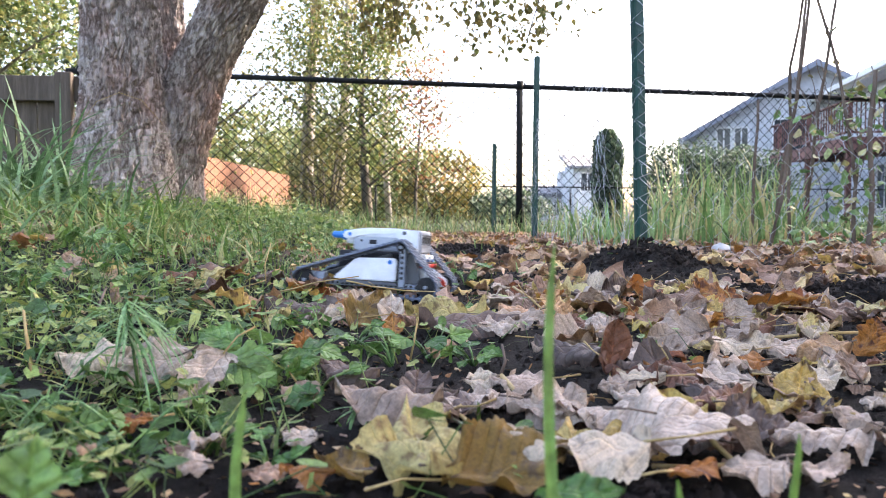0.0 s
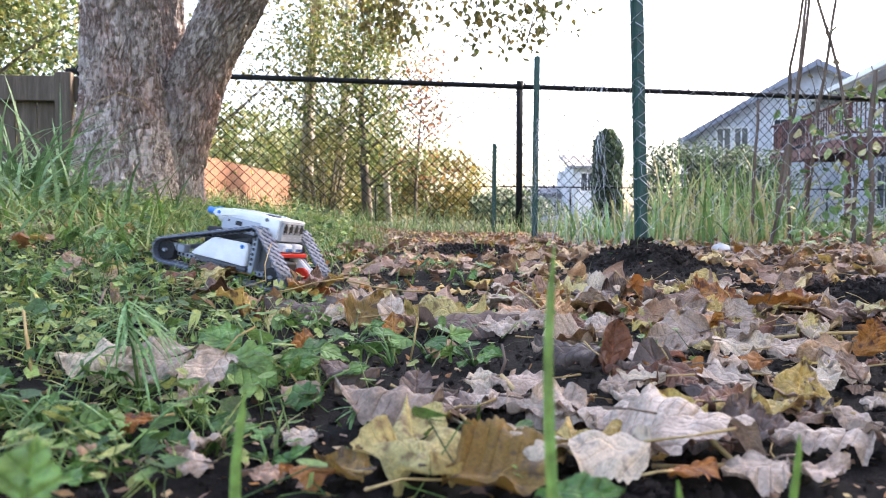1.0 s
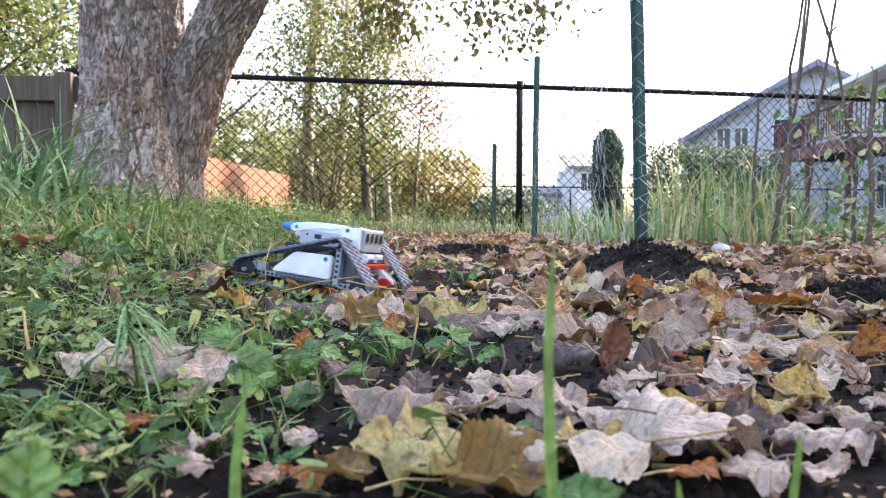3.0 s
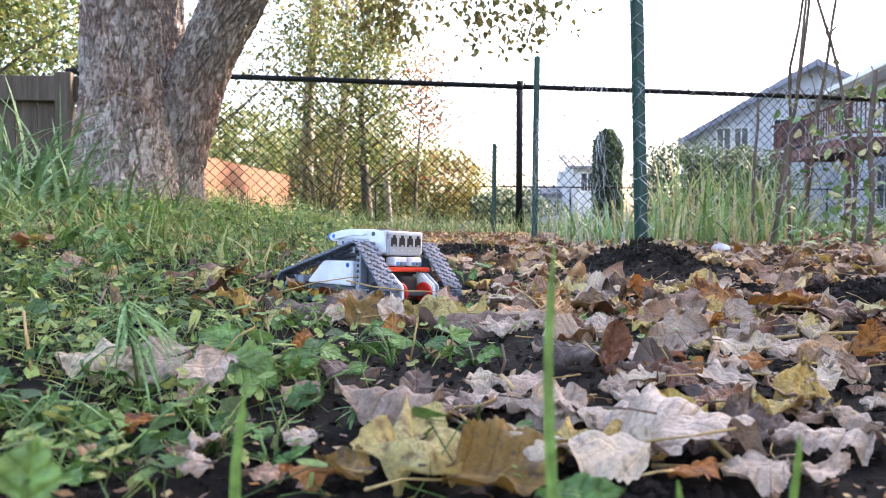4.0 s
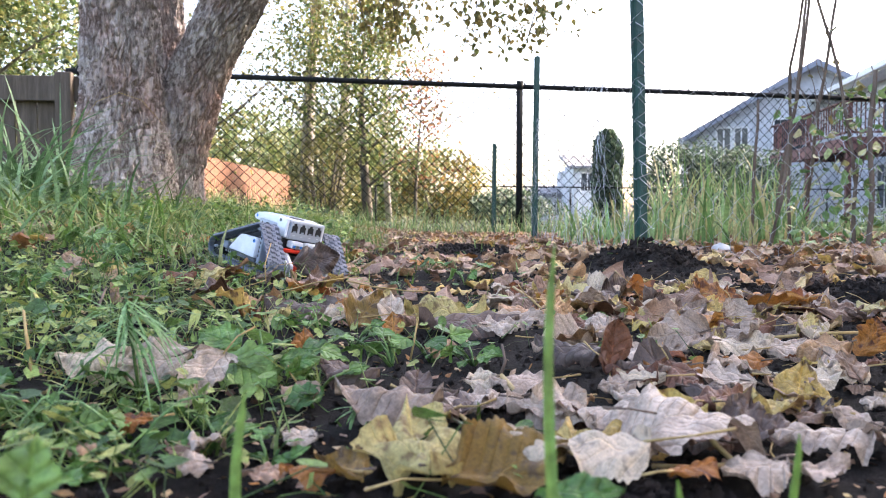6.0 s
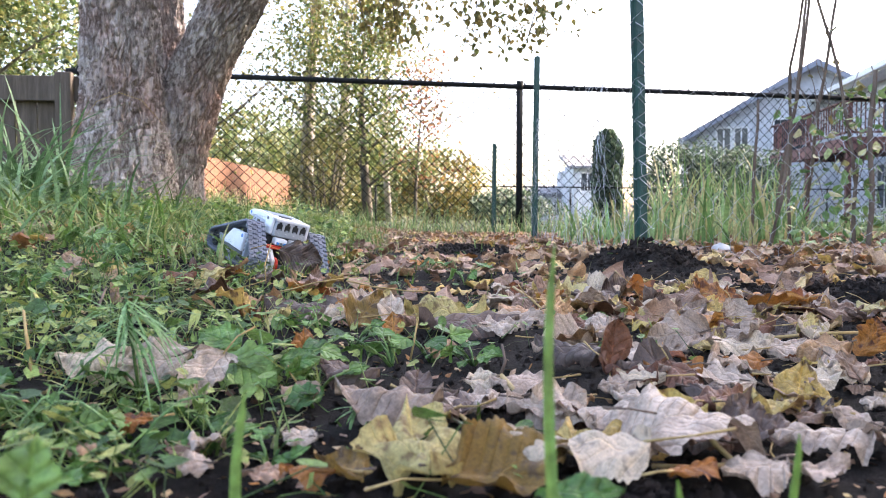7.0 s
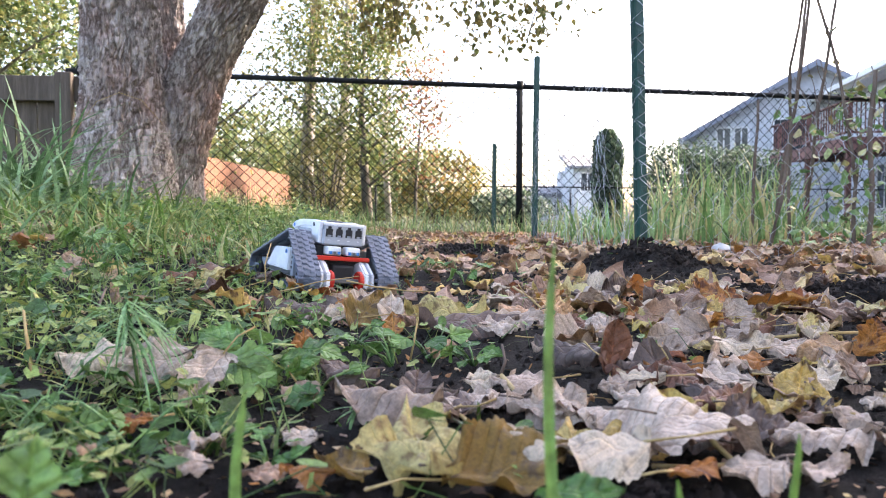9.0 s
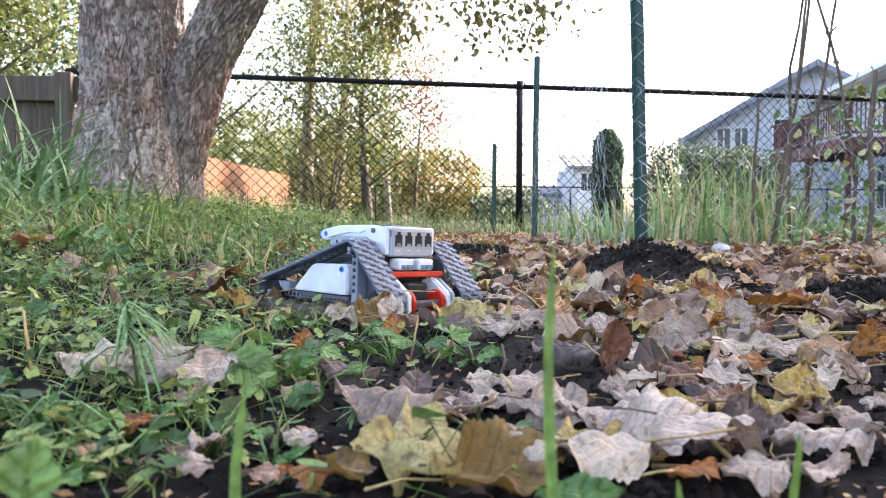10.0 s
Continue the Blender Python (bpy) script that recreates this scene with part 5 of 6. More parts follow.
lay_stalk("stem_straw", 0.0014, (0.238, 0.570, 0.006), (0.250, 0.530, 0.001), (0.281, 0.520, -0.000))
lay_stalk("stem_straw", 0.0016, (-0.802, 1.600, 0.069), (-0.716, 1.600, 0.066), (-0.557, 1.600, 0.059))
lay_stalk("stem_straw", 0.0014, (-0.263, 0.470, 0.008), (-0.265, 0.470, 0.029), (-0.273, 0.480, 0.046), (-0.280, 0.490, 0.059))
lay_stalk("stick", 0.0013, (-0.301, 0.620, 0.015), (-0.299, 0.630, 0.037), (-0.298, 0.650, 0.059))
lay_stalk("stem_straw", 0.0016, (-1.267, 2.400, 0.227), (-1.194, 2.400, 0.401), (-1.120, 2.400, 0.499), (-1.046, 2.400, 0.528), (-0.973, 2.400, 0.503), (-0.905, 2.400, 0.425))


rng = random.Random(77)
for _ in range(16):
    gy = rng.uniform(0.33, 0.62)
    gx = -rng.uniform(0.26, 0.62) * gy
    gz, turn, span = ground_z(gx, gy), rng.uniform(0, 6.283), rng.uniform(0.015, 0.035)
    lay_stalk("needle", 0.0009, *[(gx + span * q * math.cos(turn), gy + span * q * math.sin(turn) * 0.6, gz + 0.012 * math.sin(q * 1.3) + 0.014 * q * (2 - q)) for q in (0, 0.4, 0.8, 1.2, 1.6, 2.0)])


def make_seedling(x, y, h, n, size, seed, label):
    """A stalk with a whorl of narrow drooping leaves."""
    rng = random.Random(seed)
    sd = new("seedling")
    sd.location = (x, y, ground_z(x, y))
    tagged(sd, label, "seedling")
    part("stem", tube([(0.004, 0.004, -0.005), (0, 0.002, h * 0.5), (-0.003, 0, h)], [0.0012, 0.001, 0.0008], 6), M["green_leaf"], sd)
    for k in range(n):
        s = rng.uniform(0.7, 1.0)
        vs, fs = [], []
        a = rng.uniform(0, 6.283)
        L = size * rng.uniform(0.6, 1.1)
        d = Vector((math.cos(a), math.sin(a), 0))
        t = Vector((-d.y, d.x, 0)) * rng.uniform(0.0005, 0.001)
        drop = rng.uniform(0.0, 1.25)
        for i in range(6):
            q = i / 5
            p = Vector((-0.003 * s, 0, h * s)) + d * L * (q - 0.25 * drop * q * q) + Vector((0, 0, L * (0.25 * q - drop * q * (0.6 + 0.4 * q))))
            w = t * (math.sin(math.pi * min(1, 0.15 + q * 0.85)) + 0.1)
            vs += [p + w, p - w]
            if i:
                fs.append((2 * i - 2, 2 * i - 1, 2 * i + 1, 2 * i))
        raw("leaf", vs, fs, M["needle"], sd)
    return sd


make_seedling(-0.178, 0.42, 0.068, 60, 0.056, 3, "drooping green seedling with narrow needle-like leaves")
make_seedling(-0.365, 1.08, 0.035, 34, 0.028, 4, "small green seedling with feathery narrow leaves")
make_seedling(-0.47, 1.06, 0.05, 40, 0.04, 8, "small green seedling with feathery narrow leaves")
make_seedling(-0.53, 1.12, 0.06, 40, 0.045, 9, "small green seedling with feathery narrow leaves")
make_seedling(-0.30, 1.9, 0.06, 34, 0.04, 5, "small green seedling with feathery narrow leaves")
make_seedling(-0.66, 2.1, 0.06, 34, 0.045, 6, "small green seedling with feathery narrow leaves")
make_seedling(-0.045, 0.40, 0.012, 16, 0.016, 7, "small green seedling with feathery narrow leaves")


make_seedling(-0.076, 1.2, 0.026, 44, 0.02, 10, "small green seedling with feathery narrow leaves")


def make_rosette(x, y, n, size, h, seed, ragged=True):
    """A low weed with broad scalloped leaves on thin stalks."""
    rng = random.Random(seed)
    w = new("weed")
    w.location = (x, y, ground_z(x, y))
    tagged(w, "low weed with broad scalloped green leaves", "weed", "broad-leaved weeds")
    for k in range(n):
        a = rng.uniform(0, 6.283)
        L = size * rng.uniform(0.65, 1.1)
        R = size * rng.uniform(0.4, 1.5)
        top = Vector((R * math.cos(a), R * math.sin(a) * 0.8, h * rng.uniform(0.5, 1.2)))
        part("leaf_stalk", tube([(0, 0, -0.002), top * 0.5 + Vector((0, 0, h * 0.15)), top], [0.0009, 0.0008, 0.0007], 5), M["green_leaf"], w)
        vs, fs = leaf_shape(L, L * rng.uniform(0.8, 1.05), rng.uniform(-10, 4), rng.uniform(-6, 14), 0.12, 0.10, seed + k * 1.9, 12, 8, 9, 0 if ragged else 1)
        m = Matrix.Translation(top) @ Euler((rng.gauss(0.35, 0.3), rng.gauss(0.1, 0.3), a + rng.uniform(-0.6, 0.6))).to_matrix().to_4x4() @ Matrix.Translation((0.45 * L, 0, 0))
        lf = raw("leaf", vs, fs, M["green_leaf"], w, True)
        lf.matrix_basis = m
    return w


for wx, wy, n, size, h, sd in ((-0.125, 0.52, 5, 0.036, 0.030, 1), (-0.16, 0.55, 4, 0.03, 0.028, 2), (-0.083, 0.485, 6, 0.022, 0.016, 3), (-0.04, 0.58, 7, 0.03, 0.02, 4),
                               (-0.01, 0.62, 7, 0.03, 0.02, 5), (0.025, 0.585, 6, 0.026, 0.015, 6), (-0.08, 0.66, 6, 0.026, 0.018, 7), (-0.12, 0.72, 6, 0.024, 0.02, 8),
                               (-0.19, 0.46, 4, 0.026, 0.012, 9), (-0.27, 0.42, 5, 0.024, 0.014, 10), (-0.18, 0.39, 6, 0.018, 0.012, 11), (-0.06, 0.9, 5, 0.024, 0.02, 12),
                               (0.02, 0.95, 5, 0.022, 0.016, 13), (0.04, 1.35, 5, 0.04, 0.03, 14), (-0.03, 1.5, 5, 0.04, 0.03, 15), (-0.24, 0.62, 5, 0.02, 0.02, 16),
                               (0.12, 0.6, 4, 0.02, 0.012, 17), (0.17, 0.78, 4, 0.024, 0.014, 18), (0.3, 0.8, 3, 0.02, 0.01, 19), (-0.3, 1.0, 5, 0.024, 0.02, 20), (0.19, 0.66, 3, 0.02, 0.012, 21), (-0.5, 1.08, 7, 0.036, 0.035, 22), (-0.43, 1.03, 6, 0.03, 0.025, 23), (-0.58, 1.2, 6, 0.04, 0.04, 24),
                               (-0.36, 0.85, 6, 0.026, 0.02, 25), (-0.45, 0.8, 6, 0.03, 0.025, 26), (-0.7, 1.6, 6, 0.05, 0.05, 27), (-0.85, 1.9, 6, 0.05, 0.05, 28), (-0.15, 0.34, 6, 0.020, 0.012, 29), (-0.19, 0.36, 6, 0.022, 0.014, 30), (-0.11, 0.36, 5, 0.018, 0.01, 31), (-0.08, 0.335, 5, 0.016, 0.01, 32), (-0.22, 0.40, 6, 0.024, 0.016, 33), (-0.13, 0.40, 5, 0.02, 0.012, 34), (-0.16, 0.30, 6, 0.02, 0.012, 35)):
    make_rosette(wx, wy, n + 1, size * 0.72, h, sd)


def make_big_leaf(x, y, L, W, rise, tilt, rz, seed):
    """A broad mallow leaf held up on one stalk."""
    w = new("weed")
    w.location = (x, y, ground_z(x, y))
    tagged(w, "broad round green mallow leaf on a stalk", "weed", "broad-leaved weeds")
    part("leaf_stalk", tube([(0.004, 0.01, -0.003), (0.002, 0.006, rise * 0.5), (0, 0, rise)], [0.0011, 0.001, 0.0009], 6), M["green_leaf"], w)
    vs, fs = leaf_shape(L, W, -6, 7, 0.1, 0.1, seed, 22, 14, 9, 1)
    lf = raw("leaf", vs, fs, M["green_leaf"], w, True)
    lf.matrix_basis = Matrix.Translation((0, 0, rise)) @ (Matrix.Rotation(radians(tilt), 3, "X") @ Matrix.Rotation(radians(rz), 3, "Z")).to_4x4()


make_big_leaf(-0.128, 0.465, 0.050, 0.036, 0.020, 42, -25, 3.0)
make_big_leaf(-0.148, 0.49, 0.034, 0.028, 0.034, 30, 160, 4.0)
make_big_leaf(-0.150, 0.50, 0.03, 0.024, 0.03, 55, 40, 9.0)
make_big_leaf(-0.094, 0.475, 0.026, 0.022, 0.020, 35, 10, 5.0)
make_big_leaf(-0.083, 0.44, 0.026, 0.022, 0.010, 30, 200, 6.0)
make_big_leaf(-0.117, 0.205, 0.021, 0.019, 0.040, 84, 80, 7.0)
make_big_leaf(0.043, 0.235, 0.03, 0.014, 0.026, 25, 5, 8.0)


def make_near_blade(x, y, z_top, w, lean, seed):
    """A single grass blade that stands close by."""
    z0 = ground_z(x, y)
    vs, fs = [], []
    for i in range(9):
        s = i / 8
        k = (1 - s) ** 0.35 * 0.5 + 0.06
        cx = lean * s + 0.0015 * math.sin(5 * s + seed)
        for e, zz in ((-1, 0), (0, -0.0006), (1, 0)):
            vs.append((e * w * k + cx, zz + 0.003 * s, (z_top - z0) * s))
        if i:
            a = 3 * i
            fs += [(a - 3, a - 2, a + 1, a), (a - 2, a - 1, a + 2, a + 1)]
    b = new("grass_sprout")
    b.location = (x, y, z0)
    raw("blade", vs, fs, M["blade"], b, True)
    tagged(b, "single green grass blade standing up from the soil", "grass", "near grass sprouts")


make_near_blade(0.0295, 0.205, 0.1135, 0.0036, 0.0025, 1)
make_near_blade(-0.061, 0.215, 0.070, 0.0038, 0.001, 2)
make_near_blade(0.105, 0.215, 0.056, 0.0032, 0.0, 3)
make_near_blade(0.068, 0.21, 0.044, 0.003, 0.0, 4)


# ---------------------------------------------------------------- grass and low herbs
def blade_into(vs, fs, x, y, z, h, w, ang, bend, rng, steps=4):
    d = (math.cos(ang), math.sin(ang))
    sx, sy = -d[1] * w * 0.5, d[0] * w * 0.5
    n = len(vs)
    for i in range(steps + 1):
        s = i / steps
        out = bend * h * s * s
        k = (1 - s) ** 0.6 if s < 1 else 0.03
        px, py, pz = x + d[0] * out, y + d[1] * out, z + h * (s - 0.35 * bend * s * s)
        vs.append((px + sx * k, py + sy * k, pz))
        vs.append((px - sx * k, py - sy * k, pz))
    for i in range(steps):
        a = n + 2 * i
        fs.append((a, a + 1, a + 3, a + 2))


def make_grass():
    rng = random.Random(31)
    vs, fs = [], []
    for _ in range(40000):
        y = 0.3 + 6.2 * rng.random() ** 0.9
        x = rng.uniform(-0.72, 0.3) * (y + 0.05)
        b = bed(x, y)
        if rng.random() < b * 0.985 + 0.0:
            continue
        clump = noise.noise((x * 4, y * 4, 9.0))
        if y < 1.3 and rng.random() > 0.5 + 0.5 * clump:
            continue
        far = min(1.0, max(0.0, (y - 1.2) / 2.5))
        h = rng.uniform(0.012, 0.045) * (1.0 if y > 0.6 else 0.7) + min(1.0, max(0.0, (y - 0.8) * 1.5)) * rng.uniform(0.0, 0.03) + far * rng.uniform(0.0, 0.22) * max(0.05, clump + 0.25)
        blade_into(vs, fs, x, y, ground_z(x, y) - 0.003, h, rng.uniform(0.0014, 0.0036) * (1 + far * 0.9), rng.uniform(0, 6.283), rng.uniform(0.2, 2.0), rng, 3)
    ob = raw("grass", vs, fs, M["grass"])
    tagged(ob, "uneven green turf grass with straw blades", "grass", kind="stuff")


make_grass()


def round_leaf_into(vs, fs, x, y, z, r, ang, tilt, lobes, rng):
    """A small rounded leaf, slightly cupped, with a notch at the stalk."""
    e = Euler((tilt * math.cos(ang * 3), tilt * math.sin(ang * 3), ang)).to_matrix()
    n = len(vs)
    vs.append(Vector((x, y, z)))
    k = 9
    for i in range(k):
        a = 0.35 + (2 * math.pi - 0.7) * i / (k - 1)
        q = r * (1 + 0.16 * math.cos(a * lobes)) * (1.0 if lobes > 3 else 0.7 + 0.5 * abs(math.cos(a)))
        p = e @ Vector((-q * math.cos(a), q * math.sin(a), 0.22 * r))
        vs.append(Vector((x, y, z)) + p)
    for i in range(k - 1):
        fs.append((n, n + 1 + i, n + 2 + i))


def make_herbs():
    rng = random.Random(41)
    vs, fs = [], []
    stems = []
    for _ in range(24000):
        y = 0.27 + 3.6 * rng.random() ** 1.1
        x = rng.uniform(-0.7, 0.35) * (y + 0.05)
        b = bed(x, y)
        c = noise.noise((x * 6, y * 6, 3.0)) + 0.5 * noise.noise((x * 15, y * 15, 4.0))
        if rng.random() > (1 - b) * (0.62 + c) + 0.015:
            continue
        h = abs(rng.gauss(0.010, 0.009)) + 0.003
        if y > 1.0 and rng.random() < 0.4:
            continue
        if y < 0.5 and rng.random() < 0.45:
            continue
        z = ground_z(x, y)
        r = rng.uniform(0.0025, 0.006) * (1.5 if rng.random() < 0.2 else 1) * (1 + max(0.0, y - 1.0) * 0.45)
        round_leaf_into(vs, fs, x, y, z + h, r, rng.uniform(0, 6.283), rng.gauss(0, 0.6), rng.choice((3, 5, 7)), rng)
        if y < 1.1:
            stems.append(((x + rng.gauss(0, 0.018), y + rng.gauss(0, 0.018), z - 0.001), (x, y, z + h)))
    ob = raw("ground_cover", vs, fs, M["herb"])
    tagged(ob, "creeping green weeds with small rounded leaves", "weeds", kind="stuff")
    tagged(raw("weed_stems", *wires(stems, 0.0004), M["herb"]), "thin green stems of the creeping weeds", "weeds", kind="stuff")


make_herbs()


def make_strap_plants():
    """Upright strap leaves along the far fence and the tall tuft beside the tree."""
    rng = random.Random(51)
    vs, fs = [], []
    for _ in range(620):
        s = rng.random()
        y = rng.uniform(3.0, 5.6)
        x = rng.uniform(0.13, 0.46) * y + 0.12
        h = rng.uniform(0.12, 0.5) * (0.75 + 0.3 * noise.noise((x * 2, y, 3))) * (1.5 if x > 0.28 * y else 0.8)
        blade_into(vs, fs, x, y, 0.0, h, rng.uniform(0.009, 0.024), rng.uniform(0, 6.283), abs(rng.gauss(0.35, 0.5)), rng, 5)
    tagged(raw("strap_leaves", vs, fs, M["lily"]), "upright green and straw strap leaves along the fence", "plants", kind="stuff")
    for tx, ty, n in ((-1.42, 2.45, 80), (-1.3, 2.5, 56), (-1.2, 2.05, 36), (-1.08, 2.6, 26), (-1.28, 2.25, 34)):
        tuft = new("grass_tuft")
        tuft.location = (tx, ty, ground_z(tx, ty))
        tagged(tuft, "tall arching green grass tuft beside the tree", "grass tuft", "grass tufts")
        for k in range(n):
            vs, fs = [], []
            blade_into(vs, fs, rng.gauss(0, 0.08), rng.gauss(0, 0.05), -0.02, rng.uniform(0.14, 0.54) * (1 if n > 40 else 0.6), rng.uniform(0.010, 0.022), rng.uniform(0, 6.283), rng.uniform(0.2, 2.1), rng, 7)
            raw("blade", vs, fs, M["tuft"], tuft)


make_strap_plants()


def make_fence_weeds():
    """Long straw and green grass that grows up through the fence."""
    rng = random.Random(57)
    vs, fs = [], []
    for _ in range(2600):
        x = rng.uniform(-2.6, 4.2)
        y = 5.62 + 0.19 * x + rng.gauss(0.1, 0.3)
        h = rng.uniform(0.08, 0.34) * (0.8 + 0.5 * noise.noise((x * 2.2, y * 2.2, 7.0)))
        blade_into(vs, fs, x, y, ground_z(x, y) - 0.01, h, rng.uniform(0.004, 0.009), rng.uniform(0, 6.283), rng.uniform(0.1, 1.0), rng, 4)
    tagged(raw("tall_grass", vs, fs, M["lily"]), "long straw-coloured and green grass along the fence", "grass", kind="stuff")
    vs, fs = [], []
    for _ in range(3600):
        y = rng.uniform(2.3, 4.6)
        x = -rng.uniform(0.08, 0.40) * y
        k = noise.noise((x * 3.5, y * 3.5, 2.0))
        if k < -0.2:
            continue
        blade_into(vs, fs, x, y, ground_z(x, y) - 0.005, rng.uniform(0.04, 0.15) * (0.75 + k), rng.uniform(0.002, 0.0045), rng.uniform(0, 6.283), rng.uniform(0.2, 1.6), rng, 3)
    tagged(raw("tall_grass", vs, fs, M["grass"]), "fine yellow-green grass about the foot of the tree", "grass", kind="stuff")
    vs, fs = [], []
    for _ in range(1000):
        y = rng.uniform(1.3, 3.0)
        x = -rng.uniform(0.22, 0.64) * y
        k = noise.noise((x * 4.5, y * 4.5, 6.0))
        if k < -0.1:
            continue
        blade_into(vs, fs, x, y, ground_z(x, y) - 0.005, rng.uniform(0.05, 0.17) * (0.8 + k), rng.uniform(0.004, 0.010), rng.uniform(0, 6.283), rng.uniform(0.3, 2.0), rng, 5)
    tagged(raw("tall_grass", vs, fs, M["grass"]), "broad arching grass blades in the turf", "grass", kind="stuff")
    # ragged weeds about the foot of the tree
    vs, fs = [], []
    for _ in range(4200):
        y = 2.0 + 2.6 * rng.random()
        x = -rng.uniform(0.12, 0.62) * y
        z = ground_z(x, y)
        k = noise.noise((x * 3, y * 3, 8.0))
        if k < -0.05:
            continue
        h = rng.uniform(0.02, 0.13) * (0.6 + k)
        round_leaf_into(vs, fs, x, y, z + h, rng.uniform(0.005, 0.012), rng.uniform(0, 6.283), rng.gauss(0, 0.9), rng.choice((3, 5)), rng)
    tagged(raw("tall_weeds", vs, fs, M["herb"]), "ragged green weeds about the foot of the tree", "weeds", kind="stuff")


make_fence_weeds()


def make_pole_frame():
    """Bean poles leaning together, with dry vines."""
    f = new("bean_pole_frame")
    f.location = (1.5, 3.0, 0)
    tagged(f, "bean poles of bare sticks leaning together with dying vines", "bean poles")
    poles = (((-0.18, 0, -0.05), (-0.11, 0, 0.3), (-0.06, 0, 0.75), (-0.02, 0, 1.3)),
             ((-0.13, 0.1, -0.05), (-0.08, 0.08, 0.35), (-0.035, 0.05, 0.7), (0.0, 0, 1.3)),
             ((0.0, 0.2, -0.05), (0.0, 0.2, 0.4), (-0.03, 0.15, 0.75), (0.01, 0.05, 1.25)),
             ((0.14, -0.05, -0.05), (0.15, -0.05, 0.25), (0.09, -0.02, 0.7), (-0.02, 0, 1.08), (-0.05, 0, 1.3)),
             ((0.10, 0.25, 0.2), (0.12, 0.2, 0.6), (0.17, 0.2, 0.95), (0.22, 0.2, 1.3)),
             ((0.23, 0.1, -0.05), (0.22, 0.1, 0.2), (0.25, 0.1, 0.5)),
             ((0.175, -0.1, -0.05), (0.18, -0.1, 0.25), (0.172, -0.1, 0.5), (0.185, -0.1, 0.70)),
             ((-0.13, 0.3, -0.05), (-0.11, 0.3, 0.3), (-0.10, 0.3, 0.65)))
    for k, pts in enumerate(poles):
        fine = []
        for i in range(len(pts) - 1):
            for q in (0.0, 0.34, 0.67):
                p = Vector(pts[i]).lerp(Vector(pts[i + 1]), q)
                fine.append(p + Vector((0.006 * math.sin(13 * p.z + k), 0.006 * math.cos(11 * p.z + k), 0)))
        fine.append(Vector(pts[-1]))
        part("stick", tube(fine, [(0.011 if k == 6 else 0.0078) - 0.0003 * i for i in range(len(fine))], 7), M["stick"], f)
    rng = random.Random(61)
    for k in range(9):
        x, z = rng.uniform(-0.2, 0.25), rng.uniform(0.1, 0.7)
        pts = [(x + 0.05 * math.sin(q * 1.3 + k), 0.05 * math.cos(q + k), z + 0.09 * q) for q in range(6)]
        part("vine", tube(pts, 0.0016, 5), M["stick"], f)

    def place(g):
        z = g.random()
        return Vector((g.choice((-0.1, 0.02, 0.08, 0.13, 0.15, 0.18, 0.22, 0.26)) + g.gauss(0.0, 0.03), g.gauss(0, 0.06), 0.03 + 0.55 * z * z + 0.1 * z))
    raw("vine_leaves", *leaf_cloud(230, place, 0.045, 62, 0.4), M["lily"], f)

    def high(g):
        return Vector((0.14 + g.gauss(0, 0.05), 0.1 + g.gauss(0, 0.04), 0.45 + 0.5 * g.random()))
    raw("vine_leaves", *leaf_cloud(14, high, 0.04, 63, 0.8), M["spray"], f)


make_pole_frame()


def make_surroundings():
    """Turf and fallen leaves go on to all sides of the bed."""
    rng = random.Random(91)
    lo = [leaf_shape(0.06, 0.05, rng.uniform(-6, 14), rng.uniform(-25, 30), 0.2, 0.15, 90 + k * 3.1, 4, 3, 9, k % 3) for k in range(8)]
    vs, fs, gv, gf, hv, hf = [], [], [], [], [], []
    for _ in range(120000):
        x, y = rng.uniform(-5.5, 5.5), rng.uniform(-3.5, 7.0)
        if y > 0.2 and abs(x) < 0.7 * y + 0.02:
            continue
        if abs(x) < 0.12 and -0.1 < y < 0.3:
            continue
        b = bed(x, y) if x < 2.6 else 0.0
        u = rng.random()
        z = ground_z(x, y)
        if u < 0.03 + 0.10 * b:
            v, f = lo[rng.randrange(8)]
            m = Euler((rng.gauss(0, 0.3), rng.gauss(0, 0.3), rng.uniform(0, 6.283))).to_matrix() * rng.uniform(0.6, 1.1)
            n = len(vs)
            vs += [m @ Vector(q) + Vector((x, y, z + 0.008)) for q in v]
            fs += [tuple(n + i for i in q) for q in f]
        elif u > 0.97 * b:
            if u < 0.7:
                blade_into(gv, gf, x, y, z - 0.003, rng.uniform(0.03, 0.09), rng.uniform(0.006, 0.012), rng.uniform(0, 6.283), rng.uniform(0.3, 1.8), rng, 2)
            else:
                round_leaf_into(hv, hf, x, y, z + rng.uniform(0.004, 0.03), rng.uniform(0.008, 0.018), rng.uniform(0, 6.283), rng.gauss(0, 0.6), 5, rng)
    tagged(raw("leaf_litter", vs, fs, M["dead_many"], None, True), "scattered brown fallen leaves around the bed", "leaf litter", kind="stuff")
    tagged(raw("grass", gv, gf, M["grass"]), "rough green turf around the bed", "grass", kind="stuff")
    tagged(raw("ground_cover", hv, hf, M["herb"]), "low green weeds in the turf around the bed", "weeds", kind="stuff")


make_surroundings()


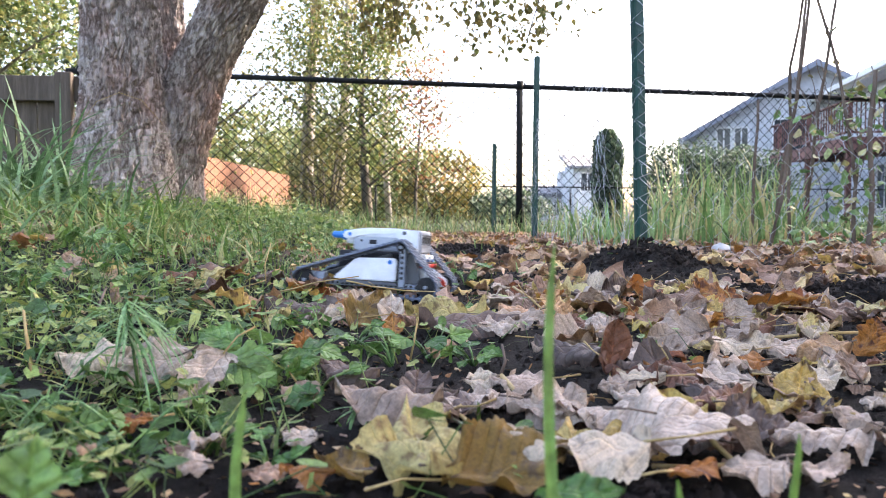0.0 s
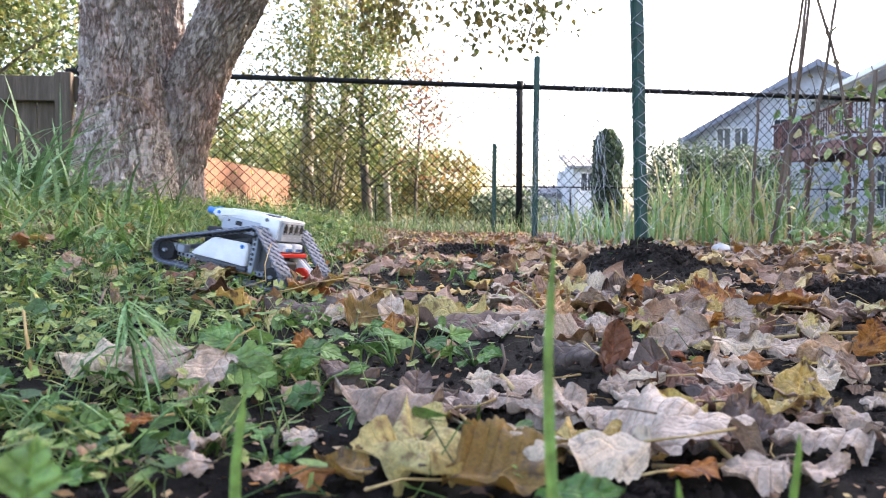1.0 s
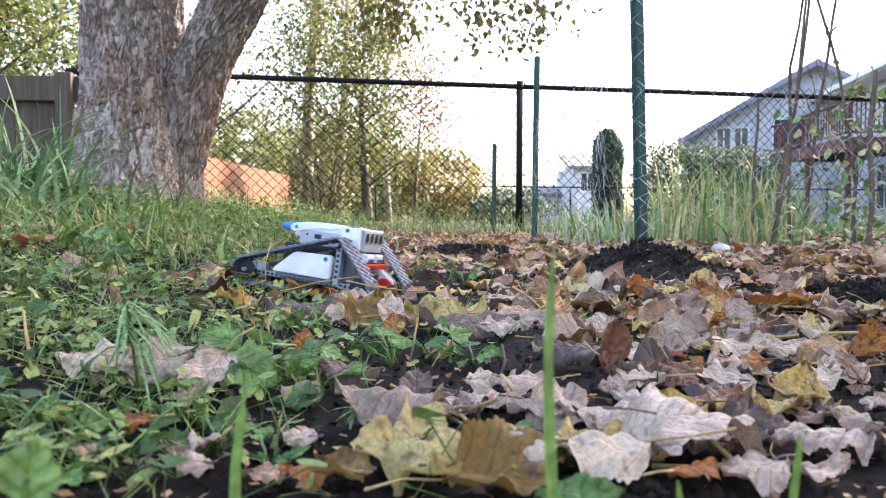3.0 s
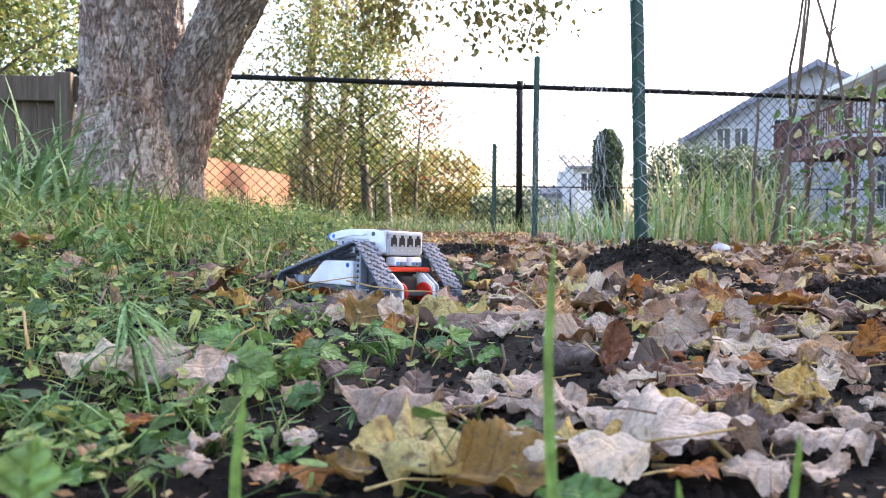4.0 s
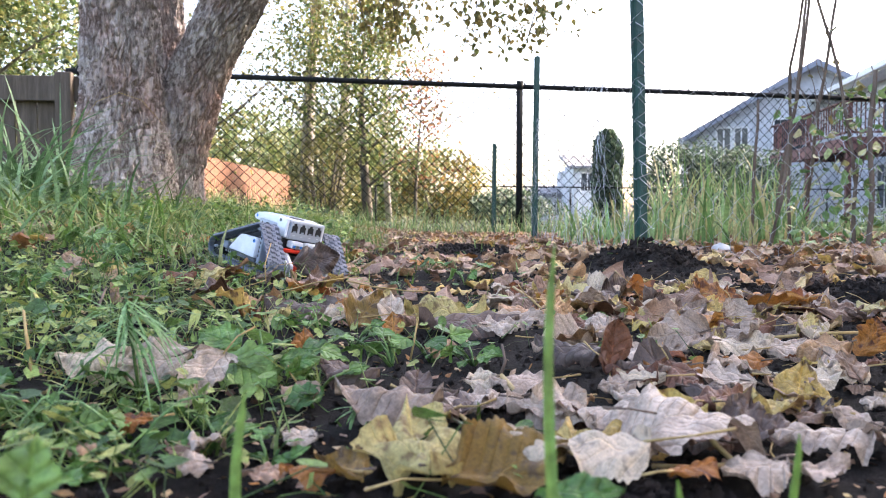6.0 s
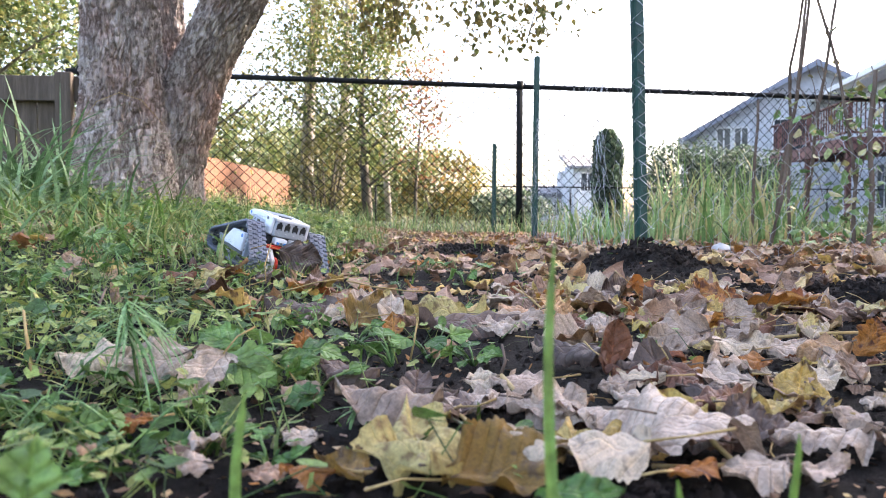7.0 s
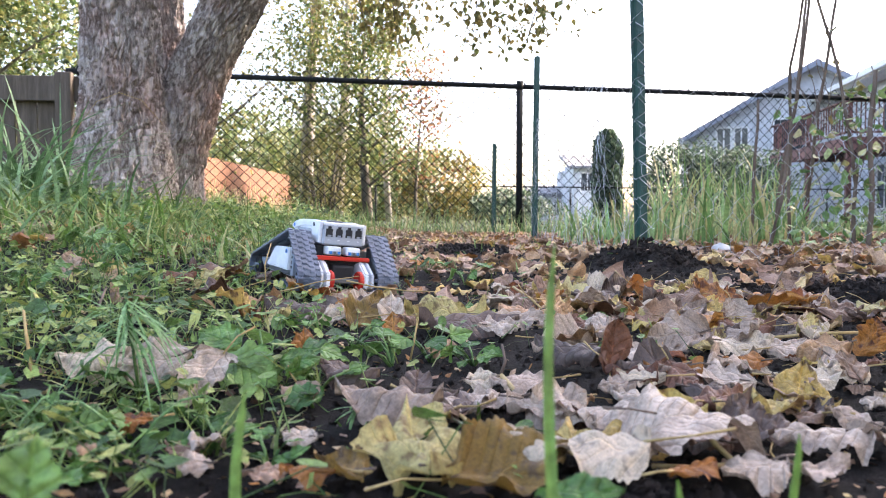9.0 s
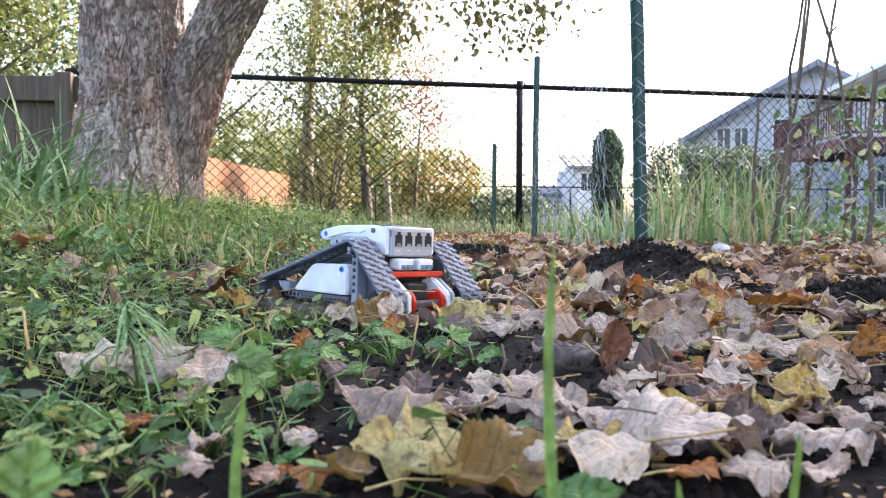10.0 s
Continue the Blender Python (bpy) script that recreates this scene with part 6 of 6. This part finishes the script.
def make_clods():
    """Loose crumbs of dark soil and scraps of broken leaf on the bed."""
    rng = random.Random(77)
    for name, mat, count, lo, hi, flat, label in (("soil_crumbs", "soil", 7500, 0.0012, 0.0048, 0.8, "loose dark soil crumbs on the bed"), ("leaf_scraps", "dead_many", 2200, 0.0015, 0.005, 0.12, "crumbled scraps of dead leaf on the soil")):
        vs, fs = [], []
        for _ in range(count):
            if rng.random() < 0.25 and mat == "soil":
                cx, cy = rng.choice(((0.44, 1.6), (0.66, 1.05), (0.5, 1.18), (0.08, 2.3)))
                x, y = cx + rng.gauss(0, 0.09), cy - 0.03 + rng.gauss(0, 0.09)
                big = rng.choice((1.0, 1.5, 2.6))
            else:
                y = 0.26 + 1.9 * rng.random() ** 1.2
                x = rng.uniform(-0.66, 0.68) * y
                big = 1.0
            z = ground_z(x, y)
            r = rng.uniform(lo, hi) * big
            e = Euler((rng.uniform(0, 6), rng.uniform(0, 6), rng.uniform(0, 6)) if flat > 0.5 else (rng.gauss(0, 0.4), rng.gauss(0, 0.4), rng.uniform(0, 6))).to_matrix()
            n = len(vs)
            for q in ((1, 0, 0), (0, 1, 0), (-1, 0, 0), (0, -1, 0), (0, 0, flat), (0, 0, -flat)):
                vs.append(e @ (Vector(q) * r * rng.uniform(0.6, 1.2)) + Vector((x, y, z + r * 0.3)))
            fs += [(n, n + 1, n + 4), (n + 1, n + 2, n + 4), (n + 2, n + 3, n + 4), (n + 3, n, n + 4), (n + 1, n, n + 5), (n + 2, n + 1, n + 5), (n + 3, n + 2, n + 5), (n, n + 3, n + 5)]
        tagged(raw(name, vs, fs, M[mat]), label, "soil" if mat == "soil" else "leaf litter", kind="stuff")


make_clods()


def make_stone(x, y, r, seed):
    bm = bmesh.new()
    bmesh.ops.create_icosphere(bm, subdivisions=3, radius=r)
    for v in bm.verts:
        k = 1 + 0.25 * noise.noise(v.co * (1.2 / r) + Vector((seed, 0, 0)))
        v.co = Vector((v.co.x * k, v.co.y * k, v.co.z * k * 0.65))
    for f in bm.faces:
        f.smooth = True
    ob = part("stone", bm, M["stone"])
    ob.location = (x, y, ground_z(x, y) + r * 0.3)
    tagged(ob, "pale rounded stone lying at the garden edge", "stone", "stones")


for sx, sy, sr, sd in ((0.98, 2.6, 0.032, 1.0), (0.89, 2.75, 0.022, 4.0), (0.72, 2.5, 0.02, 7.0), (1.1, 2.9, 0.024, 9.0)):
    make_stone(sx, sy, sr, sd)

# ---------------------------------------------------------------- tracked toy robot
def arc_path(centres, radii):
    """Points round a belt that runs over three wheels, at even steps, with headings."""
    segs = []
    n = len(centres)
    tang = []
    for i in range(n):
        (x0, z0), (x1, z1) = centres[i], centres[(i + 1) % n]
        r0, r1 = radii[i], radii[(i + 1) % n]
        d = math.hypot(x1 - x0, z1 - z0)
        a = math.atan2(z1 - z0, x1 - x0)
        b = math.asin((r0 - r1) / d)
        nrm = a + math.pi / 2 - b
        tang.append((nrm, (x0 + r0 * math.cos(nrm), z0 + r0 * math.sin(nrm)), (x1 + r1 * math.cos(nrm), z1 + r1 * math.sin(nrm))))
    pts = []
    for i in range(n):
        nrm, p, q = tang[i]
        steps = max(2, int(math.hypot(q[0] - p[0], q[1] - p[1]) / 0.0015))
        pts += [(p[0] + (q[0] - p[0]) * k / steps, p[1] + (q[1] - p[1]) * k / steps) for k in range(steps)]
        j = (i + 1) % n
        a0, a1 = nrm, tang[j][0]
        while a1 > a0:
            a1 -= 2 * math.pi
        steps = max(2, int(abs(a1 - a0) * radii[j] / 0.0015))
        pts += [(centres[j][0] + radii[j] * math.cos(a0 + (a1 - a0) * k / steps), centres[j][1] + radii[j] * math.sin(a0 + (a1 - a0) * k / steps)) for k in range(steps)]
    return pts


def even(pts, count):
    d = [0.0]
    closed = pts + [pts[0]]
    for a, b in zip(closed, closed[1:]):
        d.append(d[-1] + math.hypot(b[0] - a[0], b[1] - a[1]))
    out = []
    k = 0
    for i in range(count):
        s = d[-1] * i / count
        while d[k + 1] < s:
            k += 1
        q = (s - d[k]) / max(1e-9, d[k + 1] - d[k])
        a, b = closed[k], closed[k + 1]
        out.append((a[0] + (b[0] - a[0]) * q, a[1] + (b[1] - a[1]) * q, math.atan2(b[1] - a[1], b[0] - a[0])))
    return out, d[-1] / count


def link_bm(pitch, width):
    """One track link: a plate with four staggered treads and a guide."""
    h = pitch * 0.96
    w = width / 2
    bm = box(-h / 2, h / 2, -w, w, -0.0015, 0.0012, 0.0006, None, 1)
    for y0, y1, x0 in ((-w, -w * 0.56, -h * 0.46), (-w * 0.47, -w * 0.05, 0.02 * h), (w * 0.05, w * 0.47, -h * 0.46), (w * 0.56, w, 0.02 * h)):
        box(x0, x0 + h * 0.46, y0, y1, 0.001, 0.0034, 0.0007, bm, 1)
    box(-h * 0.2, h * 0.2, -w * 0.22, w * 0.22, -0.005, -0.0014, 0.0, bm)
    return bm


def make_robot():
    bot = new("toy_robot")
    bot.rotation_mode = "QUATERNION"
    tagged(bot, "tracked toy robot of white, grey and red plastic beams", "toy robot")
    W, GY, DK, BK, RD, BL, RB = (M[k] for k in ("white_plastic", "grey_plastic", "dark_plastic", "black_plastic", "red_plastic", "blue_plastic", "rubber"))
    # control brick: grey tray below, white shell above
    brick = part("control_brick", box(-0.072, 0.039, -0.036, 0.036, 0.076, 0.101, 0.0025), M["brick_grey"], bot, "light grey control brick with a white shell")
    part("shell", box(-0.066, 0.03, -0.0365, 0.0365, 0.096, 0.112, 0.004), W, brick, "white plastic shell")
    part("port_block", box(-0.0745, -0.060, -0.034, 0.034, 0.0775, 0.1085, 0.0015), M["brick_grey"], brick, "light grey port panel")
    part("top_edge", box(-0.0735, -0.058, -0.036, 0.036, 0.1078, 0.1125, 0.0018), W, brick)
    part("screen", box(-0.02, 0.022, -0.024, 0.024, 0.111, 0.1132, 0.0008), GY, brick, "grey screen and button field")
    part("button", box(-0.042, -0.026, -0.012, 0.012, 0.111, 0.1148, 0.002), DK, brick)
    for k in range(4):
        y = -0.0255 + k * 0.017
        port = part("port", box(-0.0752, -0.0735, y - 0.0058, y + 0.0058, 0.0895, 0.1025, 0.0004), BK, brick, "black socket")
        part("notch", box(-0.0754, -0.0735, y - 0.0026, y + 0.0026, 0.1025, 0.1062), BK, port)
        part("contact", box(-0.0757, -0.0748, y - 0.003, y + 0.003, 0.0895, 0.0925), GY, port)
        part("port_mark", box(-0.0751, -0.0740, y - 0.0018, y + 0.0018, 0.0838, 0.0848), W, brick)
    for s in (1, -1):
        part("side_slot", box(0.0, 0.012, s * 0.0362 - 0.0006, s * 0.0362 + 0.0006, 0.087, 0.094), BK, brick)
        part("side_slot", box(0.024, 0.027, s * 0.0362 - 0.0006, s * 0.0362 + 0.0006, 0.090, 0.094), BK, brick)
        part("side_rib", prism([(-0.07, 0.079), (-0.045, 0.079), (-0.03, 0.112), (-0.07, 0.112)], s * 0.036, s * 0.041, 0.001), W, brick)
        part("peg", disc(-0.047, 0.107, 0.0032, s * 0.0408, s * 0.0425, 12), DK, brick)
        # long white cowl blade on each upper flank, tapering to the nose
        cowl = part("cowl", prism([(-0.02, 0.101), (0.0, 0.1015), (0.022, 0.0985), (0.042, 0.0935), (0.052, 0.0935), (0.0585, 0.0975), (0.058, 0.103), (0.05, 0.1075), (0.02, 0.1125), (-0.035, 0.114), (-0.05, 0.112)],
                                  s * 0.026, s * 0.0385, 0.0025), W, bot, "white curved cowl panel")
        part("peg", disc(0.045, 0.1015, 0.003, s * 0.0386, s * 0.0395, 12), BL, cowl, "blue peg")
    part("sensor", tube([(0.036, 0.016, 0.1), (0.062, 0.016, 0.1), (0.064, 0.016, 0.1), (0.08, 0.016, 0.1), (0.083, 0.016, 0.1)], [0.0085, 0.0085, 0.0062, 0.0055, 0.002], 14), BL, bot, "blue pointed tip")
    part("nose", box(0.03, 0.056, -0.024, 0.024, 0.086, 0.106, 0.004), W, bot)
    # frame below the brick
    part("chassis", box(-0.062, 0.062, -0.040, 0.040, 0.03, 0.0755, 0.003), BK, bot, "black motor block")
    part("motor", box(-0.085, -0.03, -0.018, 0.018, 0.022, 0.046, 0.004), BK, bot)
    part("cross_beam", box(-0.0835, -0.0765, -0.046, 0.046, 0.0525, 0.0595, 0.0018), RD, bot, "red cross beam")
    part("cross_beam", box(-0.098, -0.0905, -0.04, 0.04, 0.018, 0.0255, 0.0018), DK, bot)
    for y in (0.0165, -0.0165):
        blk = part("connector", box(-0.082, -0.062, y - 0.0125, y + 0.0125, 0.0605, 0.0745, 0.003), W, bot, "white beam end")
        part("inset", box(-0.0828, -0.0815, y - 0.0105, y + 0.0105, 0.0622, 0.0675, 0.0008), GY, blk)
        for q in (-0.007, 0.0, 0.007):
            part("peg", box(-0.0834, -0.0824, y + q - 0.0022, y + q + 0.0022, 0.0624, 0.0670, 0.0004), BL if q else DK, blk)
    # both sides
    for s in (1, -1):
        side = "left" if s > 0 else "right"
        y0, y1 = s * 0.049, s * 0.087
        yc = (y0 + y1) / 2
        track = new("track")
        track.parent = bot
        track["label"] = "dark grey rubber track of staggered links"
        C = [(0.103, 0.0245), (-0.052, 0.084), (-0.0945, 0.0245)]
        path = arc_path([C[2], C[1], C[0]], [0.0185, 0.0095, 0.019])
        cells, pitch = even(path, 52)
        me = None
        belt = []
        BELTS.append((s, yc, path, belt))
        for x, z, a in cells:
            if me is None:
                first = part("link", link_bm(pitch, 0.038), RB, track)
                me = first.data
                o = first
            else:
                o = new("link", me)
                o.parent = track
            o.matrix_basis = Matrix.Translation((x, yc, z)) @ Matrix.Rotation(-a, 4, "Y")
            belt.append(o)
        for (cx, cz), r, nm in zip(C, (0.0165, 0.007, 0.0155), ("front_wheel", "idler_wheel", "drive_wheel")):
            wheel = new(nm)
            wheel.parent = bot
            wheel.location = (cx, yc, cz)
            WHEELS.append((s, wheel, (cx, yc, cz), r + 0.0025))
            lo, hi = min(y0, y1) - yc + 0.010, max(y0, y1) - yc - 0.010
            part("tyre", disc(0, 0, r, lo, hi, 22, None, 0.001), BK, wheel)
            for k in range(6):
                a = k * math.pi / 3
                part("spoke", disc(r * 0.62 * math.cos(a), r * 0.62 * math.sin(a), r * 0.17, hi - 0.0003 if s > 0 else lo - 0.0012, hi + 0.0012 if s > 0 else lo + 0.0003, 8), BK, wheel)
            part("axle", disc(0, 0, 0.0028, lo - 0.006, hi + 0.006, 10), GY, wheel)
        # white armour plate between the belt runs, with a blue peg
        plate = part("side_panel", prism([(0.055, 0.030), (0.053, 0.034), (0.022, 0.062), (0.016, 0.0645), (-0.043, 0.0665), (-0.046, 0.064), (-0.046, 0.0315), (-0.043, 0.030)], s * 0.068, s * 0.079, 0.0016), W, bot, "white side armour panel")
        part("peg", disc(-0.036, 0.060, 0.0036, s * 0.0785, s * 0.0800, 14), BL, plate, "blue peg")
        part("peg_hole", disc(-0.036, 0.060, 0.0014, s * 0.0800, s * 0.0803, 8), BK, plate)
        part("panel_foot", prism([(0.05, 0.0285), (-0.048, 0.0285), (-0.048, 0.0235), (0.044, 0.0235)], s * 0.062, s * 0.0775, 0.0008), DK, bot)
        # grey upright and bottom beams with holes
        up = part("upright_beam", box(-0.0595, -0.0500, min(s * 0.06, s * 0.076), max(s * 0.06, s * 0.076), 0.022, 0.093, 0.0018), GY, bot, "grey upright beam with peg holes")
        for k in range(7):
            part("hole", disc(-0.0547, 0.036 + 0.008 * k, 0.0025, s * 0.0755, s * 0.0764, 10), BK, up)
        part("bracket", prism([(-0.0505, 0.028), (-0.083, 0.028), (-0.079, 0.046), (-0.066, 0.074), (-0.0505, 0.074)], s * 0.054, s * 0.0605, 0.001), DK, bot, "dark grey bracket plate")
        low = part("bottom_beam", box(-0.098, 0.112, min(s * 0.0605, s * 0.0685), max(s * 0.0605, s * 0.0685), 0.0195, 0.027, 0.0015), GY, bot, "grey bottom beam with peg holes")
        for k in range(26):
            part("hole", disc(-0.093 + 0.008 * k, 0.0233, 0.0024, s * 0.068, s * 0.0689, 8), BK, low)
        for x in (0.078, 0.094):
            part("connector", box(x - 0.007, x + 0.007, min(s * 0.058, s * 0.075), max(s * 0.058, s * 0.075), 0.026, 0.039, 0.002), GY, bot)
        part("brace", tube([(0.082, s * 0.052, 0.034), (-0.03, s * 0.052, 0.07)], 0.004, 8), DK, bot)
        # drive hub: white motor cheek with a red ring, inside the belt
        part("motor_cheek", prism([(-0.106, 0.013), (-0.098, 0.01), (-0.06, 0.016), (-0.056, 0.046), (-0.078, 0.052), (-0.104, 0.034)], s * 0.029, s * 0.047, 0.002), W, bot, "white and grey motor cheek")
        part("motor_stripe", prism([(-0.1075, 0.014), (-0.098, 0.0085), (-0.058, 0.0145), (-0.054, 0.0465), (-0.078, 0.0535), (-0.1055, 0.034)], s * 0.0365, s * 0.0415, 0.001), GY, bot)
        part("hub", disc(-0.091, 0.0225, 0.0155, s * 0.022, s * 0.0292, 22, None, 0.0015), RD, bot, "red motor hub")
    return bot


BELTS, WHEELS = [], []
robot = make_robot()


# ---------------------------------------------------------------- what moves
def motions():
    rows = [
        (0.0, -0.1054, 1.2243, -0.0095, 168.4, -2.7, 3.1),
        (0.5, -0.2281, 1.2122, 0.0031, 167.2, -7.2, 2.6),
        (1.0, -0.3352, 1.2367, 0.0213, 161.6, -11.8, 3.1),
        (1.5, -0.3857, 1.2355, 0.0310, 160.5, -9.3, 4.7),
        (2.0, -0.3852, 1.2339, 0.0309, 160.3, -9.2, 4.7),
        (2.5, -0.3013, 1.2016, 0.0132, 163.2, -9.5, 3.4),
        (2.7, -0.2520, 1.2065, 0.0061, 162.5, -8.5, 3.6),
        (3.8, -0.1184, 1.1453, -0.0085, 143.6, -2.7, 3.3),
        (4.0, -0.1152, 1.1450, -0.0103, 138.7, -0.6, 3.1),
        (4.5, -0.1343, 1.1321, -0.0065, 149.2, -2.0, 3.0),
        (5.0, -0.2141, 1.2259, 0.0021, 145.2, -5.4, 4.7),
        (5.5, -0.2799, 1.3501, 0.0086, 137.4, -8.5, 7.8),
        (6.8, -0.3657, 1.5028, 0.0220, 126.8, -10.8, 11.3),
        (7.0, -0.3720, 1.5298, 0.0213, 125.7, -11.6, 12.2),
        (7.5, -0.3629, 1.5048, 0.0213, 125.0, -9.7, 11.7),
        (8.0, -0.3506, 1.4729, 0.0204, 125.3, -10.7, 11.4),
        (8.5, -0.2718, 1.2963, 0.0077, 126.7, -5.8, 9.9),
        (9.0, -0.2079, 1.2485, 0.0046, 121.9, -3.0, 4.9),
        (9.5, -0.1378, 1.0568, -0.0025, 130.5, -1.4, 3.2),
        (10.0, -0.0943, 0.9414, -0.0019, 137.9, -0.5, 2.5),
    ]
    walk(robot, [(t, pose(x, y, z, roll, pitch, yaw)) for t, x, y, z, yaw, pitch, roll in rows])

    # leaves that the robot throws up and pushes along
    flat = KICKED_LEAF.location.z
    walk(KICKED_LEAF, [(0.0, pose(-0.17, 1.16, flat, 0, 0, 10)), (5.45, pose(-0.17, 1.16, flat, 0, 0, 10)), (5.7, pose(-0.186, 1.2, 0.045, 55, -20, 30)),
                       (6.2, pose(-0.25, 1.34, 0.048, 70, 5, 12)), (6.8, pose(-0.266, 1.355, 0.052, 72, 18, 8)), (7.95, pose(-0.266, 1.355, 0.052, 72, 18, 8)),
                       (8.15, pose(-0.25, 1.30, 0.028, 20, 5, 10)), (8.4, pose(-0.24, 1.27, 0.024, 4, 2, 10)), (10.0, pose(-0.24, 1.27, 0.024, 4, 2, 10))])
    for leaf, (dx, dy, turn) in ((BLOTCHED_LEAF, (0.012, -0.012, 8)), (PALE_LEAF, (0.028, -0.03, -14))):
        rest = leaf.matrix_basis.copy()
        spot = rest.to_translation()
        there = Matrix.Translation(spot + Vector((dx, dy, 0.0))) @ Matrix.Rotation(radians(turn), 4, "Z") @ Matrix.Translation(-spot) @ rest
        walk(leaf, [(0.0, rest), (9.4, rest), (9.75, rest.lerp(there, 0.7)), (10.0, there)])

    # the belts and wheels roll as far as each side of the robot travels
    def stand(t):
        for a, b in zip(rows, rows[1:]):
            if t <= b[0]:
                q = (t - a[0]) / (b[0] - a[0])
                q = q * q * (3 - 2 * q) * 0.5 + q * 0.5
                return [u + (v - u) * q for u, v in zip(a, b)]
        return rows[-1]
    steps = 300
    for side in (1, -1):
        run = [0.0]
        last = None
        for k in range(steps + 1):
            _, x, y, _, yaw, _, _ = stand(k / 30.0)
            yaw = radians(yaw)
            here = (x - side * 0.068 * math.sin(yaw), y + side * 0.068 * math.cos(yaw))
            if last is not None:
                run.append(run[-1] + (here[0] - last[0]) * math.cos(yaw) + (here[1] - last[1]) * math.sin(yaw))
            last = here
        for s, yc, path, belt in BELTS:
            if s != side:
                continue
            ring, fine = even(path, 1200)
            n = len(ring)
            for i, link in enumerate(belt):
                keys = []
                for k in range(steps + 1):
                    x, z, a = ring[int(round(i * n / len(belt) + run[k] / fine)) % n]
                    keys.append((k / 30.0, Matrix.Translation((x, yc, z)) @ Matrix.Rotation(-a, 4, "Y")))
                walk(link, keys)
        for s, wheel, place, r in WHEELS:
            if s == side:
                walk(wheel, [(k / 30.0, Matrix.Translation(place) @ Matrix.Rotation(run[k] / r, 4, "Y")) for k in range(steps + 1)])


motions()
